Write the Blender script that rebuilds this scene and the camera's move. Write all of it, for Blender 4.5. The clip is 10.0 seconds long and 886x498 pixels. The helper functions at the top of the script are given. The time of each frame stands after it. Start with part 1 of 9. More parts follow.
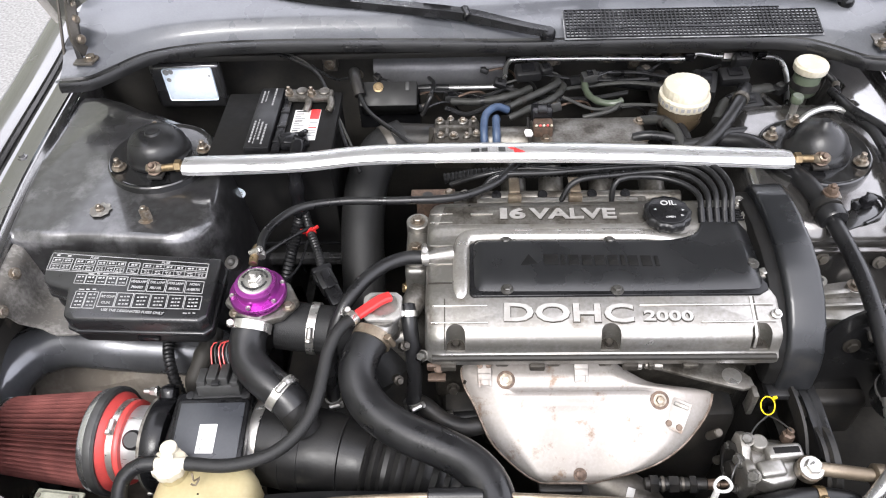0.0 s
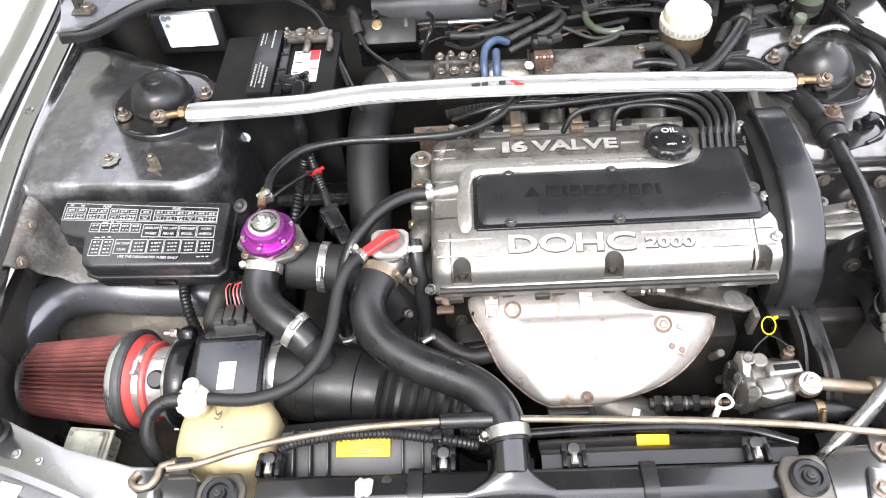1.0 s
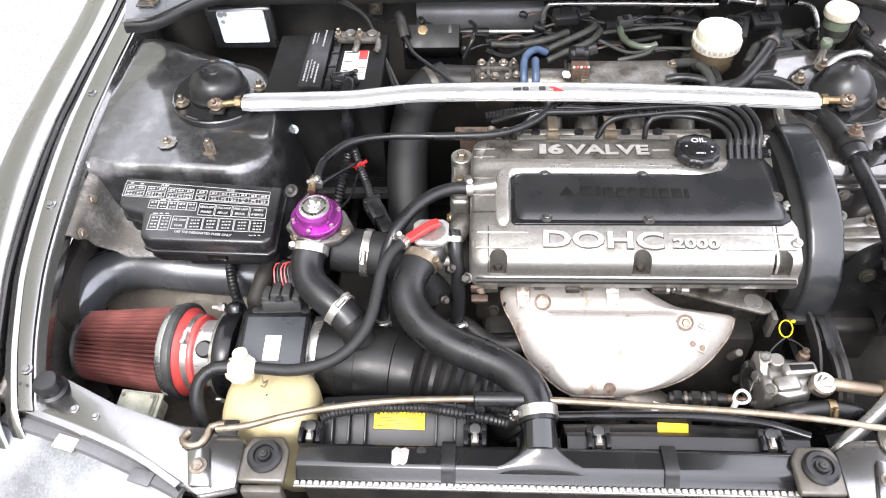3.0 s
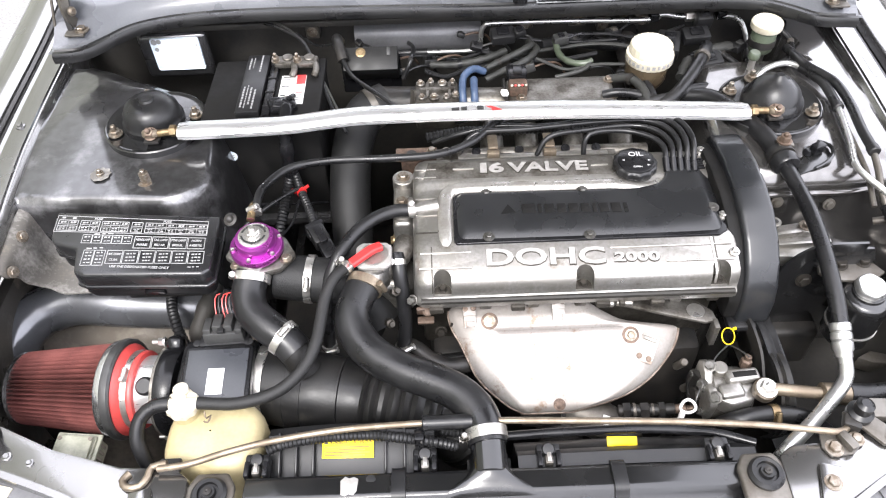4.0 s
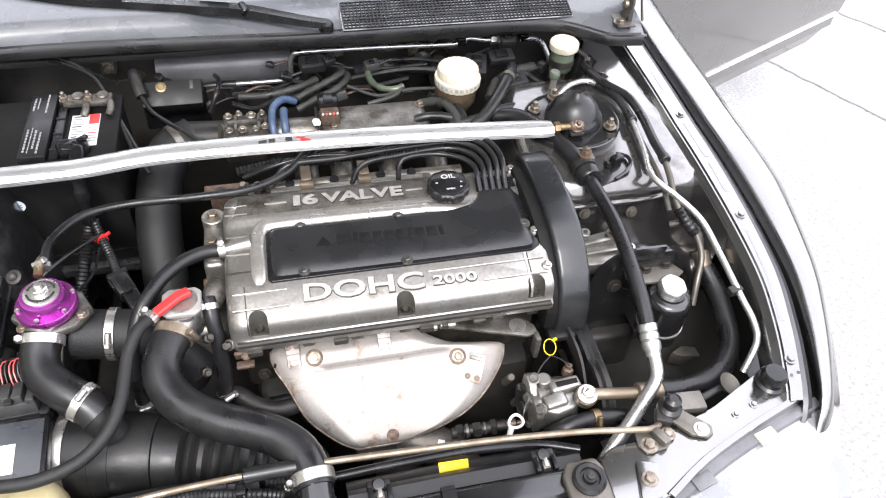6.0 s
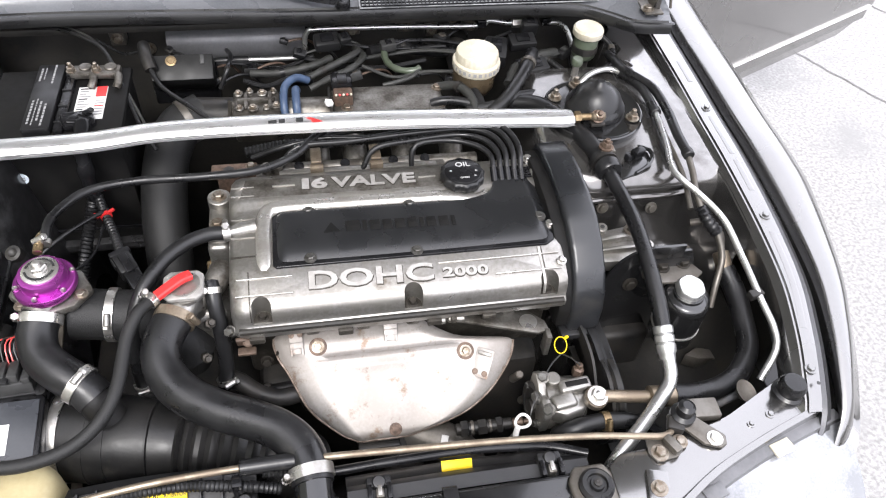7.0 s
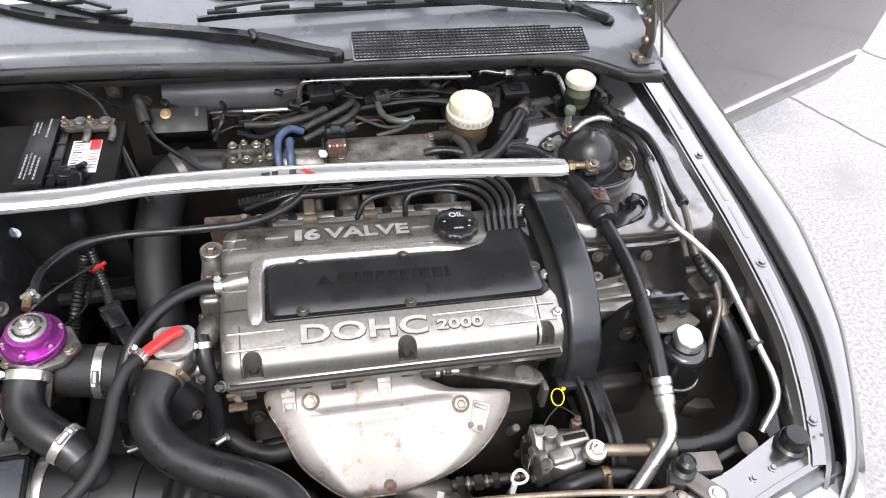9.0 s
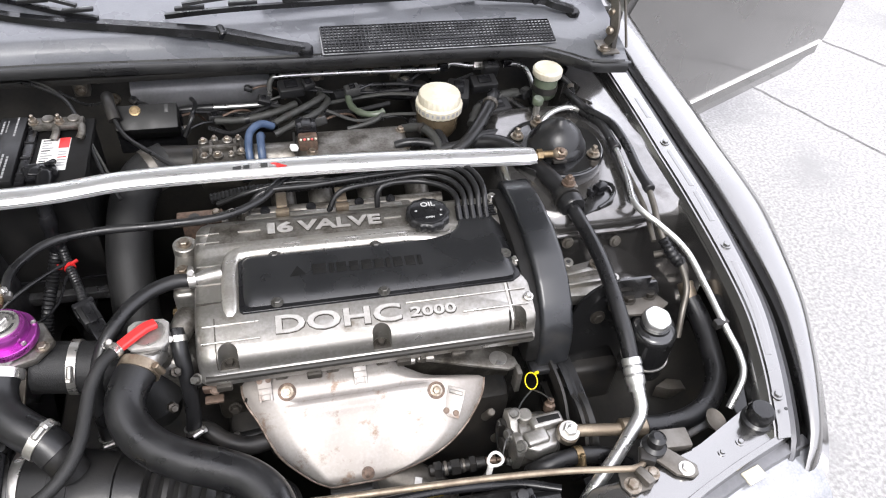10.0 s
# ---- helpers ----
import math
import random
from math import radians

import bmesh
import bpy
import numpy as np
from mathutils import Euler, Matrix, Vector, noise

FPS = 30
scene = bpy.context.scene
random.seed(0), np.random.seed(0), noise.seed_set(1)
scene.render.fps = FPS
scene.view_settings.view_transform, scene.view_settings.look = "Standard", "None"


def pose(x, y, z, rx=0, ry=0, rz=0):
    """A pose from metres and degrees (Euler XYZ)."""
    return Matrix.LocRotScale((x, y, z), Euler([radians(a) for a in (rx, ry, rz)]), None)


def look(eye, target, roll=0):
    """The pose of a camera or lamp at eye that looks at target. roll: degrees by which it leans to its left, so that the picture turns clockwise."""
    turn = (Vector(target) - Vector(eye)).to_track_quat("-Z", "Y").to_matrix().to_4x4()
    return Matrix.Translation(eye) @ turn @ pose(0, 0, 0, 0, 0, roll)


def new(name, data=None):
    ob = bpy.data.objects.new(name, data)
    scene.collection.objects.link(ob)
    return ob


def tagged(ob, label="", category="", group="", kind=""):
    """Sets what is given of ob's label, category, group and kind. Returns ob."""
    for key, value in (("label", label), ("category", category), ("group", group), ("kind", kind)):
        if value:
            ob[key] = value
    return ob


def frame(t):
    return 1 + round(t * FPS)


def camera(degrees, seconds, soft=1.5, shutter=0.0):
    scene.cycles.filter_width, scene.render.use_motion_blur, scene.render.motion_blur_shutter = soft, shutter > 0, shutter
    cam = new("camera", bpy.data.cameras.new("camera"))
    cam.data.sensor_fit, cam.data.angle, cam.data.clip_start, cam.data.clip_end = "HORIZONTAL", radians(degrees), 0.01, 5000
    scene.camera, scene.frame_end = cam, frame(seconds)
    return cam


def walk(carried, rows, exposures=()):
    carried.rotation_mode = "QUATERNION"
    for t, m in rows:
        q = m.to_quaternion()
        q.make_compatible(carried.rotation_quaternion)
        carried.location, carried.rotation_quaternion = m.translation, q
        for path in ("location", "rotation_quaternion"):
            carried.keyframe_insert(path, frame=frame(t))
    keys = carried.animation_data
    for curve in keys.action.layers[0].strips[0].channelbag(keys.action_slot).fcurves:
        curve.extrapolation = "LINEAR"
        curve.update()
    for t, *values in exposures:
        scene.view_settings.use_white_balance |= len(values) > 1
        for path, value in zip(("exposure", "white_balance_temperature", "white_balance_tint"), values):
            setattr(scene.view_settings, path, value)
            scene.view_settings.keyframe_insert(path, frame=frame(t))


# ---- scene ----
cam = camera(62.1, 10.0, 1.1)
PATH = [
    (0, (-0.028, 0.035, 1.592), (-0.089, 1.437, 0.167), -2.4),
    (0.5, (-0.023, 0.019, 1.596), (-0.118, 1.308, 0.07), -5.8),
    (1, (-0.019, 0.018, 1.602), (-0.115, 1.298, 0.068), -5.9),
    (1.5, (-0.034, -0.018, 1.626), (-0.14, 1.339, 0.159), -4.0),
    (2, (-0.063, -0.045, 1.623), (-0.186, 1.281, 0.131), -4.0),
    (2.2, (-0.07, -0.054, 1.625), (-0.199, 1.265, 0.127), -3.8),
    (3.3, (-0.056, -0.046, 1.626), (-0.144, 1.271, 0.117), -2.75),
    (3.5, (-0.053, -0.044, 1.626), (-0.11, 1.274, 0.123), -2.4),
    (4, (-0.039, -0.039, 1.626), (-0.04, 1.308, 0.148), -2.2),
    (4.5, (-0.01, -0.033, 1.623), (0.064, 1.313, 0.145), -1.0),
    (5, (0.007, -0.034, 1.624), (0.237, 1.336, 0.185), 1.8),
    (5.5, (0.021, -0.037, 1.623), (0.354, 1.33, 0.201), 3.2),
    (5.7, (0.022, -0.034, 1.622), (0.384, 1.33, 0.193), 3.5),
    (6.8, (0.033, 0.004, 1.606), (0.408, 1.318, 0.143), 5.6),
    (7, (0.033, 0.009, 1.604), (0.374, 1.323, 0.135), 5.7),
    (7.5, (0.034, 0.012, 1.6), (0.371, 1.351, 0.153), 5.3),
    (8, (0.033, 0.019, 1.599), (0.364, 1.381, 0.171), 5.1),
    (8.5, (0.034, 0.018, 1.602), (0.328, 1.376, 0.163), 3.7),
    (9, (0.044, 0.023, 1.608), (0.395, 1.417, 0.217), 4.9),
    (9.5, (0.053, 0.013, 1.612), (0.459, 1.433, 0.263), 4.6),
    (10, (0.046, 0.001, 1.607), (0.459, 1.381, 0.22), 5.3),
]
walk(cam, [(t, look(eye, target, roll)) for t, eye, target, roll in PATH],
     exposures=[(0, 1.61), (0.5, 2.09), (1.0, 2.14), (1.5, 2.09), (2.0, 2.16), (3.5, 2.05), (4.5, 2.03), (5.5, 1.93), (7.0, 1.57), (8.0, 1.53), (8.5, 1.51), (9.0, 1.53), (9.5, 1.56), (10, 1.50)])
scene.view_settings.exposure = 1.2

# ---- world and sun: bright overcast day ----
world = bpy.data.worlds.new("overcast_sky")
scene.world = world
world.use_nodes = True
wn, wl = world.node_tree.nodes, world.node_tree.links
sky = wn.new("ShaderNodeTexSky")
sky.sky_type = "NISHITA"
sky.sun_disc = False
sky.sun_elevation, sky.sun_rotation = radians(58), radians(200)
sky.air_density, sky.dust_density, sky.ozone_density = 1.0, 6.0, 0.6
hs = wn.new("ShaderNodeHueSaturation")
hs.inputs["Saturation"].default_value = 0.6
wl.new(sky.outputs["Color"], hs.inputs["Color"])
cloud = wn.new("ShaderNodeMix")
cloud.data_type = "RGBA"
cloud.inputs[0].default_value = 0.8
cloud.inputs[7].default_value = (8.95, 8.95, 9.9, 1)
wl.new(hs.outputs["Color"], cloud.inputs[6])
wl.new(cloud.outputs[2], wn["Background"].inputs["Color"])
wn["Background"].inputs["Strength"].default_value = 0.168

sun_data = bpy.data.lights.new("sun", "SUN")
sun_data.energy, sun_data.angle, sun_data.color = 1.1, radians(18), (1.0, 0.985, 0.97)
sun = new("sun", sun_data)
sun.matrix_world = look((-0.8, -2.2, 4.6), (0, 0.6, 0.8))


# ---- materials ----
def mat(name, col, rough=0.5, metal=0.0, col2=None, scale=30.0, fine=220.0, amount=0.5, bump=0.05, coat=0.0, stain=None, stain_scale=9.0,
        stain_at=0.56, rvar=0.12, spec=0.5, trans=0.0, rnd=0.0, aniso=None):
    """Principled material: two scales of colour change, roughness change, fine bump, optional stains."""
    m = bpy.data.materials.new(name)
    m.use_nodes = True
    n, l = m.node_tree.nodes, m.node_tree.links
    p = n["Principled BSDF"]
    tc = n.new("ShaderNodeTexCoord")
    src = tc.outputs["Object"]
    if aniso:
        mp = n.new("ShaderNodeMapping")
        mp.inputs["Scale"].default_value = aniso
        l.new(src, mp.inputs["Vector"])
        src = mp.outputs["Vector"]
    big = n.new("ShaderNodeTexNoise")
    big.inputs["Scale"].default_value, big.inputs["Detail"].default_value = scale, 5.0
    small = n.new("ShaderNodeTexNoise")
    small.inputs["Scale"].default_value, small.inputs["Detail"].default_value = fine, 4.0
    l.new(src, big.inputs["Vector"])
    l.new(src, small.inputs["Vector"])
    c2 = col2 or tuple(c * 0.6 for c in col)
    add = n.new("ShaderNodeMath")
    add.operation = "MULTIPLY_ADD"
    l.new(small.outputs["Fac"], add.inputs[0])
    add.inputs[1].default_value = 0.35
    l.new(big.outputs["Fac"], add.inputs[2])
    rng = n.new("ShaderNodeMapRange")
    rng.inputs["From Min"].default_value, rng.inputs["From Max"].default_value = 0.5, 0.9
    rng.inputs["To Max"].default_value = amount * 2
    l.new(add.outputs[0], rng.inputs["Value"])
    mix = n.new("ShaderNodeMix")
    mix.data_type = "RGBA"
    mix.inputs[6].default_value, mix.inputs[7].default_value = (*col, 1), (*c2, 1)
    l.new(rng.outputs[0], mix.inputs[0])
    out = mix.outputs[2]
    if stain:
        st = n.new("ShaderNodeTexNoise")
        st.inputs["Scale"].default_value, st.inputs["Detail"].default_value, st.inputs["Roughness"].default_value = stain_scale, 8.0, 0.65
        l.new(tc.outputs["Object"], st.inputs["Vector"])
        sr = n.new("ShaderNodeMapRange")
        sr.inputs["From Min"].default_value, sr.inputs["From Max"].default_value = stain_at, stain_at + 0.12
        l.new(st.outputs["Fac"], sr.inputs["Value"])
        m2 = n.new("ShaderNodeMix")
        m2.data_type = "RGBA"
        m2.inputs[7].default_value = (*stain, 1)
        l.new(out, m2.inputs[6])
        l.new(sr.outputs[0], m2.inputs[0])
        out = m2.outputs[2]
    if rnd:
        oi = n.new("ShaderNodeObjectInfo")
        hv = n.new("ShaderNodeHueSaturation")
        rr = n.new("ShaderNodeMapRange")
        rr.inputs["To Min"].default_value, rr.inputs["To Max"].default_value = 1 - rnd, 1 + rnd
        l.new(oi.outputs["Random"], rr.inputs["Value"])
        l.new(rr.outputs[0], hv.inputs["Value"])
        l.new(out, hv.inputs["Color"])
        out = hv.outputs["Color"]
    l.new(out, p.inputs["Base Color"])
    rm = n.new("ShaderNodeMapRange")
    rm.inputs["From Min"].default_value, rm.inputs["From Max"].default_value = 0.3, 0.7
    rm.inputs["To Min"].default_value, rm.inputs["To Max"].default_value = max(0.02, rough - rvar), min(1, rough + rvar)
    l.new(big.outputs["Fac"], rm.inputs["Value"])
    l.new(rm.outputs[0], p.inputs["Roughness"])
    p.inputs["Metallic"].default_value = metal
    p.inputs["Coat Weight"].default_value = coat
    p.inputs["Coat Roughness"].default_value = 0.08
    p.inputs["Specular IOR Level"].default_value = spec
    p.inputs["Transmission Weight"].default_value = trans
    if bump:
        b = n.new("ShaderNodeBump")
        b.inputs["Strength"].default_value, b.inputs["Distance"].default_value = bump, 0.002
        l.new(small.outputs["Fac"], b.inputs["Height"])
        l.new(b.outputs[0], p.inputs["Normal"])
    return m


M_PAINT = mat("grey_metallic_paint", (0.19, 0.187, 0.183), 0.22, 0.92, (0.163, 0.16, 0.156), 6, 900, 0.4, 0.02, coat=1.0)
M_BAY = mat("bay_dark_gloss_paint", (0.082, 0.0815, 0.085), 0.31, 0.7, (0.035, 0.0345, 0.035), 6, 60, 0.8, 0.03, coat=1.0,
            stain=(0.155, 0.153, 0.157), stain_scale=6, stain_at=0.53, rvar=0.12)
M_BAY_BRIGHT = mat("bay_gloss_paint_bright", (0.185, 0.179, 0.174), 0.16, 0.82, (0.09, 0.086, 0.082), 5, 60, 0.7, 0.02, coat=1.0,
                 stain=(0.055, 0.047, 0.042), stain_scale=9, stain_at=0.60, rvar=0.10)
M_DUSTY = mat("dusty_black_panel", (0.013, 0.0127, 0.0123), 0.55, 0.0, (0.026, 0.024, 0.021), 12, 140, 0.7, 0.08,
              stain=(0.034, 0.029, 0.022), stain_scale=8, stain_at=0.62, spec=0.25)
M_DARK = mat("grimy_dark_metal", (0.012, 0.012, 0.012), 0.47, 0.2, (0.028, 0.025, 0.022), 30, 200, 0.6, 0.1, spec=0.35)
M_RUBBER = mat("black_rubber_hose", (0.0065, 0.0065, 0.007), 0.35, 0, (0.011, 0.011, 0.0115), 25, 300, 0.6, 0.08, stain=(0.028, 0.0265, 0.024), stain_scale=26, stain_at=0.62, spec=0.36, rvar=0.16)
M_TRUNK = mat("dusty_intake_rubber", (0.007, 0.007, 0.0072), 0.42, 0, (0.012, 0.0115, 0.011), 18, 260, 0.6, 0.1, stain=(0.030, 0.028, 0.024), stain_scale=20, stain_at=0.61, spec=0.30, rvar=0.16)
M_BRAID = mat("braided_rubber", (0.006, 0.006, 0.006), 0.55, 0, (0.014, 0.014, 0.014), 400, 900, 0.6, 0.3, spec=0.3)
M_PLASTIC = mat("black_plastic", (0.005, 0.005, 0.0055), 0.24, 0, (0.009, 0.009, 0.010), 20, 350, 0.5, 0.04, spec=0.28)
M_PLASTIC_MATT = mat("matt_black_plastic", (0.007, 0.007, 0.0075), 0.4, 0, (0.012, 0.012, 0.0125), 30, 500, 0.5, 0.08, spec=0.36, stain=(0.028, 0.027, 0.025), stain_scale=34, stain_at=0.62)
M_LID = mat("dusty_lid_plastic", (0.011, 0.011, 0.012), 0.27, 0, (0.016, 0.016, 0.0165), 16, 300, 0.6, 0.04, spec=0.5, stain=(0.03, 0.029, 0.027), stain_scale=22, stain_at=0.63)
M_TIMING = mat("satin_black_cover", (0.0095, 0.0099, 0.0108), 0.30, 0, (0.014, 0.0143, 0.015), 16, 500, 0.4, 0.05, spec=0.5)
M_TIMINGC = mat("semi_gloss_black_cover", (0.009, 0.0097, 0.011), 0.30, 0, (0.014, 0.0147, 0.016), 12, 500, 0.5, 0.04, spec=0.5, stain=(0.024, 0.023, 0.022), stain_scale=14, stain_at=0.62)
M_DEADBLACK = mat("dead_black", (0.0035, 0.0035, 0.0035), 0.65, 0, (0.006, 0.0055, 0.005), 40, 400, 0.5, 0.1, spec=0.2)
M_RIDGE = mat("worn_bright_aluminium", (0.52, 0.505, 0.48), 0.34, 0.8, (0.36, 0.34, 0.31), 35, 320, 0.7, 0.04, stain=(0.16, 0.135, 0.10), stain_scale=34, stain_at=0.64)
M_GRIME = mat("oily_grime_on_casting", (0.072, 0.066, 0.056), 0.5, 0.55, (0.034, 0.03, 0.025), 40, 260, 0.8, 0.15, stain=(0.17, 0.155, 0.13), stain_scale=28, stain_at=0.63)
M_LIP_SHADE = mat("lip_paint_shaded", (0.085, 0.085, 0.09), 0.35, 0.5, (0.06, 0.06, 0.063), 20, 300, 0.5, 0.03)
M_STRUT = mat("glossy_black_plate", (0.006, 0.006, 0.0065), 0.2, 0, (0.010, 0.010, 0.010), 20, 300, 0.5, 0.03, coat=0.5)
M_COWL = mat("weathered_cowl_plastic", (0.078, 0.081, 0.089), 0.30, 0, (0.108, 0.112, 0.121), 9, 300, 0.6, 0.06, coat=0.4)
M_GRILLE_PALE = mat("pale_grille_floor", (0.34, 0.345, 0.355), 0.4, 0, (0.09, 0.092, 0.096), 30, 300, 0.8, 0.05)
M_YARDGREEN = mat("greenish_unseen_wall", (0.36, 0.362, 0.30), 0.85, 0, (0.30, 0.305, 0.235), 2, 40, 0.7, 0.2)
M_DARKGLASS = mat("dark_window_glass", (0.01, 0.012, 0.012), 0.06, 0, (0.012, 0.014, 0.014), 4, 60, 0.4, 0.0, coat=0.5, rvar=0.03)
M_SEAT = mat("dark_seat_cloth", (0.03, 0.03, 0.032), 0.85, 0, (0.02, 0.02, 0.021), 30, 300, 0.6, 0.2)
M_FACE = mat("dusty_tower_paint", (0.075, 0.071, 0.065), 0.34, 0.2, (0.04, 0.037, 0.033), 14, 180, 0.9, 0.05, stain=(0.13, 0.112, 0.09), stain_scale=12, stain_at=0.58, coat=0.4)
M_POCKETBOLT = mat("oily_bolt", (0.045, 0.040, 0.034), 0.45, 0.6, (0.025, 0.022, 0.018), 120, 400, 0.7, 0.1)
M_YARD = mat("dull_unseen_wall", (0.16, 0.155, 0.14), 0.85, 0, (0.11, 0.105, 0.095), 2, 40, 0.7, 0.2)
M_SEAL = mat("shiny_black_seal", (0.006, 0.006, 0.0065), 0.3, 0, (0.012, 0.012, 0.012), 20, 300, 0.6, 0.04, spec=0.4)
M_ALU = mat("cast_aluminium", (0.36, 0.35, 0.334), 0.37, 0.82, (0.23, 0.22, 0.20), 14, 200, 0.8, 0.09, stain=(0.11, 0.092, 0.070), stain_scale=16, stain_at=0.575)
M_ALU_DIRTY = mat("dirty_cast_aluminium", (0.20, 0.192, 0.178), 0.45, 0.75, (0.09, 0.082, 0.07), 30, 260, 0.7, 0.15, stain=(0.035, 0.03, 0.025), stain_scale=30, stain_at=0.55)
M_BAR = mat("brushed_aluminium", (0.70, 0.70, 0.70), 0.33, 0.85, (0.60, 0.60, 0.60), 12, 300, 0.5, 0.01, stain=(0.45, 0.44, 0.42), stain_scale=20, stain_at=0.64, aniso=(1, 14, 14))
M_SHIELD = mat("steel_heat_shield", (0.31, 0.295, 0.28), 0.52, 0.4, (0.25, 0.228, 0.208), 7, 240, 0.75, 0.05, stain=(0.16, 0.112, 0.082), stain_scale=40, stain_at=0.575)
M_STEEL = mat("zinc_steel", (0.55, 0.54, 0.52), 0.33, 0.9, (0.38, 0.36, 0.33), 60, 300, 0.5, 0.05)
M_LIGHTALU = mat("polished_cast_letters", (0.36, 0.35, 0.335), 0.45, 0.4, (0.26, 0.25, 0.235), 60, 300, 0.6, 0.03)
M_BLOCK = mat("cloudy_grey_plastic", (0.25, 0.25, 0.195), 0.5, 0, (0.16, 0.16, 0.12), 45, 250, 0.8, 0.08, stain=(0.12, 0.10, 0.07), stain_scale=60, stain_at=0.6)
M_BRACKET = mat("worn_brown_grey_steel", (0.12, 0.112, 0.10), 0.42, 0.6, (0.075, 0.066, 0.055), 25, 250, 0.6, 0.06)
M_TANK = mat("glossy_tank_plastic", (0.0045, 0.0047, 0.0052), 0.23, 0, (0.007, 0.007, 0.0072), 14, 300, 0.7, 0.03, coat=0.3, rvar=0.1, stain=(0.020, 0.020, 0.021), stain_scale=30, stain_at=0.65)
M_PANEL = mat("grey_insulation", (0.13, 0.13, 0.135), 0.4, 0.3, (0.085, 0.085, 0.088), 10, 200, 0.6, 0.05)
M_BOWL = mat("stained_fluid_bowl", (0.055, 0.041, 0.025), 0.32, 0, (0.03, 0.022, 0.013), 20, 200, 0.6, 0.03)
M_WING = mat("dusty_inner_wing", (0.29, 0.28, 0.262), 0.36, 0.15, (0.10, 0.093, 0.084), 14, 180, 0.9, 0.06, stain=(0.20, 0.175, 0.14), stain_scale=14, stain_at=0.58, coat=0.3)
M_GREYPIPE = mat("dull_grey_pipe", (0.125, 0.128, 0.137), 0.25, 0.55, (0.085, 0.087, 0.092), 12, 200, 0.5, 0.04)
M_PIPE = mat("bare_aluminium_pipe", (0.54, 0.54, 0.53), 0.32, 0.88, (0.38, 0.38, 0.37), 40, 300, 0.5, 0.04)
M_CHROME = mat("chrome", (0.52, 0.52, 0.52), 0.22, 0.95, (0.42, 0.42, 0.42), 40, 200, 0.4, 0.02, rvar=0.08)
M_BOLT = mat("corroded_bolt", (0.27, 0.245, 0.21), 0.42, 0.8, (0.15, 0.12, 0.09), 120, 400, 0.7, 0.1)
M_GREYBOLT = mat("dull_grey_bolt", (0.17, 0.167, 0.16), 0.4, 0.8, (0.09, 0.086, 0.078), 120, 400, 0.7, 0.1)
M_BRASS = mat("yellow_zinc", (0.29, 0.22, 0.125), 0.36, 0.85, (0.17, 0.12, 0.068), 90, 300, 0.6, 0.05)
M_ROD = mat("tarnished_rod", (0.25, 0.208, 0.155), 0.42, 0.7, (0.15, 0.12, 0.088), 35, 300, 0.7, 0.04)
M_RUST = mat("rusty_steel", (0.115, 0.074, 0.052), 0.6, 0.3, (0.06, 0.041, 0.031), 160, 400, 0.6, 0.2)
M_RUSTBOLT = mat("brown_rusty_bolt", (0.13, 0.092, 0.068), 0.5, 0.5, (0.08, 0.056, 0.042), 120, 400, 0.6, 0.1)
M_LABEL = mat("dirty_white_label", (0.58, 0.57, 0.55), 0.35, 0, (0.45, 0.44, 0.42), 40, 300, 0.5, 0.02, stain=(0.3, 0.28, 0.25), stain_scale=30, stain_at=0.65)
M_STICKER = mat("glossy_pale_sheet", (0.74, 0.80, 0.86), 0.25, 0, (0.62, 0.70, 0.78), 20, 200, 0.6, 0.02, stain=(0.22, 0.22, 0.21), stain_scale=18, stain_at=0.63)
M_SATIN = mat("satin_black_box", (0.006, 0.006, 0.006), 0.45, 0, (0.010, 0.010, 0.0095), 40, 300, 0.5, 0.05, spec=0.3, stain=(0.03, 0.028, 0.025), stain_scale=30, stain_at=0.62)
M_GREYPLUG = mat("dusty_grey_plug", (0.035, 0.035, 0.034), 0.45, 0, (0.02, 0.02, 0.02), 50, 300, 0.6, 0.06)
M_MAFLID = mat("grey_plastic_lid", (0.030, 0.032, 0.037), 0.32, 0, (0.045, 0.047, 0.052), 20, 300, 0.5, 0.04)
M_PURPLE = mat("purple_anodised", (0.40, 0.075, 0.37), 0.3, 0.85, (0.31, 0.055, 0.29), 40, 300, 0.5, 0.02)
M_RED = mat("red_plastic", (0.55, 0.022, 0.022), 0.45, 0, (0.44, 0.02, 0.02), 40, 300, 0.4, 0.03)
M_REDRUB = mat("red_polyurethane", (0.52, 0.06, 0.055), 0.42, 0, (0.38, 0.045, 0.04), 30, 300, 0.5, 0.05)
M_FILTER = mat("oiled_red_cotton", (0.140, 0.046, 0.040), 0.85, 0, (0.080, 0.026, 0.023), 30, 500, 0.6, 0.2, stain=(0.13, 0.060, 0.048), stain_scale=16, stain_at=0.66, spec=0.2)
M_CREAM = mat("yellowed_plastic", (0.37, 0.318, 0.186), 0.4, 0, (0.30, 0.248, 0.13), 11, 200, 0.6, 0.04, stain=(0.28, 0.21, 0.09), stain_scale=9, stain_at=0.62)
M_OFFWHITE = mat("aged_white_plastic", (0.54, 0.51, 0.43), 0.45, 0, (0.42, 0.385, 0.30), 28, 250, 0.8, 0.04, stain=(0.26, 0.21, 0.13), stain_scale=32, stain_at=0.62)
M_WHITE = mat("white_plastic", (0.8, 0.79, 0.77), 0.45, 0, (0.72, 0.71, 0.69), 30, 200, 0.4, 0.02)
M_INK = mat("white_ink", (0.36, 0.36, 0.355), 0.6, 0, (0.25, 0.25, 0.25), 60, 500, 0.5, 0)
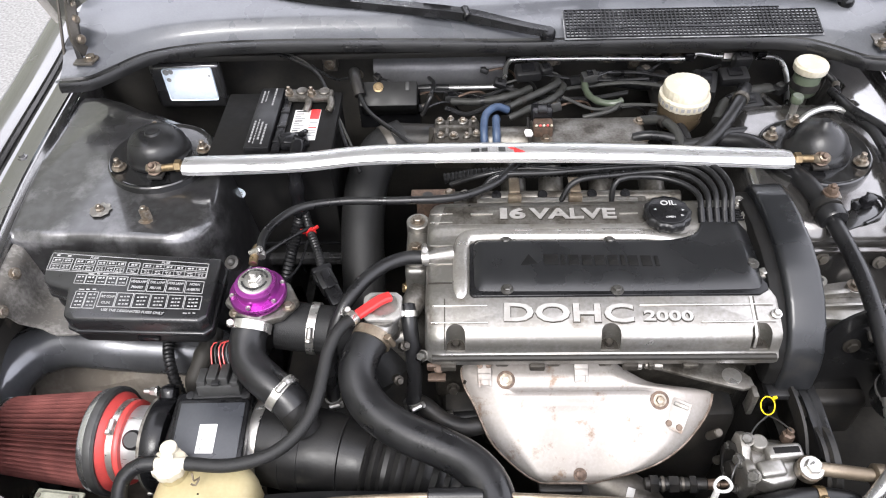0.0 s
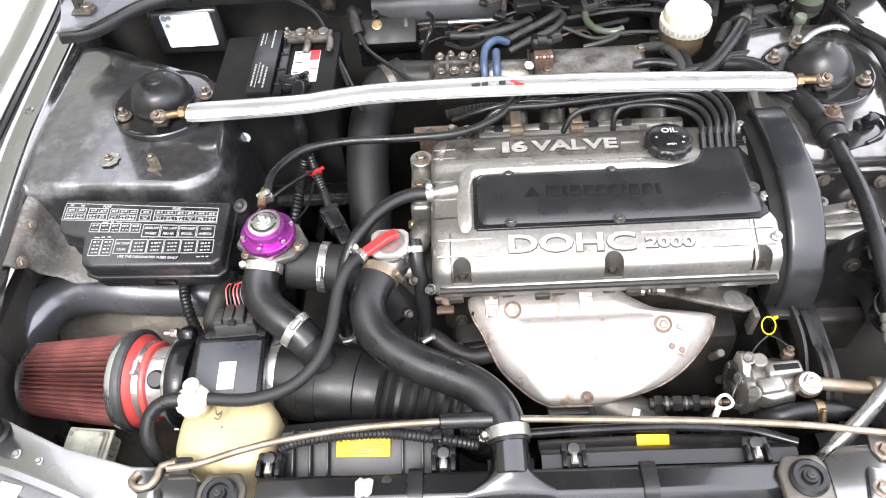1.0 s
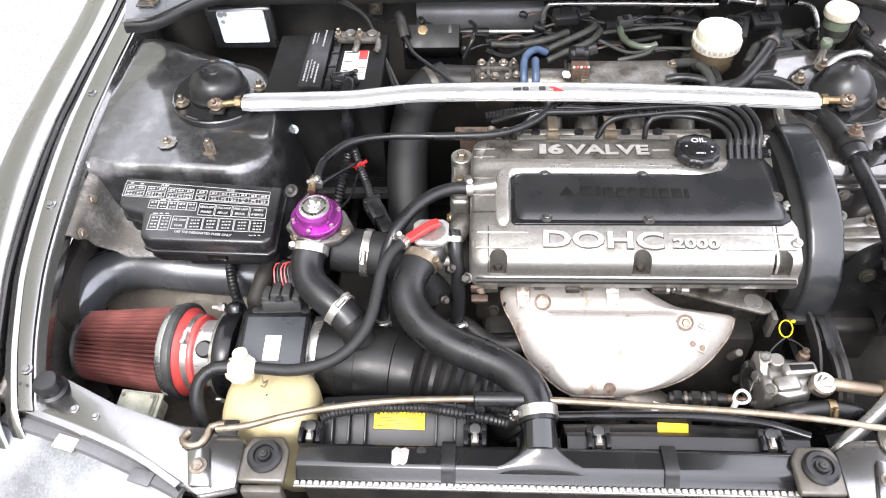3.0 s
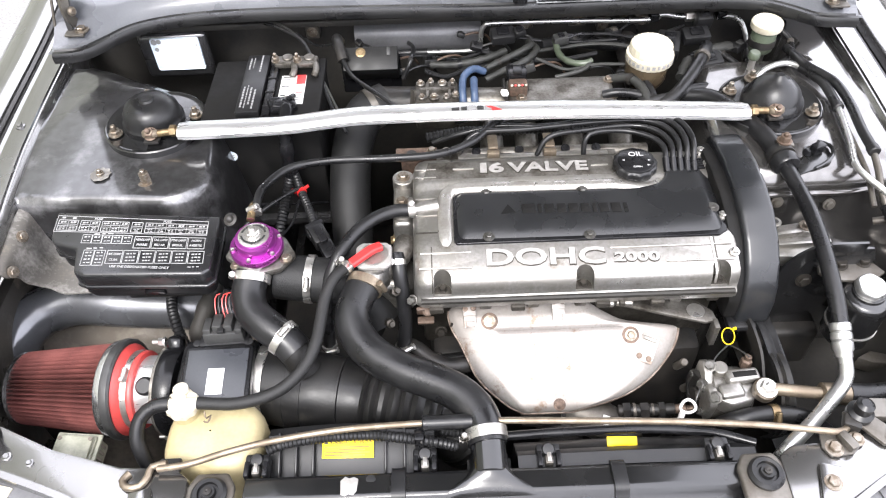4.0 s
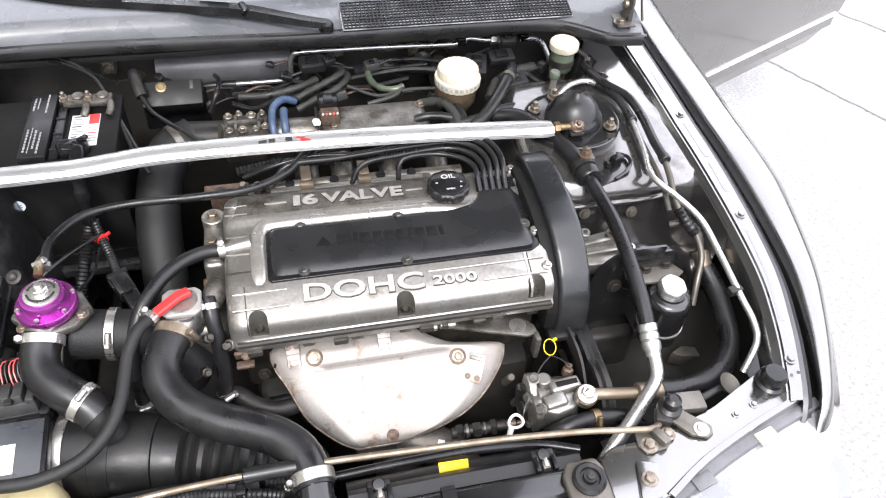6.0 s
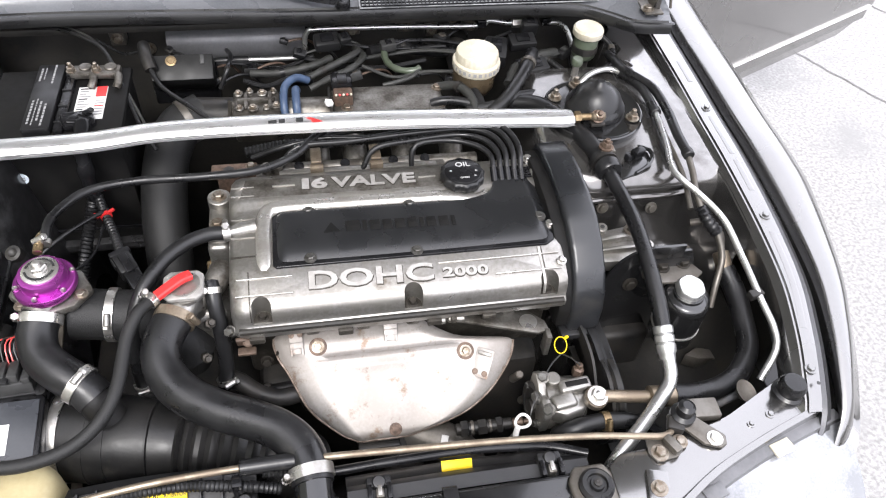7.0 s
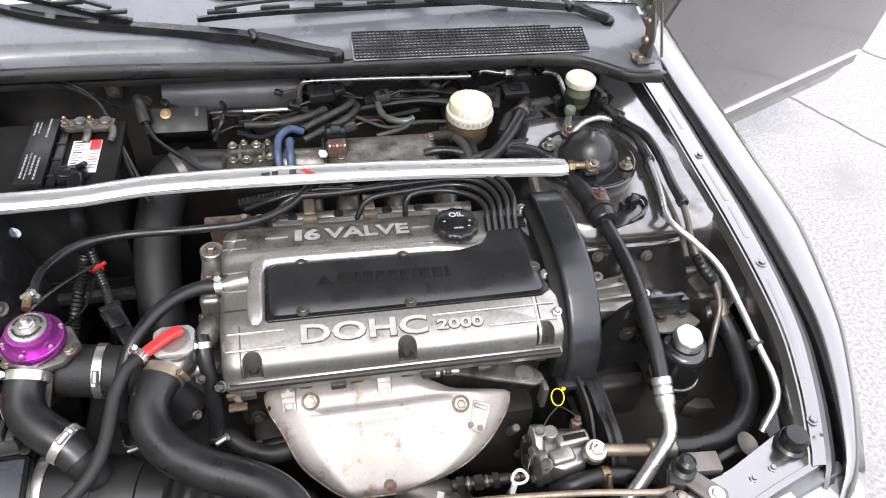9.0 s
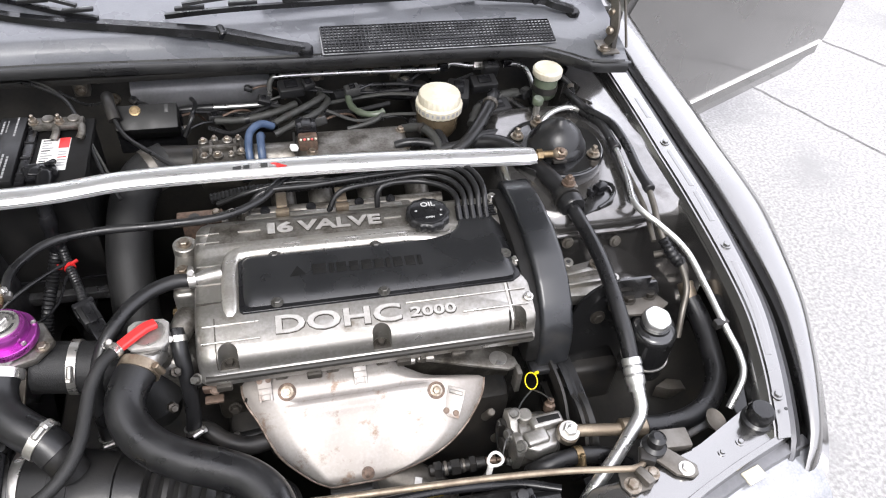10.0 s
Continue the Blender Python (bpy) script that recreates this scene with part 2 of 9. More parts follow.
M_BLACKINK = mat("black_ink", (0.02, 0.02, 0.02), 0.6, 0, None, 60, 500, 0.3, 0)
M_GREYINK = mat("grey_ink", (0.25, 0.25, 0.25), 0.6, 0, None, 60, 500, 0.3, 0)
M_YELLOW = mat("yellow_label", (0.66, 0.47, 0.006), 0.45, 0, (0.58, 0.40, 0.006), 50, 300, 0.4, 0, spec=0.25)
M_BLUE = mat("blue_silicone", (0.040, 0.068, 0.125), 0.5, 0, (0.026, 0.044, 0.085), 50, 300, 0.6, 0.03, stain=(0.12, 0.12, 0.11), stain_scale=40, stain_at=0.64)
M_GREEN = mat("cloudy_green_plastic", (0.065, 0.08, 0.055), 0.4, 0, (0.042, 0.05, 0.035), 40, 300, 0.5, 0.03)
M_TAN = mat("dusty_tan_liner", (0.20, 0.175, 0.145), 0.65, 0, (0.10, 0.085, 0.068), 12, 120, 0.8, 0.15)
M_CONC = mat("pale_concrete", (0.285, 0.281, 0.275), 0.9, 0, (0.165, 0.162, 0.158), 90, 200, 0.6, 0.25, stain=(0.18, 0.178, 0.175), stain_scale=1.8, stain_at=0.54)
M_CRACK = mat("dark_joint", (0.14, 0.135, 0.13), 0.9, 0, None, 20, 200, 0.5, 0.2)
M_LAMP = mat("headlamp_plastic", (0.12, 0.123, 0.13), 0.14, 0.2, (0.22, 0.225, 0.235), 12, 300, 0.9, 0.01, coat=1.0)
M_BACKING = mat("pale_screen_backing", (0.94, 0.96, 0.96), 0.7, 0, (0.90, 0.93, 0.93), 3, 60, 0.4, 0.02)
M_INNER = mat("dull_inner_bonnet_paint", (0.15, 0.150, 0.132), 0.45, 0.2, (0.12, 0.118, 0.108), 6, 200, 0.6, 0.05)
M_TAPE = mat("dusty_loom_tape", (0.022, 0.0225, 0.020), 0.6, 0, (0.013, 0.013, 0.012), 60, 300, 0.5, 0.1)
M_GLASS = bpy.data.materials.new("windscreen_glass")
M_GLASS.use_nodes = True
gp = M_GLASS.node_tree.nodes["Principled BSDF"]
gp.inputs["Base Color"].default_value = (0.95, 0.985, 0.98, 1)
gp.inputs["Transmission Weight"].default_value, gp.inputs["Roughness"].default_value, gp.inputs["IOR"].default_value = 1.0, 0.0, 1.45


# ---- mesh helpers ----
def merge(*bms):
    """All the bmeshes joined into the first."""
    a = bms[0]
    for b in bms[1:]:
        tmp = bpy.data.meshes.new("tmp")
        b.to_mesh(tmp)
        a.from_mesh(tmp)
        b.free()
        bpy.data.meshes.remove(tmp)
    return a


def thing(name, loc, label, category, group="", kind=""):
    e = new(name)
    e.empty_display_size = 0.02
    e.location = loc
    return tagged(e, label, category, group, kind)


def part(name, bm, material, parent, label="", sharp=38):
    """Links a bmesh, made in world metres, as one mesh object under a thing or a part."""
    bmesh.ops.recalc_face_normals(bm, faces=bm.faces)
    me = bpy.data.meshes.new(name)
    bm.to_mesh(me)
    bm.free()
    me.materials.append(material)
    me.polygons.foreach_set("use_smooth", [True] * len(me.polygons))
    me.set_sharp_from_angle(angle=radians(sharp))
    ob = new(name, me)
    if parent is not None:
        ob.parent = parent
        if parent.type == "EMPTY":
            ob.matrix_parent_inverse = Matrix.Translation(-parent.location)
    return tagged(ob, label)


def rot(rx=0, ry=0, rz=0):
    return Euler([radians(a) for a in (rx, ry, rz)]).to_matrix().to_4x4()


def box(c, s, bev=0.002, seg=2, r=(0, 0, 0)):
    bm = bmesh.new()
    bmesh.ops.create_cube(bm, size=1, matrix=Matrix.Diagonal((*s, 1)))
    if bev:
        bmesh.ops.bevel(bm, geom=bm.edges[:], offset=bev, segments=seg, affect="EDGES", profile=0.5)
    bm.transform(Matrix.Translation(c) @ rot(*r))
    return bm


def axis(d):
    return Vector(d).normalized().to_track_quat("Z", "Y").to_matrix().to_4x4()


def lathe(profile, base, d=(0, 0, 1), seg=28, star=None):
    """Turns (radius, height) pairs round the axis d from base. star: (count, depth, sharpness) fluting."""
    bm = bmesh.new()
    rings = []
    for r, h in profile:
        if r < 1e-6:
            rings.append([bm.verts.new((0, 0, h))])
            continue
        ring = []
        for i in range(seg):
            a = 2 * math.pi * i / seg
            k = r * (1 + star[1] * (2 * (0.5 + 0.5 * math.cos(star[0] * a)) ** (star[2] if len(star) > 2 else 1) - 1)) if star else r
            ring.append(bm.verts.new((k * math.cos(a), k * math.sin(a), h)))
        rings.append(ring)
    for a, b in zip(rings, rings[1:]):
        for i in range(seg):
            j = (i + 1) % seg
            if len(a) == 1 and len(b) == 1:
                continue
            if len(a) == 1:
                bm.faces.new((a[0], b[i], b[j]))
            elif len(b) == 1:
                bm.faces.new((a[i], a[j], b[0]))
            else:
                bm.faces.new((a[i], a[j], b[j], b[i]))
    for ring in (rings[0], rings[-1]):
        if len(ring) > 1:
            bm.faces.new(ring)
    bm.transform(Matrix.Translation(base) @ axis(d))
    return bm


def rod(p0, p1, r, bev=0.0015, seg=20, r2=None):
    d = Vector(p1) - Vector(p0)
    h, r2 = d.length, r2 or r
    b = min(bev, h * 0.4, r * 0.5)
    return lathe([(r - b, 0), (r, b), (r2, h - b), (r2 - b, h)], p0, d, seg)


def spline(pts, step=0.008):
    """Points along a smooth curve through pts."""
    p = [Vector(q) for q in pts]
    p = [2 * p[0] - p[1]] + p + [2 * p[-1] - p[-2]]
    out = []
    for a, b, c, d in zip(p, p[1:], p[2:], p[3:]):
        n = max(2, int((c - b).length / step))
        for i in range(n):
            t = i / n
            out.append(0.5 * (2 * b + (c - a) * t + (2 * a - 5 * b + 4 * c - d) * t * t + (3 * b - a - 3 * c + d) * t ** 3))
    out.append(p[-2])
    return out


def sweep(pts, section, step=0.008, scale=None):
    """Sweeps a closed section [(side, up)] along a smooth curve; scale(s) changes its size, s from 0 to 1."""
    path = spline(pts, step)
    bm = bmesh.new()
    up, rings = Vector((0, 0, 1)), []
    n = len(path)
    for i, q in enumerate(path):
        t = (path[min(i + 1, n - 1)] - path[max(i - 1, 0)]).normalized()
        side = t.cross(up)
        if side.length < 0.05:
            side = t.cross(Vector((0, 1, 0)))
        side.normalize()
        if i and side.dot(last) < 0:
            side.negate()
        if i and side.dot(last) < 0.9:
            side = (last - t * last.dot(t)).normalized()
        last = side
        u = side.cross(t).normalized()
        k = scale(i / (n - 1)) if scale else 1
        rings.append([bm.verts.new(q + side * (a * k) + u * (b * k)) for a, b in section])
    m = len(section)
    for a, b in zip(rings, rings[1:]):
        for i in range(m):
            bm.faces.new((a[i], a[(i + 1) % m], b[(i + 1) % m], b[i]))
    bm.faces.new(rings[0])
    bm.faces.new(rings[-1])
    return bm


def circle(r, n=14):
    return [(r * math.cos(2 * math.pi * i / n), r * math.sin(2 * math.pi * i / n)) for i in range(n)]


def tube(pts, r, n=14, step=0.008, scale=None):
    return sweep(pts, circle(r, n), step, scale)


def ridged(pts, r, pitch=0.006, depth=0.12, n=12):
    """A corrugated conduit."""
    length = sum((Vector(b) - Vector(a)).length for a, b in zip(pts, pts[1:]))
    return sweep(pts, circle(r, n), pitch / 3, lambda s: 1 + depth * math.sin(2 * math.pi * s * length / pitch))


def prism(outline, z0, z1, bev=0.002, m=None, seg=2):
    """A flat outline [(x, y)] drawn up from z0 to z1, with rounded edges."""
    bm = bmesh.new()
    f = bm.faces.new([bm.verts.new((x, y, z0)) for x, y in outline])
    e = bmesh.ops.extrude_face_region(bm, geom=[f])
    bmesh.ops.translate(bm, verts=[v for v in e["geom"] if isinstance(v, bmesh.types.BMVert)], vec=(0, 0, z1 - z0))
    bmesh.ops.recalc_face_normals(bm, faces=bm.faces)
    if bev:
        bmesh.ops.bevel(bm, geom=bm.edges[:], offset=bev, segments=seg, affect="EDGES", profile=0.5, clamp_overlap=True)
    if m:
        bm.transform(m)
    return bm


def side_prism(outline, x0, x1, bev=0.003, seg=2):
    """An outline in (y, z) drawn along x."""
    return prism(outline, x0, x1, bev, Matrix(((0, 0, 1, 0), (1, 0, 0, 0), (0, 1, 0, 0), (0, 0, 0, 1))), seg)


def sheet(rows, thick=0.0):
    """A grid of points as a surface, with thickness if given."""
    bm = bmesh.new()
    g = [[bm.verts.new(p) for p in row] for row in rows]
    for a, b in zip(g, g[1:]):
        for i in range(len(a) - 1):
            bm.faces.new((a[i], a[i + 1], b[i + 1], b[i]))
    bmesh.ops.recalc_face_normals(bm, faces=bm.faces)
    if thick:
        bmesh.ops.solidify(bm, geom=bm.faces[:], thickness=thick)
    return bm


def hexbolt(p, d=(0, 0, 1), r=0.006, h=0.005, washer=1.5, stud=0.0):
    bm = lathe([(r * washer, -0.001), (r * washer, 0.0012), (r * 1.0, 0.0016)], p, d, 18)
    merge(bm, lathe([(r, 0.001), (r, h * 0.85), (r * 0.86, h)], p, d, 6))
    if stud:
        merge(bm, lathe([(r * 0.5, h * 0.8), (r * 0.5, h + stud), (r * 0.35, h + stud + 0.001)], p, d, 10))
    return bm


def clamp(p, d, r, w=0.011, screw=(0, 0, 1), material=None, parent=None):
    """A worm-drive hose clamp: band, screw housing and screw."""
    d = Vector(d).normalized()
    c = Vector(p)
    b = part("clamp", lathe([(r, -w / 2), (r + 0.0016, -w / 2), (r + 0.0016, w / 2), (r, w / 2)], c, d, 32), material or M_STEEL, parent, "shiny steel hose clamp")
    s = Vector(screw)
    s = (s - d * s.dot(d)).normalized()
    t = d.cross(s)
    q = c + s * (r + 0.004)
    bm = rod(q - t * 0.009, q + t * 0.007, 0.0042, 0.001, 12)
    merge(bm, lathe([(0.0052, 0), (0.0052, 0.004), (0.004, 0.005)], q + t * 0.007, t, 6))
    part("clamp_screw", bm, material or M_STEEL, b)
    return b


def text(body, size, m, extrude=0.0008, bold=0.0, wide=1.0, width=0.0):
    """A word as a bmesh: built-in font, centred, lying in the plane of m."""
    cu = bpy.data.curves.new("word", "FONT")
    cu.body, cu.size, cu.extrude, cu.offset = body, size, extrude, bold
    cu.align_x, cu.align_y = "CENTER", "CENTER"
    cu.resolution_u = 3
    ob = new("word", cu)
    me = bpy.data.meshes.new_from_object(ob.evaluated_get(bpy.context.evaluated_depsgraph_get()))
    bm = bmesh.new()
    bm.from_mesh(me)
    bpy.data.objects.remove(ob)
    bpy.data.meshes.remove(me)
    bpy.data.curves.remove(cu)
    if width:
        xs = [v.co.x for v in bm.verts]
        wide = width / (max(xs) - min(xs))
    bm.transform(m @ Matrix.Diagonal((wide, 1, 1, 1)))
    return bm


def carve(bm, cutter):
    """The closed mesh bm with the closed mesh cutter taken out of it."""
    obs = []
    for b in (bm, cutter):
        bmesh.ops.recalc_face_normals(b, faces=b.faces)
        me = bpy.data.meshes.new("solid")
        b.to_mesh(me)
        b.free()
        obs.append(bpy.data.objects.new("solid", me))
        bpy.context.scene.collection.objects.link(obs[-1])
    mod = obs[0].modifiers.new("cut", "BOOLEAN")
    mod.operation, mod.object, mod.solver = "DIFFERENCE", obs[1], "EXACT"
    me = bpy.data.meshes.new_from_object(obs[0].evaluated_get(bpy.context.evaluated_depsgraph_get()))
    out = bmesh.new()
    out.from_mesh(me)
    bpy.data.meshes.remove(me)
    for o in obs:
        bpy.data.meshes.remove(o.data)
    return out


def lerp(table, v):
    """Smooth look-up in rows (key, values...), keys rising."""
    if v <= table[0][0]:
        return table[0][1:]
    n = len(table)
    for i in range(n - 1):
        a, b = table[i], table[i + 1]
        if v <= b[0]:
            p, q = table[max(i - 1, 0)], table[min(i + 2, n - 1)]
            h = b[0] - a[0]
            k = (v - a[0]) / h
            out = []
            for c in range(1, len(a)):
                m0, m1 = (b[c] - p[c]) / (b[0] - p[0]) * h, (q[c] - a[c]) / (q[0] - a[0]) * h
                out.append((2 * k ** 3 - 3 * k * k + 1) * a[c] + (k ** 3 - 2 * k * k + k) * m0 + (3 * k * k - 2 * k ** 3) * b[c] + (k ** 3 - k * k) * m1)
            return tuple(out)
    return table[-1][1:]

# ---- ground ----
bm = bmesh.new()
bmesh.ops.create_grid(bm, x_segments=8, y_segments=8, size=400)
ground = part("ground", bm, M_CONC, None)
tagged(ground, "pale worn concrete yard round the car", "ground", kind="structure")
for name, a, b, w in (("ground_joint", (2.02, 2.46), (2.62, 1.32), 0.007), ("ground_joint", (2.45, 3.02), (3.45, 1.45), 0.007)):
    pa, pb = Vector((*a, 0)), Vector((*b, 0))
    d = (pb - pa).normalized()
    s = d.cross(Vector((0, 0, 1)))
    rows = [[], []]
    for i in range(61):
        q = pa + (pb - pa) * i / 60
        j = 0.010 * noise.noise((i * 0.35, a[0], 0)) + 0.004 * noise.noise((i * 1.3, a[0], 5))
        rows[0].append(q + s * (j - w * 0.5) + Vector((0, 0, 0.004)))
        rows[1].append(q + s * (j + w * (0.5 + 0.3 * noise.noise((i * 0.9, 3, 1)))) + Vector((0, 0, 0.004)))
    tagged(part(name, sheet(rows), M_CRACK, ground), "dark crack between concrete slabs")

# unseen walls added to dim low reflections; the west one tall and greenish
for name, c, s in (("wall_west", (-3.9, 1.0, 2.7), (0.2, 16.0, 5.4)), ("wall_east", (7.5, 1.0, 0.8), (0.2, 16.0, 1.6)), ("wall_south", (1.85, -7.0, 1.3), (11.3, 0.2, 2.6)), ("wall_north", (1.85, 9.0, 1.3), (11.3, 0.2, 2.6))):
    tagged(part(name, box(c, s, 0.01), M_YARD if "west" not in name else M_YARDGREEN, None), "plain unseen wall added round the yard to dim reflections", "wall", kind="structure")

# ---- car body ----
car = thing("car", (0, 1.0, 0), "dark grey metallic coupe with its bonnet and driver door open", "car")

# rows: y, height, inner rail edge, outer rail edge, fender edge
RAIL = [(0.352, 0.745, 0.600, 0.640, 0.672), (0.385, 0.785, 0.627, 0.660, 0.688), (0.43, 0.806, 0.641, 0.674, 0.702), (0.50, 0.826, 0.658, 0.692, 0.720), (0.60, 0.845, 0.674, 0.712, 0.740), (0.785, 0.865, 0.686, 0.729, 0.757),
        (0.98, 0.875, 0.694, 0.738, 0.765), (1.20, 0.882, 0.699, 0.745, 0.772), (1.45, 0.90, 0.702, 0.750, 0.778), (1.95, 0.935, 0.702, 0.752, 0.782)]


def mid(y):
    """The body's middle line at y."""
    return -0.013 * min(1.0, max(0.0, (y - 0.55) / 0.35))


def arch(y, centre):
    """Lower edge of the body side at y, round the wheel at centre."""
    d = abs(y - centre)
    return 0.30 + math.sqrt(0.345 ** 2 - d * d) if d < 0.345 else 0.0


def fender(side):
    rows_r, rows_g, rows_f = [], [], []
    end = 1.80 if side < 0 else 1.455
    for i in range(64):
        y = 0.355 + (end - 0.355) * (i / 63) ** (1.3 if side < 0 else 1.1)
        z, xi, xg, xf = lerp(RAIL, y)
        if 0.39 < y < 1.32:
            rows_r.append([(side * x + mid(y), y, h) for x, h in ((xi - (0.006 if side > 0 else 0.002), z - (0.045 if side > 0 else 0.028)), (xi - (0.005 if side > 0 else 0.003), z - (0.025 if side > 0 else 0.018)), (xi - 0.003, z - 0.009), (xi + 0.004, z - 0.003), (xi + 0.006, z), (xi + 0.0085, z + 0.0005), (xi + 0.010, z + 0.004),
                                                               (xg - 0.010, z + 0.004), (xg - 0.003, z + 0.002), (xg, z - 0.004), (xg + 0.001, z - 0.04))])
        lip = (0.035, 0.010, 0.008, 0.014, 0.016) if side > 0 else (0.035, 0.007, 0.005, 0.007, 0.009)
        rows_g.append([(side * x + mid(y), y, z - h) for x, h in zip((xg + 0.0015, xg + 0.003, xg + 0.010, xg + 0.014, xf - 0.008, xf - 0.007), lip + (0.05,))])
        k = min(1.0, max(0.0, (y - 0.40) / 0.36))
        w = 0.30 + 0.70 * k
        rows_f.append([(side * (xf + dx * w) + mid(y), y - 0.02 * (1 - k) * (dz < -0.03), max(arch(y, 0.78), z + dz * (0.5 + 0.5 * k if dz > -0.3 else 1))) for dx, dz in
                       ((-0.006, -0.05), (-0.006, 0.001), (-0.0045, 0.0055), (0.001, 0.0085), (0.020, 0.0105), (0.045, 0.0055), (0.066, -0.007), (0.083, -0.027), (0.095, -0.055),
                        (0.103, -0.10), (0.108, -0.17), (0.106, -0.28), (0.098, -0.42), (0.085, -0.60))])
    p = part("fender", sheet(rows_f, 0.002), M_PAINT, car)
    # right lip's paint is darkened to stand for the shade in the gap
    part("fender_lip", sheet(rows_g), M_LIP_SHADE if side > 0 else M_PAINT, p, "folded lip in the fender gap, coloured dark for shade" if side > 0 else "grey folded lip in the fender gap")
    r = part("fender_rail", sheet(rows_r), M_PAINT, car, "painted bolt flange along the fender")
    for y in ((0.927, 0.685, 0.445) if side > 0 else (0.955, 0.703, 0.445)):
        z, xi, xg, xf = lerp(RAIL, y)
        part("bolt", hexbolt((side * (xg - 0.016) + mid(y), y, z + 0.004), (0, 0, 1), 0.0055, 0.005), M_PAINT, r)
        bm = lathe([(0.0026, 0), (0.0026, 0.0006), (0.0, 0.0006)], (side * (xg - 0.017) + mid(y), y + (0.034 if y > 0.5 else -0.022), z + 0.0043), (0, 0, 1), 10)
        part("hole", bm, M_BLACKINK, r)
    # a raised bead between the bolts
    for y0, y1 in () if side < 0 else ((0.50, 0.655), (0.735, 0.80), (0.815, 0.905), (1.00, 1.06)):
        pts = []
        for i in range(6):
            y = y0 + (y1 - y0) * i / 5
            z, xi, xg, xf = lerp(RAIL, y)
            pts.append((side * (xg - 0.017) + mid(y), y, z + 0.0035))
        part("bead", sweep(pts, [(-0.0050, 0.0004), (-0.0040, 0.0009), (0.0040, 0.0009), (0.0050, 0.0004)], 0.02), M_PAINT, r)
    return p


fender(1)
fender(-1)


def tower_height(x, y, side):
    """Top of the inner apron at |x|, y: strut tower, then a lower shelf to the front."""
    def drop(x0, y0, r, soft=0.06):
        dx, dy = max(0.0, x0 + r - x), max(0.0, y0 + r - y)
        d = math.hypot(dx, dy) - r
        e = d + soft
        if e <= 0:
            return 0.0
        return soft - math.sqrt(soft * soft - e * e) if e < 0.985 * soft else 0.8275 * soft + (e - 0.985 * soft) * 7
    cy = 0.955 if side < 0 else 0.942
    bulge = 0.0105 * math.exp(-(((x - 0.508) ** 2 + (y - cy) ** 2) / 0.030) ** 2)
    crease = 0.004 * math.exp(-((x - 0.625) / 0.03) ** 2)
    tower = 0.8645 + bulge + crease - (drop(0.395, 0.783 - 0.012 * max(0.0, (0.60 - x) / 0.2), 0.07, 0.034) if side < 0 else drop(0.395, 0.775, 0.09, 0.045))
    if side < 0:
        e = max(0.0, y - 1.12 + 0.62 * max(0.0, 0.665 - x))
        tower -= min(0.30, 9 * e * e if e < 0.08 else 0.0576 + (e - 0.08) * 5)
    rail = lerp(RAIL, y)[0]
    shelf = 0.715 + 0.062 * math.exp(-((x - 0.575) / 0.085) ** 2 - ((y - 0.715) / 0.055) ** 2) - drop(0.455, 0.685, 0.05) if side > 0 else 0.0
    if side > 0:
        tower -= min(0.25, 6 * max(0.0, min(y - 1.072, 0.628 + 0.01 * math.sin(y * 90) - x)))
    return max(0.40, tower, shelf if y < 0.9 else 0)


for side in (-1, 1):
    rows = []
    for j in range(112):
        y = (0.672 if side > 0 else 0.745) + (1.215 - (0.672 if side > 0 else 0.745)) * j / 111
        z, xi, xg, xf = lerp(RAIL, y)
        rows.append([(side * x + mid(y) * min(1.0, max(0.0, (x - 0.5) / 0.15)), y, min(z - 0.004, tower_height(x, y, side)) if i < 95 else z - 0.006) for i, x in
                     enumerate(0.355 + (xi - 0.001 - 0.355) * i / 95 for i in range(96))])
    # one bay paint; the right copy is brighter for the sky it reflects
    part("inner_apron", sheet(rows), M_BAY if side < 0 else M_BAY_BRIGHT, car, "dull strut tower and inner wing, darker copy of the bay paint" if side < 0 else "glossy strut tower and inner wing, bay paint brightened for sky reflection", sharp=50)

for p, d in (((0.606, 0.703, 0.776), (0.2, -0.4, 1)), ((0.478, 0.765, 0.822), (0, -1, 0.3)), ((0.560, 0.763, 0.815), (0, -1, 0.3))):
    part("apron_bolt", hexbolt(p, d, 0.0065, 0.006, 1.5), M_BRACKET, car)
part("apron_bead", tube([(0.445, 0.7665, 0.836), (0.50, 0.7655, 0.838), (0.58, 0.7655, 0.838), (0.628, 0.770, 0.842)], 0.0045, 12), M_BAY_BRIGHT, car, "pressed bead across the tower's front")

# inner wing panel ahead of the left tower
rows = []
WSEC = [(0, -0.690, 0.848), (0.1, -0.675, 0.840), (0.3, -0.666, 0.815), (0.45, -0.660, 0.790), (0.6, -0.646, 0.770), (0.8, -0.610, 0.758), (1.0, -0.545, 0.752)]
for k in range(25):
    v = k / 24
    x, z = lerp(WSEC, v)
    y0 = 0.650 + 0.040 * min(1, v / 0.5) + 0.003 * math.sin(v * 23)
    rows.append([(x + 0.003 * math.sin(y * 70 + v * 3) * min(1, v * 4), y, z + 0.0025 * math.sin(y * 95) * v) for y in [y0 + (0.800 - y0) * i / 16 for i in range(17)]])
wing = part("inner_wing", sheet(rows, 0.003), M_WING, car, "dusty ribbed inner wing panel")
for p, d in (((-0.667, 0.733, 0.842), (1, -0.3, 0.5)), ((-0.666, 0.675, 0.828), (1, -0.3, 0.4)), ((-0.590, 0.712, 0.758), (0.2, -0.3, 1))):
    part("bolt", hexbolt(p, d, 0.0065, 0.006, 1.4), M_BOLT, wing)

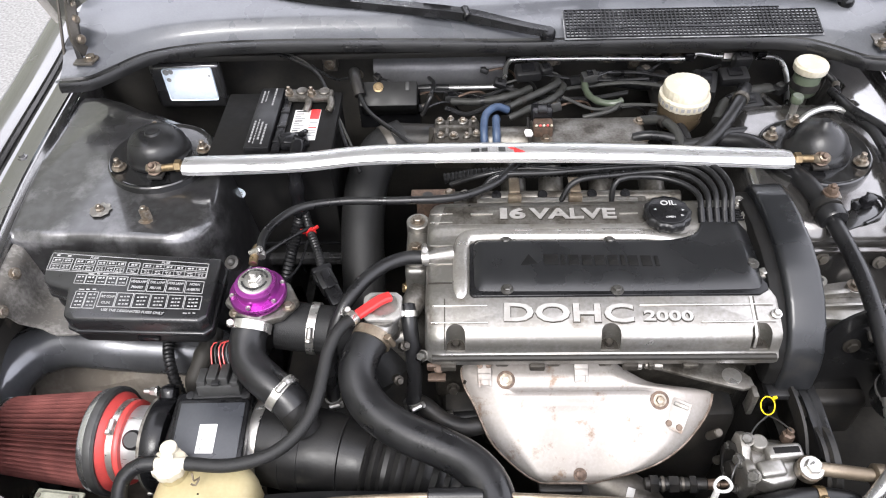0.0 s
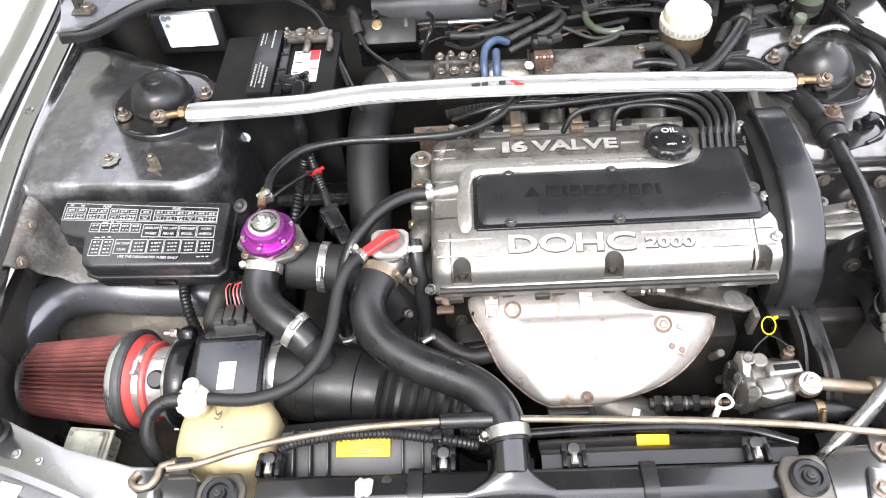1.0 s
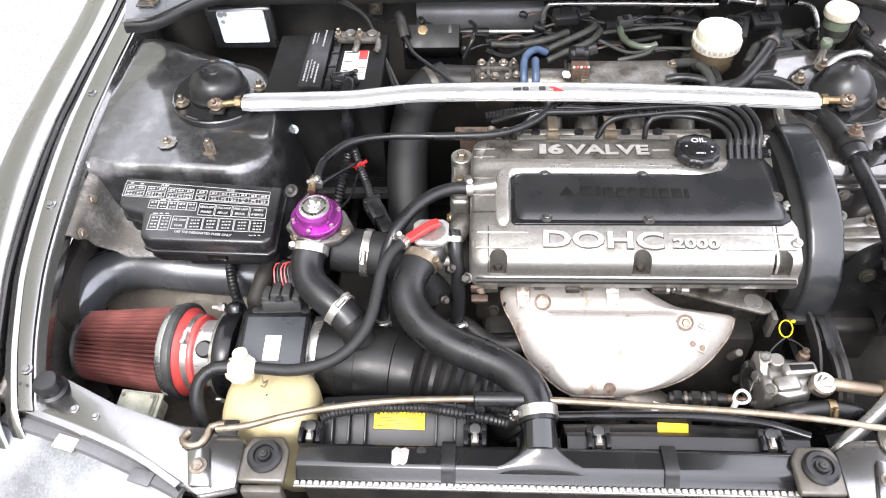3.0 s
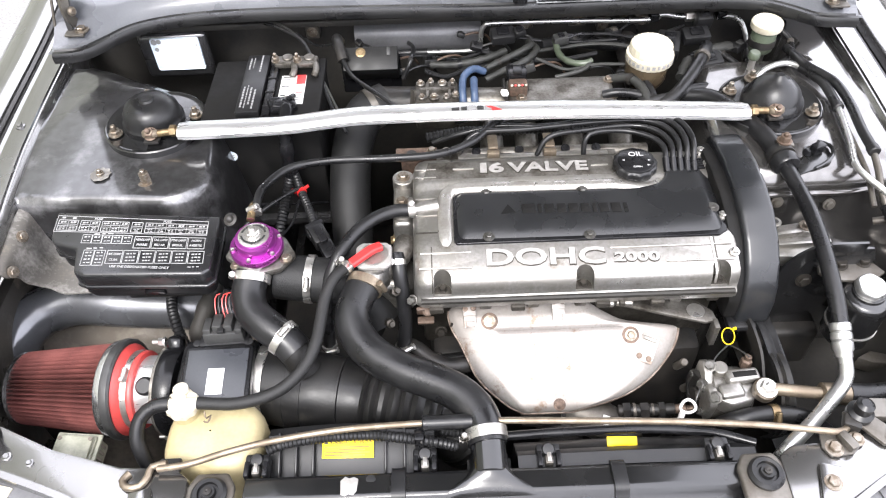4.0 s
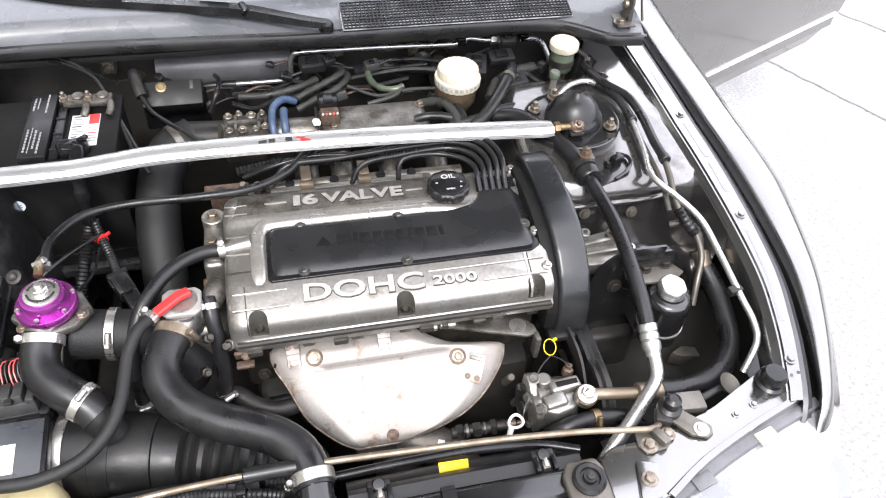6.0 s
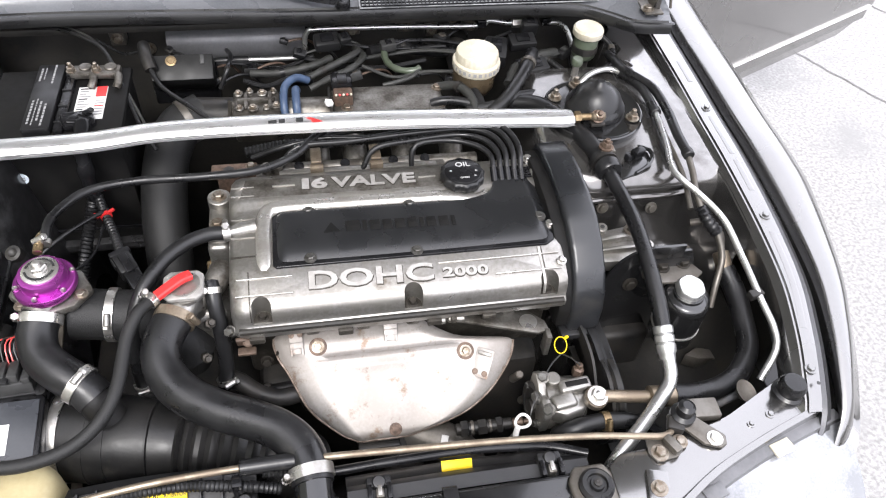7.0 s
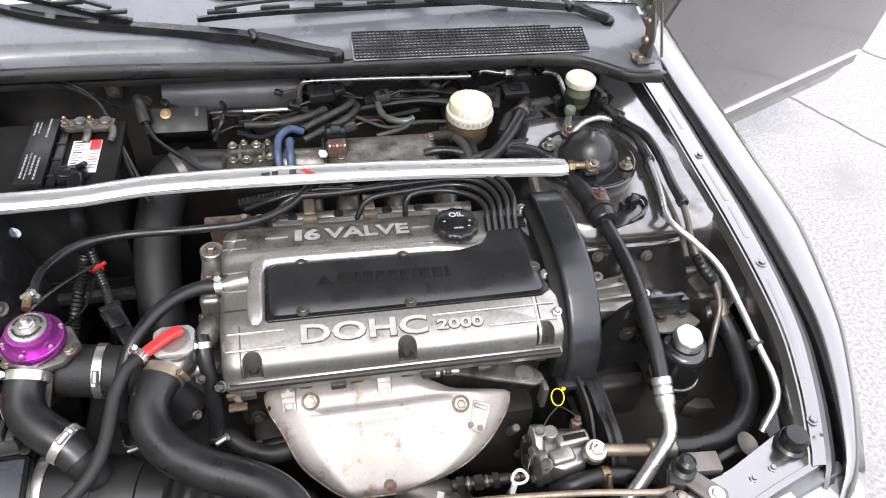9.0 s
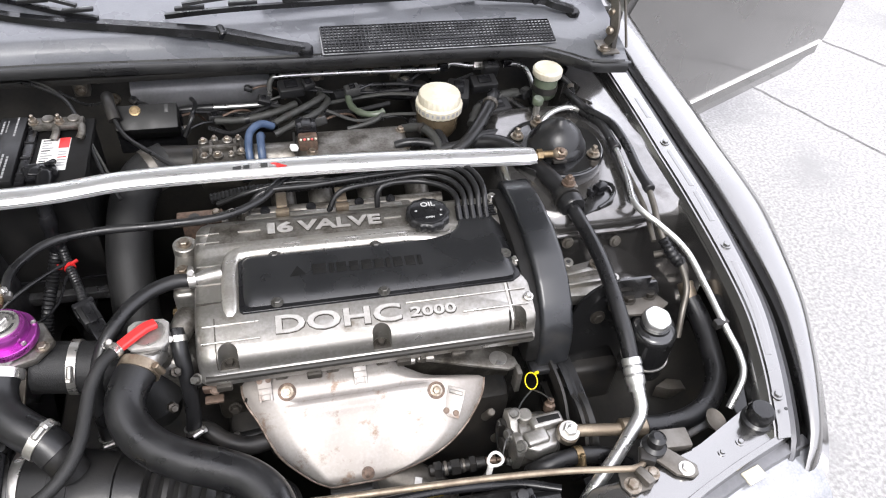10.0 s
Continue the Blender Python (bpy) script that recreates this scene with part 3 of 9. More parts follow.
# bay walls, floor and firewall
part("firewall", box((0, 1.265, 0.63), (1.50, 0.02, 0.66), 0.004), M_DUSTY, car, "dark dusty bulkhead behind the engine")
part("undertray", box((0, 0.75, 0.29), (1.50, 1.02, 0.02), 0.004), M_DARK, car)
for s in (-1, 1):
    part("side_wall", box((s * 0.722, 0.915, 0.53), (0.02, 0.71, 0.46), 0.004), M_FACE if s < 0 else M_DUSTY, car)
part("front_side_wall", box((-0.696, 0.490, 0.665), (0.012, 0.150, 0.270), 0.004), M_FACE, car, "dusty side panel beside the air filter")
rows = []
for i in range(33):
    x = -0.195 + 0.245 * i / 32
    rows.append([(x, y, z) for y, z in ((1.250, 0.80), (1.236, 0.808), (1.226, 0.822), (1.222, 0.84), (1.226, 0.858), (1.236, 0.869), (1.252, 0.874))])
part("insulation_panel", sheet(rows, 0.003), M_PANEL, car, "grey beam panel on the bulkhead")
# stiffening panel below the cowl
part("cowl_lip", box((0, 1.225, 0.906), (1.18, 0.07, 0.012), 0.003), M_DUSTY, car)

# cowl cover and rubber seal
SEAL = [(-0.700, 1.066), (-0.68, 1.069), (-0.645, 1.074), (-0.612, 1.106), (-0.565, 1.150), (-0.47, 1.176), (-0.32, 1.182), (-0.12, 1.176), (0.07, 1.168), (0.27, 1.170), (0.43, 1.168),
        (0.53, 1.157), (0.58, 1.130), (0.622, 1.096), (0.672, 1.088), (0.698, 1.085)]
seal = part("cowl_seal", sweep([(x, y, 0.937) for x, y in [(-0.688, 1.068)] + SEAL[2:-2] + [(0.665, 1.089), (0.685, 1.087)]], [(-0.013, -0.008), (-0.011, 0.003), (-0.006, 0.008), (-0.001, 0.004), (0.003, 0.009), (0.010, 0.009), (0.014, 0.002), (0.013, -0.008)], 0.012), M_SEAL, car, "black rubber bonnet seal")
rows = []
for k in range(15):
    v = k / 14
    row = []
    for q in spline([(x, y, 0) for x, y in SEAL], 0.02):
        x, y0 = q.x, q.y
        y1 = 1.33 - 0.06 * (x / 0.7) ** 2
        y = y0 + 0.006 + (y1 - y0) * v
        step = 0.012 / (1 + math.exp(-(v - 0.26) * 70)) / (1 + math.exp((x + 0.10) * 300))
        row.append((x, y, 0.941 + 0.04 * v + step - 0.010 * math.exp(-((v - 0.1) / 0.05) ** 2)))
    rows.append(row)
cowl = part("cowl_cover", sheet(rows, 0.003), M_COWL, car, "weathered grey plastic cowl below the windscreen")
# air intake grille: a lattice of fine bars
bm = bmesh.new()
GX0, GX1, GY0, GY1 = 0.147, 0.575, 1.167, 1.228


def cowl_z(y):
    return 0.945 + 0.04 * (y - 1.176) / 0.15


for i in range(62):
    x = GX0 + (GX1 - GX0) * i / 61
    y1 = GY1 if x < 0.515 else GY1 - 0.008
    merge(bm, box((x, (GY0 + y1) / 2, cowl_z((GY0 + y1) / 2) + 0.0065), (0.0024, y1 - GY0, 0.0022), 0, r=(14.9, 0, 0)))
for i in range(10):
    y = GY0 + (GY1 - GY0) * i / 9
    x1 = GX1 if i < 9 else 0.515
    merge(bm, box(((GX0 + x1) / 2, y, cowl_z(y) + 0.0067), (x1 - GX0, 0.0055 if i == 3 else 0.0022, 0.0022), 0))
part("cowl_grille", bm, M_PLASTIC, cowl, "black plastic air intake lattice")
# floor coloured pale for the sky's brightness in the lattice holes
part("grille_floor", sheet([[(GX0 - 0.003, GY0 - 0.003, cowl_z(GY0) + 0.0040), (GX1 + 0.003, GY0 - 0.003, cowl_z(GY0) + 0.0040)], [(GX0 - 0.003, GY1 + 0.003, cowl_z(GY1) + 0.0048), (GX1 + 0.003, GY1 - 0.004, cowl_z(GY1) + 0.0048)]]), M_GRILLE_PALE, cowl)

# windscreen and cabin
rows, rows2 = [], []
for k in range(13):
    v = k / 12
    row, row2 = [], []
    for i in range(25):
        u = -1 + 2 * i / 24
        x = u * (0.70 - 0.12 * v)
        y = 1.330 - 0.06 * u * u + 0.78 * v + 0.03 * (1 - u * u) * v
        z = 0.984 + 0.43 * v + 0.05 * math.sin(math.pi * v) * 0.6
        row.append((x, y, z))
        row2.append((x * 0.97, y + 0.035, z - 0.012))
    rows.append(row)
    rows2.append(row2)
glass = part("windscreen", sheet(rows, 0.005), M_GLASS, car, "windscreen glass")
glass.visible_shadow = False
# pale sheet added behind the glass to lend the windscreen its bright glare
part("screen_backing", sheet(rows2, 0.003), M_BACKING, car, "pale sheet added behind the windscreen for its bright look")
ROOF = [(2.10, 1.415, 0.580), (2.30, 1.435, 0.575), (2.60, 1.440, 0.570), (2.90, 1.425, 0.565), (3.05, 1.400, 0.565)]
rows = []
for k in range(25):
    y = 2.10 + 0.95 * k / 24
    z, w = lerp(ROOF, y)
    rows.append([(u * w, y, z + 0.035 * (1 - u * u) - 0.02 * abs(u) ** 6) for u in [-1 + i / 8 for i in range(17)]])
part("roof", sheet(rows, 0.02), M_PAINT, car)
rows = []
for k in range(13):
    v = k / 12
    rows.append([(u * (0.56 + 0.06 * v), 3.05 + 0.72 * v, 1.400 - 0.40 * v + 0.035 * (1 - u * u) * (1 - 0.5 * v) + 0.03 * math.sin(math.pi * v)) for u in [-1 + i / 8 for i in range(17)]])
part("rear_window", sheet(rows, 0.006), M_DARKGLASS, car, "dark rear window glass")
TAIL = [(3.77, 0.990, 0.0), (3.95, 0.985, 0.0), (4.18, 0.975, 0.0), (4.26, 0.950, 0.0), (4.30, 0.86, 0.0), (4.33, 0.70, 0.0), (4.38, 0.60, 0.0), (4.39, 0.45, 0.0), (4.34, 0.28, 0.0)]
rows = []
for y, z, _ in TAIL:
    rows.append([(u * 0.80, y - 0.10 * abs(u) ** 3 * (1 if y > 4.1 else 0.3), z + 0.012 * (1 - u * u)) for u in [-1 + i / 10 for i in range(21)]])
part("boot_and_tail", sheet(rows, 0.012), M_PAINT, car, "boot lid and rear bumper")
for s in (-1, 1):
    part("tail_lamp", box((s * 0.58, 4.285, 0.80), (0.30, 0.03, 0.11), 0.012, 3, r=(12, 0, s * 12)), M_REDRUB, car, "red tail lamp")


def side_shape(y):
    """Half width, belt height of the body side at y."""
    return lerp([(1.45, 0.876, 0.905), (1.80, 0.885, 0.935), (2.6, 0.885, 0.955), (3.3, 0.885, 0.975), (3.8, 0.860, 0.985), (4.28, 0.790, 0.975)], y)


SIDE = [(0.0, -0.055), (0.06, -0.022), (0.28, 0.0), (0.52, 0.004), (0.76, -0.006), (0.93, -0.032), (1.0, -0.065)]
for s, y0 in ((-1, 1.805), (1, 2.62)):
    rows = []
    for k in range(41):
        y = y0 + (4.26 - y0) * k / 40
        w, b = side_shape(y)
        row = []
        for i in range(15):
            z = 0.20 + (b - 0.20) * i / 14
            z = max(z, min(b, arch(y, 3.35)))
            row.append((s * (w + lerp(SIDE, (z - 0.20) / (b - 0.20))[0]), y, z))
        rows.append(row)
    q = part("body_side", sheet(rows, 0.012), M_PAINT, car, "closed door and rear quarter panel" if s < 0 else "rear quarter panel")
    rows = []
    for k in range(17):
        y = (1.52 if s < 0 else 2.66) + (3.45 - (1.52 if s < 0 else 2.66)) * k / 16
        w, b = side_shape(y)
        top = min(1.385, 1.03 + (y - 1.42) * 0.62) if y < 2.1 else 1.395 - 0.30 * max(0, y - 3.0)
        rows.append([(s * (w - 0.075 + (0.580 - w + 0.075) * v * min(1.0, (top - b) / 0.43)), y, b - 0.01 + (top - b + 0.01) * v) for v in [i / 6 for i in range(7)]])
    part("side_window", sheet(rows, 0.005), M_DARKGLASS, q, "dark side window glass")
    rows = []
    for k in range(9):
        y = 3.05 + 0.74 * k / 8
        w, b = side_shape(y)
        zt = 1.402 - 0.41 * k / 8
        rows.append([(s * (w - 0.075 + (0.565 + 0.055 * k / 8 - w + 0.075) * v), y, b - 0.01 + (zt - b + 0.012) * v) for v in [i / 6 for i in range(7)]])
    part("rear_pillar", sheet(rows, 0.012), M_PAINT, q)
    part("pillar", sweep([(s * 0.715, 1.27, 0.99), (s * 0.66, 1.7, 1.24), (s * 0.59, 2.12, 1.425)], [(-0.025, -0.02), (0.025, -0.02), (0.02, 0.022), (-0.02, 0.022)], 0.05), M_PAINT, car)
    part("roof_rail", sweep([(s * 0.585, 2.08, 1.405), (s * 0.578, 2.5, 1.428), (s * 0.568, 3.06, 1.395)], [(-0.014, -0.018), (0.014, -0.018), (0.012, 0.014), (-0.012, 0.014)], 0.05), M_PAINT, car)
    part("sill", box((s * 0.80, 2.10, 0.27), (0.12, 1.40, 0.14), 0.03, 3), M_PAINT, car)
    seat = part("front_seat", box((s * 0.36, 2.36, 0.46), (0.50, 0.52, 0.18), 0.06, 3), M_SEAT, car, "dark cloth front seat")
    part("seat_back", box((s * 0.36, 2.68, 0.78), (0.48, 0.14, 0.62), 0.06, 3, r=(-18, 0, 0)), M_SEAT, seat)
    part("headrest", box((s * 0.36, 2.80, 1.14), (0.26, 0.09, 0.16), 0.04, 3, r=(-14, 0, 0)), M_SEAT, seat)
part("cabin_floor", box((0, 2.75, 0.28), (1.52, 2.55, 0.03), 0.006), M_DARK, car)
part("dashboard", box((0, 1.62, 0.82), (1.3, 0.5, 0.2), 0.05), M_DARK, car)


def wiper(pts, blade, pivot, knuckle):
    w = part("wiper_arm", sweep(pts, [(-0.011, -0.004), (-0.008, 0.006), (0.008, 0.006), (0.011, -0.004)], 0.01, lambda s: 1.0 + 0.25 * min(1.0, s * 5) - 0.70 * max(0.0, s - 0.35)), M_PLASTIC, car, "black windscreen wiper arm")
    part("wiper_knuckle", rod(Vector(knuckle) + Vector((0.004, -0.014, -0.001)), Vector(knuckle) + Vector((-0.004, 0.014, 0.001)), 0.009, 0.002, 14), M_PLASTIC, w)
    part("wiper_pivot", lathe([(0.013, -0.012), (0.013, 0.008), (0.010, 0.012), (0.0, 0.013)], pivot, (0, -0.2, 1)), M_PLASTIC, w)
    b = part("wiper_blade", sweep(blade, [(-0.003, -0.007), (0.003, -0.007), (0.004, 0.002), (-0.004, 0.002)], 0.02), M_RUBBER, w)
    bl = spline(blade, 0.004)
    for k in range(6):
        q = bl[int((0.08 + 0.165 * k) * (len(bl) - 1))]
        part("blade_claw", box(q + Vector((0, 0, 0.008)), (0.05, 0.010, 0.006), 0.001, r=(0, -2, 0)), M_PLASTIC_MATT, b)
    mid = [q + Vector((0, 0, 0.013 + 0.010 * math.sin(math.pi * i / (len(bl) - 1)))) for i, q in enumerate(bl)][8:-8:12]
    part("blade_yoke", sweep(mid, [(-0.004, -0.002), (0.004, -0.002), (0.003, 0.003), (-0.003, 0.003)], 0.02), M_PLASTIC_MATT, b)


wiper([(0.116, 1.177, 0.955), (0.075, 1.186, 0.959), (-0.024, 1.219, 0.967), (-0.10, 1.233, 0.971), (-0.194, 1.249, 0.975), (-0.29, 1.264, 0.979), (-0.377, 1.283, 0.986), (-0.48, 1.312, 1.002)],
      [(-0.222, 1.263, 0.984), (-0.303, 1.289, 0.992), (-0.385, 1.317, 1.002), (-0.54, 1.345, 1.016), (-0.66, 1.345, 1.014)], (0.116, 1.177, 0.948), (-0.022, 1.219, 0.969))
wiper([(0.628, 1.230, 0.976), (0.594, 1.242, 0.983), (0.563, 1.259, 0.988), (0.451, 1.274, 0.993), (0.38, 1.281, 0.997), (0.306, 1.284, 1.000), (0.283, 1.302, 1.004), (0.253, 1.325, 1.007), (0.163, 1.322, 1.005), (0.05, 1.305, 1.000)],
      [(-0.115, 1.263, 0.984), (-0.016, 1.270, 0.988), (0.123, 1.276, 0.990), (0.381, 1.287, 0.990), (0.45, 1.290, 0.990)], (0.628, 1.230, 0.966), (0.555, 1.260, 0.990))

# open bonnet, hinged at the rear
def bonnet_foot(x):
    return 1.095 - 0.079 * (abs(x) / 0.664) ** 5


def bonnet_at(u, v, inset):
    """A place on the bonnet: u across, v from the rear edge up to the front edge, inset below the skin."""
    x = 0.735 * u * (1 - 0.10 * v * v)
    crown = 0.035 * (1 - u * u) + 0.05 * math.sin(math.pi * v)
    d, n = Vector((0, -0.574, 0.819)), Vector((0, 0.819, 0.574))
    return Vector((x, 1.205, bonnet_foot(0.72 * u))) + d * (1.04 * v * (1 - 0.06 * u * u)) + n * (crown - inset)


rows = [[bonnet_at(-1 + i / 10, k / 14, 0) for i in range(21)] for k in range(15)]
hood = part("bonnet", sheet(rows, 0.004), M_PAINT, car, "raised bonnet in grey metallic paint", sharp=30)
inner = [[bonnet_at((-1 + i / 14) * 0.97, 0.012 + 0.97 * k / 20, 0.016 + 0.005 * math.sin(9 * (i / 14 - 1)) * math.sin(0.45 * k)) for i in range(29)] for k in range(21)]
part("bonnet_inner", sheet(inner, 0.003), M_INNER, hood, "dull greenish inner panel of the bonnet", sharp=30)
rim = [bonnet_at(-0.97 + 1.94 * i / 24, 0.006, 0.010) for i in range(25)]
part("bonnet_rear_rim", sweep(rim, [(-0.010, -0.006), (0.010, -0.006), (0.010, 0.006), (-0.010, 0.006)], 0.03), M_INNER, hood)
part("washer_hose", tube([bonnet_at(-0.36, 0.05, 0.020), bonnet_at(-0.33, 0.02, 0.030), bonnet_at(-0.25, -0.008, 0.034), bonnet_at(-0.17, -0.004, 0.032), bonnet_at(-0.12, 0.03, 0.024)], 0.0045, 10), M_RUBBER, hood, "black washer hose")
for s in (-1, 1):
    h = part("bonnet_hinge", sweep([(s * 0.672, 1.125, 0.905), (s * 0.676, 1.14, 0.97), (s * 0.682, 1.18, 1.03), (s * 0.69, 1.22, 1.075)], [(-0.004, -0.015), (0.004, -0.015), (0.004, 0.015), (-0.004, 0.015)], 0.01), M_DARK, car)
    part("hinge_link", sweep([(s * 0.664, 1.135, 0.955), (s * 0.668, 1.125, 0.985), (s * 0.674, 1.150, 1.015), (s * 0.680, 1.185, 1.040)], [(-0.003, -0.008), (0.003, -0.008), (0.003, 0.008), (-0.003, 0.008)], 0.01), M_BRACKET, h)
    for q in ((0.666, 1.128, 0.985), (0.676, 1.152, 1.008)):
        part("pivot", lathe([(0.008, 0), (0.008, 0.004), (0.005, 0.007), (0, 0.007)], (s * (q[0] - 0.005), q[1], q[2]), (-s, -0.4, 0.2), 16), M_BOLT, h)
    part("hinge_foot", box((s * 0.662, 1.13, 0.951), (0.034, 0.05, 0.005), 0.002), M_BRACKET, h)
    part("bolt", hexbolt((s * 0.652, 1.12, 0.9535), (0, 0, 1), 0.008, 0.007), M_BOLT, h)
    part("bolt", hexbolt((s * 0.676, 1.17, 1.025), (-s, -0.3, 0.2), 0.006, 0.005), M_BOLT, h)
    part("hinge_spring", rod((s * 0.700, 1.125, 0.95), (s * 0.690, 1.16, 1.04), 0.0025), M_BRACKET, h)

# open driver door: hinge line at the fender's rear, swung well out
DH, DD = Vector((0.855, 1.462, 0)), Vector((0.905, 0.425, 0)).normalized()
DN = Vector((DD.y, -DD.x, 0))


def door_at(s, z, o):
    return DH + DD * s + DN * o + Vector((0, 0, z))


def door_skin(z):
    """How far the outer skin stands out at height z."""
    return 0.085 * math.sin(math.pi * (0.34 + 0.5 * (z - 0.395) / 0.6)) - 0.052


rows = []
for k in range(21):
    v = k / 20
    z = 0.395 + 0.60 * v
    far = 1.00 + 0.10 * min(1, v / 0.15) ** 0.6 + 0.11 * v
    o = door_skin(z) - 0.006 * max(0, 1 - v * 8)
    row = [door_at(far * i / 12, z, o) for i in range(13)] + [door_at(far * i / 12, z, -0.05) for i in range(12, -1, -1)]
    rows.append(row + row[:1])
door = part("door", sheet(rows), M_PAINT, car, "driver door standing open")
for z, h, far, m, n in ((0.480, 0.0028, 1.10, M_WHITE, "pale moulding strip along the door"), (0.459, 0.016, 1.085, M_PAINT, "")):
    pts = [door_at(0.02 + (far - 0.02) * i / 6, z, door_skin(z) + 0.002) for i in range(7)]
    part("door_moulding", sweep(pts, [(-0.004, -h), (0.004, -h), (0.004, h), (-0.004, h)], 0.1), m, door, n)

# wheels
for s in (-1, 1):
    for y in (0.78, 3.35):
        w = part("wheel", lathe([(0.10, -0.07), (0.20, -0.08), (0.205, 0.07), (0.19, 0.085), (0.06, 0.075), (0.0, 0.075)], (s * 0.76, y, 0.30), (s, 0, 0), 40), M_STEEL, car, "alloy road wheel")
        part("tyre", lathe([(0.205, -0.08), (0.26, -0.095), (0.29, -0.085), (0.30, -0.06), (0.30, 0.06), (0.29, 0.085), (0.26, 0.095), (0.205, 0.08)], (s * 0.76, y, 0.30), (s, 0, 0), 48), M_RUBBER, w)

# front end: lamp panels, lamps and bumper
for s in (-1, 1):
    out = [(0.690, 0.425), (0.655, 0.458), (0.632, 0.454), (0.536, 0.410), (0.443, 0.383), (0.378, 0.380), (0.358, 0.365), (0.356, 0.302), (0.402, 0.292), (0.425, 0.304), (0.489, 0.340), (0.575, 0.374), (0.685, 0.410)]
    out = [(s * x, y) for x, y in out]
    lp = part("lamp_panel", prism(out if s > 0 else out[::-1], 0.768, 0.789, 0.005), M_PAINT, car, "painted lamp support panel")
    edge = [(s * x, y, 0.788) for x, y in ((0.662, 0.401), (0.575, 0.372), (0.489, 0.338), (0.425, 0.302))]
    part("panel_flange", sweep(edge, [(-0.004, -0.02), (0.004, -0.02), (0.004, 0.006), (-0.004, 0.006)], 0.02), M_PAINT, lp)
    part("bump_stop", lathe([(0.021, 0), (0.021, 0.006), (0.017, 0.009), (0.018, 0.022), (0.014, 0.028), (0.0, 0.029)], (s * 0.630, 0.428, 0.789)), M_RUBBER, lp, "black rubber bonnet stop")
    part("bolt", hexbolt((s * 0.56, 0.392, 0.789), (0, 0, 1), 0.0035, 0.004), M_PAINT, lp)
    part("bolt", hexbolt((s * 0.592, 0.402, 0.789), (0, 0, 1), 0.004, 0.004), M_PAINT, lp)
    tab = [(s * x, y) for x, y in ((0.385, 0.300), (0.412, 0.300), (0.425, 0.345), (0.398, 0.352))]
    part("panel_tab", prism(tab if s > 0 else tab[::-1], 0.789, 0.797, 0.003), M_PAINT, lp)
    part("bolt", hexbolt((s * 0.405, 0.325, 0.797), (0, 0, 1), 0.007, 0.006), M_BOLT, lp)
    rows = []
    for k in range(9):
        v = k / 8
        rows.append([(s * (0.425 + 0.272 * u + 0.015 * v), 0.303 + 0.130 * u - 0.03 * u * u - (0.13 + 0.03 * u) * v ** 1.2, 0.774 - 0.008 * u - 0.006 * v - 0.11 * v ** 2.6) for u in [i / 18 for i in range(19)]])
    lamp = part("headlamp", sheet(rows, 0.004), M_LAMP, car, "clear plastic headlamp unit")
    strip = [(s * (0.425 + 0.272 * u), 0.299 + 0.130 * u - 0.03 * u * u, 0.777 - 0.008 * u) for u in (0, 0.25, 0.5, 0.75, 1)]
    part("lamp_gasket", sweep(strip, [(-0.009, -0.004), (0.009, -0.004), (0.007, 0.003), (-0.007, 0.003)], 0.02), M_PANEL, lamp, "grey gasket strip")
    for u in (0.2, 0.62):
        part("clip", box((s * (0.425 + 0.272 * u), 0.292 + 0.130 * u - 0.03 * u * u, 0.781 - 0.008 * u), (0.030, 0.018, 0.004), 0.001, r=(0, 0, s * 15)), M_PANEL if u != 0.62 else M_OFFWHITE, lamp)
rows = []
for k in range(11):
    v = k / 10
    rows.append([(0.700 * u, 0.06 + 0.33 * abs(u) ** 2.6 + 0.20 * (1 - abs(u) ** 1.6) * (1 - min(1, v * 2.2)) ** 2 - 0.03 * math.sin(math.pi * v), 0.735 - 0.50 * v) for u in [-1 + i / 14 for i in range(29)]])
part("bumper", sheet(rows, 0.006), M_PAINT, car, "painted front bumper")
rows = []
for i in range(29):
    u = -1 + i / 14
    rows.append([(0.46 * u, y, z) for y, z in ((0.305, 0.70), (0.298, 0.728), (0.285, 0.738), (0.24 + 0.01 * u * u, 0.742), (0.20, 0.735))])
part("slam_panel", sheet(rows, 0.004), M_PAINT, car, "curved painted panel in front of the radiator")
# ---- engine ----
engine = thing("engine_block", (0.15, 0.72, 0.30), "grimy dark engine block and cylinder head", "engine")
part("cylinder_head", box((0.148, 0.752, 0.71), (0.445, 0.20, 0.13), 0.008), M_GRIME, engine, "oily cast cylinder head")
part("block", box((0.15, 0.74, 0.48), (0.43, 0.26, 0.36), 0.02), M_DARK, engine)
part("gearbox", box((-0.20, 0.76, 0.46), (0.30, 0.28, 0.22), 0.06), M_DARK, engine)
for x in (-0.06, 0.02, 0.09, 0.16, 0.23, 0.30, 0.355):
    part("head_boss", box((x, 0.640, 0.766), (0.018, 0.030, 0.012), 0.003), M_ALU_DIRTY, engine)

hb = part("loom_bracket", box((-0.066, 0.611, 0.782), (0.030, 0.006, 0.022), 0.002, r=(20, 0, 0)), M_RUST, engine, "brown steel bracket under the cover")
part("bolt", hexbolt((-0.065, 0.606, 0.787), (0, -0.8, 0.6), 0.005, 0.004, 1.4), M_RUSTBOLT, hb)
part("bracket_foot", box((-0.068, 0.602, 0.771), (0.024, 0.012, 0.005), 0.0015), M_RUSTBOLT, hb)
part("side_bolt", hexbolt((-0.085, 0.617, 0.800), (-0.4, -0.6, 0.6), 0.0062, 0.010, 1.25), M_GREYBOLT, engine)
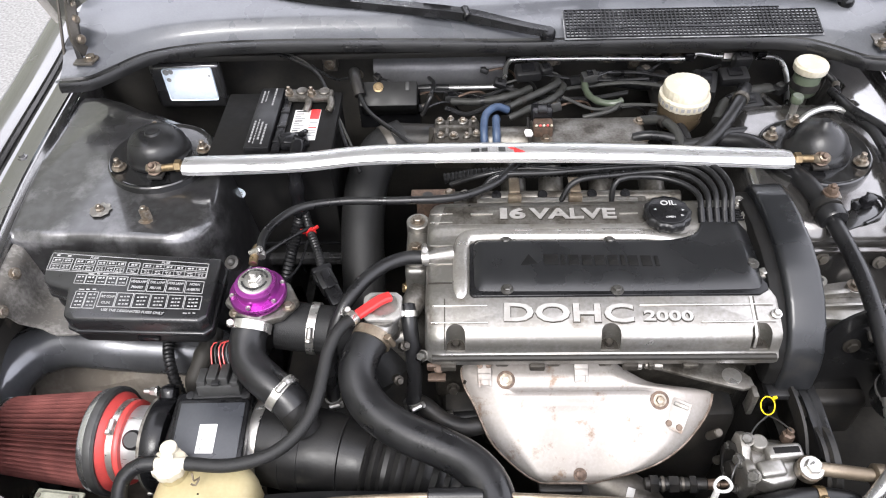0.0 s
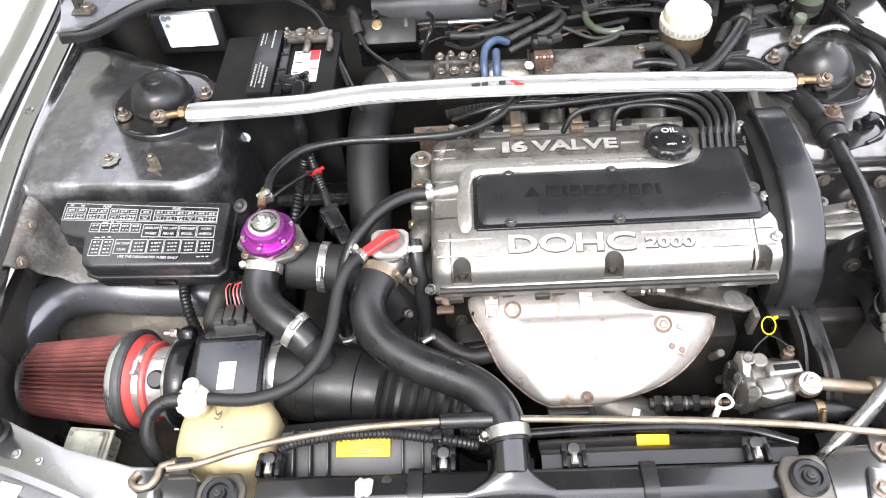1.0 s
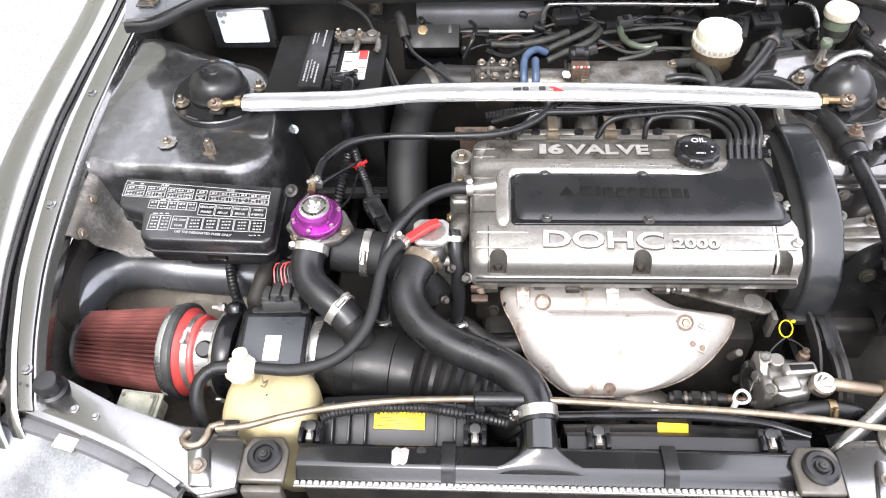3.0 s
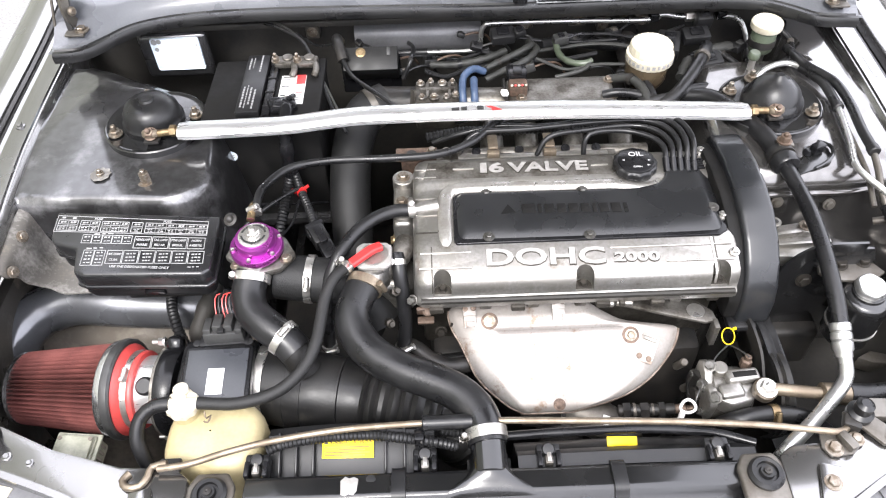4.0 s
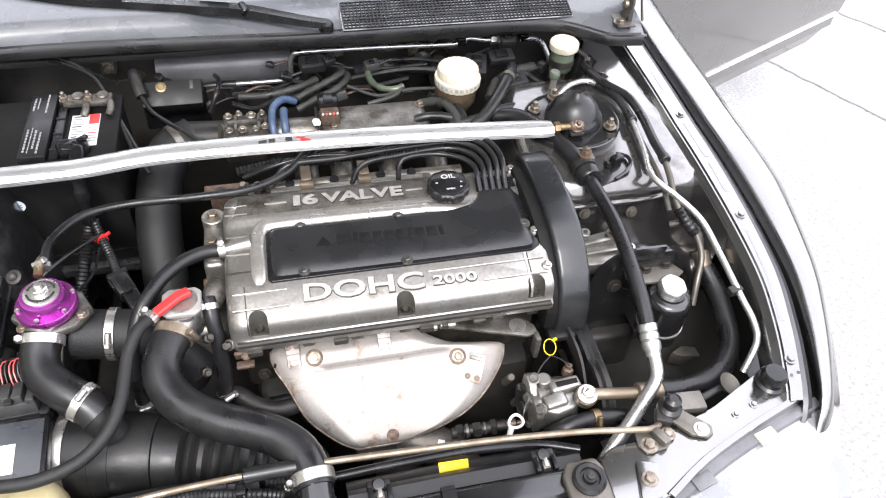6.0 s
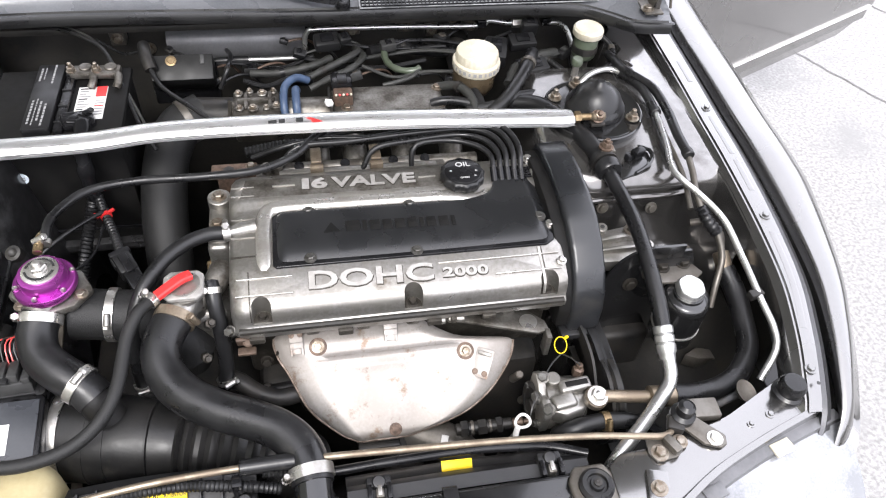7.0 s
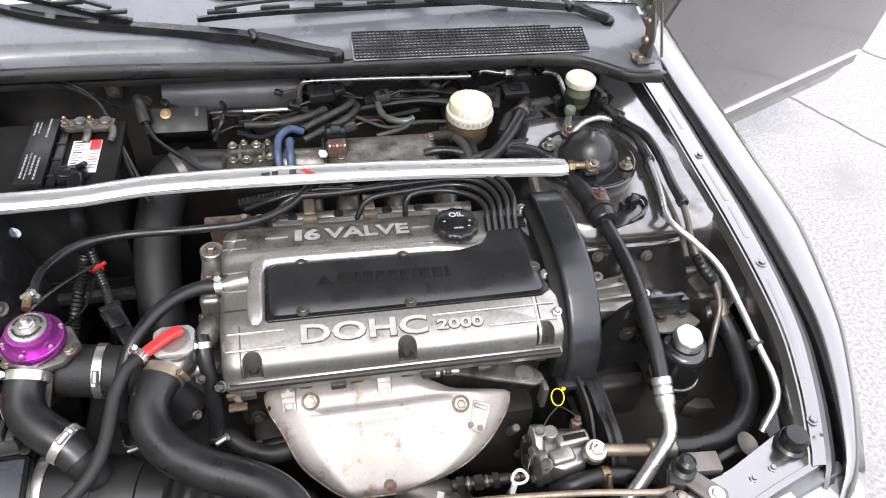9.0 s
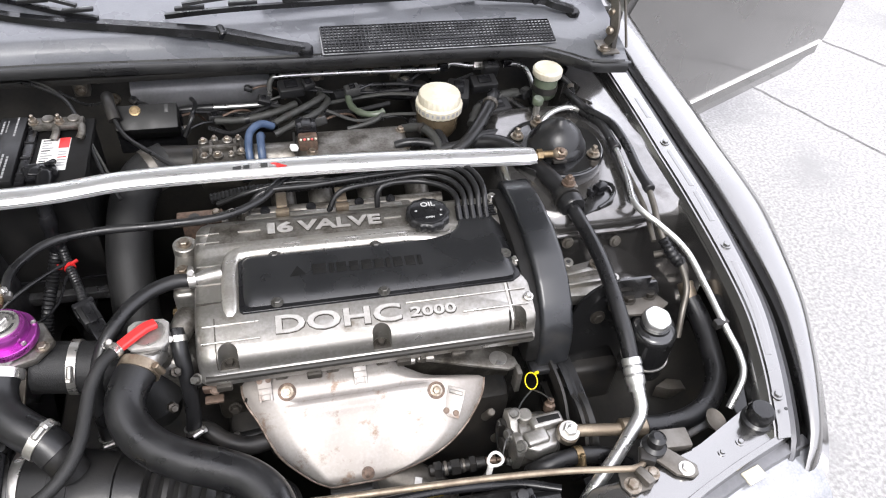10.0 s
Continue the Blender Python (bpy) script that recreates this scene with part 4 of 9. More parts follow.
part("water_pipe", tube([(-0.10, 0.610, 0.700), (-0.085, 0.600, 0.702), (-0.065, 0.585, 0.695), (-0.035, 0.575, 0.690), (-0.005, 0.580, 0.688)], 0.013, 16), M_DARK, engine, "dusty coolant pipe below the head")
for p, r in (((-0.047, 0.618, 0.722), 0.007), ((-0.072, 0.630, 0.735), 0.006), ((-0.028, 0.622, 0.735), 0.006)):
    part("head_bolt", hexbolt(p, (0, -1, 0.3), r, 0.008, 1.3), M_POCKETBOLT, engine)

# valve cover
cover = thing("valve_cover", (0.148, 0.728, 0.775), "cast aluminium valve cover with raised lettering", "engine cover")
PROF = [(0.612, 0.794), (0.605, 0.795), (0.603, 0.798), (0.603, 0.8085), (0.606, 0.811), (0.6095, 0.8145), (0.6105, 0.824), (0.6125, 0.834), (0.617, 0.8415), (0.628, 0.847), (0.664, 0.8595), (0.672, 0.8605),
        (0.700, 0.861), (0.772, 0.8615), (0.780, 0.8625), (0.787, 0.8665), (0.794, 0.868), (0.832, 0.868), (0.846, 0.863), (0.855, 0.85), (0.858, 0.83), (0.858, 0.774)]
bm = bmesh.new()
rings = []
for x, k in ((-0.0835, 0.028), (-0.0825, 0.016), (-0.079, 0.007), (-0.072, 0.002), (-0.062, 0.0), (0.10, 0), (0.25, 0), (0.368, 0), (0.3735, 0.002), (0.3755, 0.006)):
    rings.append([bm.verts.new((x, y + (0.728 - y) / 0.13 * k, z - (k if z > 0.80 else 0))) for y, z in PROF])
for a, b in zip(rings, rings[1:]):
    for i in range(len(PROF) - 1):
        bm.faces.new((a[i], a[i + 1], b[i + 1], b[i]))
    bm.faces.new((a[-1], a[0], b[0], b[-1]))
bm.faces.new(rings[0])
bm.faces.new(rings[-1])
POCKETS = (-0.042, 0.157, 0.347)
cutter = merge(*[prism([(x - 0.0125, 0.58), (x + 0.0125, 0.58)] + [(x + 0.0125 * math.cos(a), 0.6185 + 0.0125 * math.sin(a)) for a in [math.pi * i / 12 for i in range(13)]], 0.8165, 0.89, 0) for x in POCKETS])
shell = part("shell", carve(bm, cutter), M_ALU, cover)
# polished ridge framing the dark plate, fine machined ribs
RIDGE = [(-0.0120, -0.006), (-0.0095, 0.0015), (-0.005, 0.0045), (0.002, 0.0048), (0.007, 0.0030), (0.0105, -0.002), (0.0115, -0.006)]
part("ridge", sweep([(-0.0345, 0.650, 0.8450), (-0.0345, 0.668, 0.8560), (-0.0345, 0.695, 0.8632), (-0.034, 0.745, 0.8635), (-0.028, 0.772, 0.8640), (-0.005, 0.7785, 0.8645), (0.10, 0.778, 0.8645), (0.222, 0.776, 0.8645)], RIDGE, 0.006), M_RIDGE, shell, "bright worn ridge round the plate")
part("ridge", sweep([(0.222, 0.776, 0.8645), (0.245, 0.772, 0.8640), (0.268, 0.768, 0.8630), (0.286, 0.774, 0.8620), (0.296, 0.788, 0.8610)], RIDGE, 0.006, lambda s: 1 - 0.35 * s), M_RIDGE, shell)
part("grimy_band", prism([(-0.066, 0.7955), (0.222, 0.7935), (0.230, 0.800), (0.230, 0.834), (-0.058, 0.834)], 0.8660, 0.8685, 0.001), M_ALU_DIRTY, shell, "dirty cast band behind the lettering")


def slope_z(y):
    return 0.847 + (y - 0.628) * 0.3404


def front_rib(x0, x1, y, w=0.0022):
    part("rib", box(((x0 + x1) / 2, y, slope_z(y) + 0.0004), (x1 - x0, w, 0.0028), 0.0007, r=(18.8, 0, 0)), M_RIDGE, shell)
    # darker strip along the rib's front foot, standing in for its shade
    part("rib_shade", box(((x0 + x1) / 2, y - w * 0.8, slope_z(y - w) + 0.0001), (x1 - x0, w * 0.6, 0.0012), 0.0002, r=(18.8, 0, 0)), M_ALU_DIRTY, shell)


front_rib(-0.072, 0.000, 0.6545, 0.0016)
front_rib(-0.074, 0.000, 0.6325, 0.0016)
front_rib(0.196, 0.366, 0.6535, 0.0018)
front_rib(0.272, 0.366, 0.6315, 0.0018)
for x, m, w in ((-0.056, M_GRIME, 0.0016), (0.3395, M_RIDGE, 0.0034), (0.3425, M_GRIME, 0.0018)):
    pts = [(x, 0.664, 0.8596), (x, 0.645, slope_z(0.645)), (x, 0.628, 0.8472), (x, 0.6175, 0.8418), (x, 0.6127, 0.834), (x, 0.6105, 0.822)]
    part("end_rib", sweep(pts, [(-w / 2, -0.001), (w / 2, -0.001), (w / 2, 0.0009), (-w / 2, 0.0009)], 0.004), m, shell)
for y in (0.69, 0.725, 0.76, 0.80, 0.818):
    part("rib", box((-0.062, y, 0.8612 if y < 0.78 else 0.868), (0.032, 0.0018, 0.0026), 0.0005), M_RIDGE if y > 0.7 else M_GRIME, shell)
part("front_bead", sweep([(-0.073, 0.6055, 0.8105), (0.10, 0.6055, 0.8105), (0.369, 0.6055, 0.8105)], [(-0.0045, -0.0025), (0.0045, -0.0025), (0.0045, 0.0020), (0.002, 0.0036), (-0.002, 0.0024), (-0.0045, 0.0006)], 0.05), M_DUSTY, shell, "oily seam along the cover's edge")
for x in (-0.052, 0.064, 0.185, 0.212, 0.262):
    part("edge_lug", box((x, 0.6035, 0.795), (0.020 if x != 0.212 else 0.008, 0.012, 0.010), 0.002), M_GRIME, shell)
for x, d in ((0.178, 1), (0.205, 1)):
    part("hose_stub", rod((x, 0.608, 0.789), (x + 0.024, 0.606, 0.789), 0.0055), M_ALU, shell)
# lettering
SL = 18.8


def FRONT(x, y, up=0.0012):
    return Matrix.Translation((x, y, slope_z(y) + up)) @ rot(SL, 0, -1.2)


def TOP(x, y, z):
    return Matrix.Translation((x, y, z)) @ rot(0, 0, -0.8)


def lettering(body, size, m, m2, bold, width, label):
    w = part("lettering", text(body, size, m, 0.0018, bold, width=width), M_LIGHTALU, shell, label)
    # darker, larger copy offset below each word: its edge shade drawn in colour
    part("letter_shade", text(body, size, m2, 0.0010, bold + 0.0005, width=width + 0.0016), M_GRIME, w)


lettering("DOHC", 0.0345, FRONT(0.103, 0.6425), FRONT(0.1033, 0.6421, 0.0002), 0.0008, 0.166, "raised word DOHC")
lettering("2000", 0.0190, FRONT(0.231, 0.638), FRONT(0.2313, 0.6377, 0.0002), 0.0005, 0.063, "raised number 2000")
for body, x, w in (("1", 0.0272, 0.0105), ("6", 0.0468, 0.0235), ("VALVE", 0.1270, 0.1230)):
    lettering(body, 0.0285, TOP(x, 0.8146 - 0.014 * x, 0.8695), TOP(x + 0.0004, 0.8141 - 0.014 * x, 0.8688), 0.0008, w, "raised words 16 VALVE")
part("rib", box((-0.004, 0.816, 0.8690), (0.032, 0.0024, 0.0026), 0.0006), M_RIDGE, shell)
part("rib", box((0.206, 0.814, 0.8690), (0.026, 0.0024, 0.0026), 0.0006), M_RIDGE, shell)
# dark centre plate
rows = []
for i in range(73):
    x = -0.020 + 0.390 * i / 72
    y0 = lerp([(-0.020, 0.672), (-0.016, 0.668), (0.350, 0.668), (0.361, 0.676), (0.370, 0.716)], x)[0]
    y1 = lerp([(-0.020, 0.760), (-0.012, 0.766), (0.240, 0.764), (0.283, 0.772), (0.298, 0.785), (0.312, 0.818), (0.360, 0.818), (0.370, 0.795)], x)[0]
    row = []
    for j in range(33):
        y = y0 + (y1 - y0) * (j / 32) ** 1.25
        h = 1.0
        for d, r in ((y - y0, 0.036), (x + 0.020, 0.016), (0.370 - x, 0.030), (y1 - y, 0.009)):
            h *= 1 - (1 - min(1.0, d / r)) ** 2
        row.append((x, y, 0.8600 + 0.0115 * h))
    rows.append(row)
plate = part("centre_plate", sheet(rows), M_TIMING, cover, "satin black plastic centre plate", 60)
part("plate_rim", prism([(-0.019, 0.665), (0.352, 0.665), (0.365, 0.673), (0.371, 0.715), (0.373, 0.797), (0.364, 0.822), (0.309, 0.822), (0.294, 0.787), (0.281, 0.7745), (0.24, 0.767),
                          (-0.012, 0.7695), (-0.0225, 0.760), (-0.0235, 0.670)], 0.856, 0.8632, 0.0012), M_PLASTIC, plate)
# bars and mark are blacker than the plate, to draw the relief's shade
wid = [0.020, 0.007, 0.015, 0.014, 0.015, 0.014, 0.007, 0.014, 0.015, 0.007]
x = 0.077
for w in wid:
    bm = box((x + w / 2, 0.7215 - (x - 0.077) * 0.03, 0.8719), (w - 0.001, 0.0185, 0.0018), 0.0007)
    merge(bm, box((x + w / 2, 0.7215 - (x - 0.077) * 0.03, 0.8726), (max(0.003, w - 0.008), 0.0045, 0.0014), 0.0004))
    part("raised_bar", bm, M_DEADBLACK, plate)
    x += w + 0.0029
part("raised_mark", prism([(0.046, 0.713), (0.069, 0.713), (0.0575, 0.732)], 0.8700, 0.8728, 0.0008), M_DEADBLACK, plate, "plain raised triangular mark")
for p in ((0.028, 0.761, 0.8680), (0.171, 0.759, 0.8685), (0.026, 0.674, 0.8660), (0.169, 0.672, 0.8650)):
    part("bolt", hexbolt(p, (0, 0, 1), 0.0056, 0.0055, 1.5), M_GREYBOLT, cover)
part("bolt", hexbolt((0.352, 0.713, 0.8690), (0, 0, 1), 0.0052, 0.004, 1.9), M_GREYBOLT, cover)
for i in range(5):
    part("wire_slot", box((0.338, 0.796 + 0.005 * i, 0.8712), (0.052, 0.0025, 0.003), 0.0006), M_PLASTIC, plate)
# bolt pockets in the front edge
for x in POCKETS:
    pk = part("pocket_floor", prism([(x - 0.0120, 0.6125), (x + 0.0120, 0.6125)] + [(x + 0.0120 * math.cos(a), 0.6185 + 0.0120 * math.sin(a)) for a in [math.pi * i / 8 for i in range(9)]], 0.8160, 0.8172, 0.0002), M_GRIME, shell, "oily recess round a bolt")
    part("bolt", hexbolt((x, 0.6205, 0.8172), (0, -0.1, 1), 0.0058, 0.007, 1.3), M_POCKETBOLT, pk)
for p, d in (((0.367, 0.806, 0.868), (0, 0, 1)), ((0.368, 0.64, 0.853), (0, -0.3, 1))):
    part("bolt", hexbolt(p, d, 0.0048, 0.006, 1.4), M_STEEL, cover)
part("breather_nipple", lathe([(0.0125, 0), (0.011, 0.02), (0.0078, 0.034), (0.0072, 0.05)], (-0.045, 0.747, 0.858), (-1, -0.16, 0.0), 20), M_ALU, cover)

# oil filler cap
cap = thing("oil_filler_cap", (0.257, 0.802, 0.868), "black oil filler cap with white lettering", "oil cap")
part("cap", lathe([(0.027, 0), (0.030, 0.003), (0.0325, 0.006), (0.0325, 0.015), (0.030, 0.018), (0.0285, 0.0185)], (0.257, 0.802, 0.867), (0, 0, 1), 72, (12, 0.035)), M_PLASTIC_MATT, cap)
part("cap_disc", lathe([(0.0275, 0.018), (0.0275, 0.0195), (0.0265, 0.0202), (0.005, 0.0202), (0.0045, 0.0215), (0, 0.0215)], (0.257, 0.802, 0.867), (0, 0, 1), 40), M_PLASTIC, cap)
part("lettering", text("OIL", 0.0130, Matrix.Translation((0.2585, 0.8145, 0.8875)), 0.0002, 0.0003, 1.1), M_INK, cap, "white word OIL")
part("lettering", text("OPEN", 0.0048, Matrix.Translation((0.257, 0.786, 0.8875)), 0.0002, 0.0001, 1.1), M_INK, cap, "white word OPEN")
for x, y, s in ((0.238, 0.802, -1), (0.277, 0.800, 1), (0.274, 0.789, 1)):
    part("arrow_mark", prism([(x - 0.002 * s, y - 0.002), (x + 0.002 * s, y), (x - 0.002 * s, y + 0.002)], 0.8871, 0.8876, 0), M_INK, cap)

# cam sensor housing at the cover's end
sens = thing("cam_sensor_housing", (-0.10, 0.79, 0.74), "bolted cast aluminium housing at the cylinder head's end", "engine part")
part("housing", box((-0.099, 0.785, 0.80), (0.030, 0.098, 0.07), 0.008, 3), M_ALU, sens)
part("boss", rod((-0.098, 0.828, 0.80), (-0.098, 0.828, 0.846), 0.017), M_ALU, sens)
part("flange", box((-0.099, 0.760, 0.838), (0.026, 0.030, 0.010), 0.003), M_ALU, sens)
for p in ((-0.098, 0.828, 0.846), (-0.100, 0.776, 0.842)):
    part("bolt", hexbolt(p, (0, 0, 1), 0.0075, 0.007), M_BOLT, sens)
part("bolt", hexbolt((-0.1145, 0.745, 0.79), (-1, 0, 0), 0.007, 0.006), M_BRASS, sens)
part("bolt", hexbolt((-0.1145, 0.80, 0.80), (-1, 0, 0), 0.007, 0.006), M_BRASS, sens)

# brackets and rail behind the cover
rail = thing("fuel_rail", (0.10, 0.89, 0.80), "dull metal rail with clips behind the valve cover", "engine part")
part("rail_tube", rod((-0.05, 0.888, 0.835), (0.30, 0.885, 0.835), 0.012), M_ALU_DIRTY, rail)
part("rail_plate", box((0.10, 0.868, 0.838), (0.29, 0.018, 0.020), 0.003), M_ALU_DIRTY, rail)
part("rail_lip", box((0.11, 0.862, 0.852), (0.24, 0.010, 0.005), 0.002), M_ALU, rail)
for x in (0.046, 0.136):
    bk = part("rail_clip", box((x, 0.880, 0.868), (0.016, 0.040, 0.004), 0.0015, r=(-8, 0, 0)), M_ROD, rail, "bent tan steel clip")
    part("clip_foot", box((x, 0.858, 0.861), (0.020, 0.010, 0.012), 0.0015), M_ROD, bk)
for x in (0.02, 0.09, 0.165, 0.215):
    part("injector", rod((x, 0.905, 0.80), (x, 0.880, 0.850), 0.0075), M_PLASTIC, rail, "black injector plug")
lift = thing("lifting_eye", (-0.075, 0.885, 0.80), "rusty brown steel lifting bracket", "bracket")
part("eye_plate", box((-0.077, 0.886, 0.842), (0.068, 0.030, 0.006), 0.002), M_RUST, lift)
part("eye_leg", box((-0.077, 0.874, 0.815), (0.05, 0.006, 0.05), 0.002), M_RUST, lift)
part("eye_hole", lathe([(0.008, 0), (0.008, 0.0006), (0, 0.0006)], (-0.085, 0.886, 0.8452)), M_BLACKINK, lift)
part("bolt", hexbolt((-0.052, 0.888, 0.845), (0, 0, 1), 0.006, 0.008), M_BOLT, lift)
for x in (-0.028, -0.012):
    part("stud", rod((x, 0.872, 0.80), (x, 0.872, 0.862), 0.008), M_ALU_DIRTY, lift)

# timing belt cover
tim = thing("timing_cover", (0.40, 0.72, 0.74), "satin black plastic timing belt cover", "engine cover")
outl = [(0.866, 0.735), (0.870, 0.868), (0.862, 0.882), (0.83, 0.891), (0.78, 0.895), (0.735, 0.892), (0.692, 0.882), (0.655, 0.864), (0.626, 0.840), (0.607, 0.812), (0.598, 0.782), (0.596, 0.742), (0.61, 0.735)]
part("cover_body", side_prism(outl, 0.384, 0.4335, 0.011, 5), M_TIMINGC, tim)
inn = [(0.727 + (y - 0.727) * 0.955, 0.80 + (z - 0.80) * 0.86) for y, z in outl]
part("cover_flange", side_prism(inn, 0.366, 0.386, 0.004), M_DEADBLACK, tim)
part("cover_foot", box((0.407, 0.603, 0.737), (0.066, 0.030, 0.012), 0.004), M_PLASTIC_MATT, tim)
for p in ((0.367, 0.836, 0.868), (0.366, 0.700, 0.862)):
    lg = part("lug", lathe([(0.010, -0.012), (0.010, 0.0), (0.008, 0.002)], p), M_PLASTIC, tim)
    part("bolt", hexbolt(Vector(p) + Vector((0, 0, 0.002)), (0, 0, 1), 0.006, 0.006, 1.4), M_STEEL, lg)

# exhaust heat shield
sh = thing("heat_shield", (0.13, 0.55, 0.66), "pale stained steel heat shield over the exhaust manifold", "heat shield")
ROWS_S = [(0.7625, -0.024, 0.172), (0.757, -0.035, 0.184), (0.750, -0.035, 0.204), (0.7435, -0.032, 0.232), (0.738, -0.028, 0.300), (0.730, -0.020, 0.305), (0.720, -0.012, 0.298), (0.709, -0.004, 0.284),
          (0.698, 0.006, 0.266), (0.688, 0.022, 0.243), (0.680, 0.038, 0.215), (0.674, 0.052, 0.178), (0.669, 0.070, 0.143)]
N = Vector((0, -0.57, 0.82))
rows = []
for j in range(37):
    f = j / 36 * (len(ROWS_S) - 1)
    a = min(int(f), len(ROWS_S) - 2)
    k = f - a
    p0, p1, p2, p3 = ROWS_S[max(a - 1, 0)], ROWS_S[a], ROWS_S[a + 1], ROWS_S[min(a + 2, len(ROWS_S) - 1)]
    z, xl, xr = [0.5 * (2 * q1 + (q2 - q0) * k + (2 * q0 - 5 * q1 + 4 * q2 - q3) * k * k + (3 * q1 - q0 - 3 * q2 + q3) * k ** 3) for q0, q1, q2, q3 in zip(p0, p1, p2, p3)]
    y = 0.614 + (z - 0.747) * 1.44
    row = []
    for i in range(41):
        u = i / 40
        x = xl + (xr - xl) * u
        edge = min(u, 1 - u)
        bulge = 0.016 * min(1, edge / 0.12) ** 0.55 * (1 if j > 6 else 0.35 + 0.65 * j / 6) * min(1, (36 - j) / 4 + 0.1) ** 0.5 - 0.012
        for c in (0.738, 0.7285):
            bulge += 0.0050 * math.exp(-((z - c) / 0.0017) ** 2) * (1 if 0.035 < x < 0.215 else max(0, 1 - 60 * max(0.035 - x, x - 0.215)))
        bulge += 0.002 * noise.noise((x * 22, y * 22, 1))
        row.append(Vector((x, y, z)) + N * bulge)
    rows.append(row)
shell = part("shield_sheet", sheet(rows, 0.0022), M_SHIELD, sh, sharp=60)

M_HEM = mat("browned_steel_edge", (0.17, 0.135, 0.11), 0.55, 0.4, (0.09, 0.066, 0.05), 90, 300, 0.8, 0.15)
for name, line in (("hem", [r[0] for r in rows[3:]] + list(rows[-1][::4]) + [r[-1] for r in rows[::-1][:-12]]),):
    part(name, tube([p + N * 0.0005 for p in line[::2]], 0.0019, 8, 0.01), M_HEM, shell, "rolled edge browned by heat")


def on_shield(x, z, up=0.006):
    return Vector((x, 0.614 + (z - 0.747) * 1.44, z)) + N * up


for x, z in ((0.025, 0.747), (0.231, 0.731)):
    part("washer", lathe([(0.0125, -0.002), (0.0125, 0.001), (0.009, 0.0016)], on_shield(x, z, 0.005), N), M_RUST, sh)
    part("bolt", hexbolt(on_shield(x, z, 0.0062), N, 0.0058, 0.005), M_BOLT, sh)
part("bolt", hexbolt(on_shield(0.121, 0.676, 0.004), N, 0.0065, 0.004, 1.4), M_RUST, sh)
for x, z, ang in ((-0.004, 0.753, 2), (0.127, 0.756, -1)):
    mm = Matrix.Translation(on_shield(x, z, 0.007)) @ rot(35, 0, ang)
    tb = part("tab", prism([(-0.0095, -0.018), (0.0095, -0.018), (0.0095, 0.016), (-0.0095, 0.016)], -0.002, 0.0015, 0.001, mm), M_SHIELD, sh)
    part("tab_loop", box(mm @ Vector((0, -0.006, 0.0025)), (0.0185, 0.009, 0.003), 0.001, r=(35, 0, ang)), M_SHIELD, tb)
    for dx in (-0.0075, 0.0075):
        part("tab_leg", box(mm @ Vector((dx, -0.015, 0.0020)), (0.0035, 0.010, 0.003), 0.0008, r=(35, 0, ang)), M_SHIELD, tb)
    for dx in (-0.007, 0.007):
        part("rivet", lathe([(0.0042, 0), (0.0038, 0.0014), (0, 0.0018)], mm @ Vector((dx * 0.85, 0.009, 0.0015)), N), M_RUSTBOLT, tb)
mm = Matrix.Translation(on_shield(0.254, 0.720, 0.0065)) @ rot(35, 0, -28)
tb = part("tab", prism([(-0.013, -0.022), (0.013, -0.022), (0.013, 0.020), (-0.013, 0.020)], -0.002, 0.0018, 0.001, mm), M_SHIELD, sh)
part("tab_loop", box(mm @ Vector((0, 0.013, 0.0028)), (0.020, 0.006, 0.003), 0.001, r=(35, 0, -28)), M_ALU_DIRTY, tb)
for dx in (-0.007, 0.007):
    part("rivet", lathe([(0.0045, 0), (0.0040, 0.0012), (0, 0.0016)], mm @ Vector((dx, -0.015, 0.0018)), N), M_RUSTBOLT, tb)
# exhaust parts below the shield
ex = thing("exhaust_manifold", (0.15, 0.52, 0.45), "dark rusty exhaust manifold and downpipe", "exhaust")
part("manifold", box((0.13, 0.605, 0.655), (0.28, 0.05, 0.08), 0.02), M_DARK, ex)
part("downpipe", tube([(0.12, 0.56, 0.64), (0.13, 0.50, 0.58), (0.14, 0.47, 0.48), (0.14, 0.48, 0.36)], 0.035), M_DARK, ex)
part("outlet_elbow", tube([(0.125, 0.545, 0.622), (0.160, 0.526, 0.626), (0.195, 0.508, 0.622), (0.222, 0.490, 0.600), (0.228, 0.480, 0.54)], 0.030, 22), M_BRACKET, ex, "dusty brown elbow")
part("paint_mark", box((0.190, 0.497, 0.6515), (0.010, 0.014, 0.002), 0.0005, r=(25, 0, -20)), M_LABEL, ex)
part("elbow_flange", box((0.098, 0.520, 0.640), (0.060, 0.040, 0.018), 0.004), M_DARK, ex)
part("pipe_stub", rod((0.205, 0.500, 0.672), (0.285, 0.495, 0.680), 0.0085), M_DARK, ex)
for x, r, w, m in ((0.212, 0.0125, 0.010, M_DARK), (0.226, 0.0105, 0.004, M_BRACKET), (0.236, 0.0115, 0.012, M_DARK), (0.252, 0.0095, 0.003, M_BRACKET), (0.262, 0.0120, 0.008, M_DARK)):
    part("fitting", lathe([(r, 0), (r, w), (r * 0.85, w + 0.001)], (x, 0.4995 - 0.06 * (x - 0.212), 0.6728 + 0.1 * (x - 0.212)), (1, -0.05, 0.09), 6 if w > 0.005 else 20), m, ex)
part("sensor_tip", lathe([(0.007, 0), (0.007, 0.016), (0.004, 0.018), (0.004, 0.030), (0, 0.031)], (0.283, 0.495, 0.680), (1, -0.05, 0.1), 12), M_RUSTBOLT, ex)
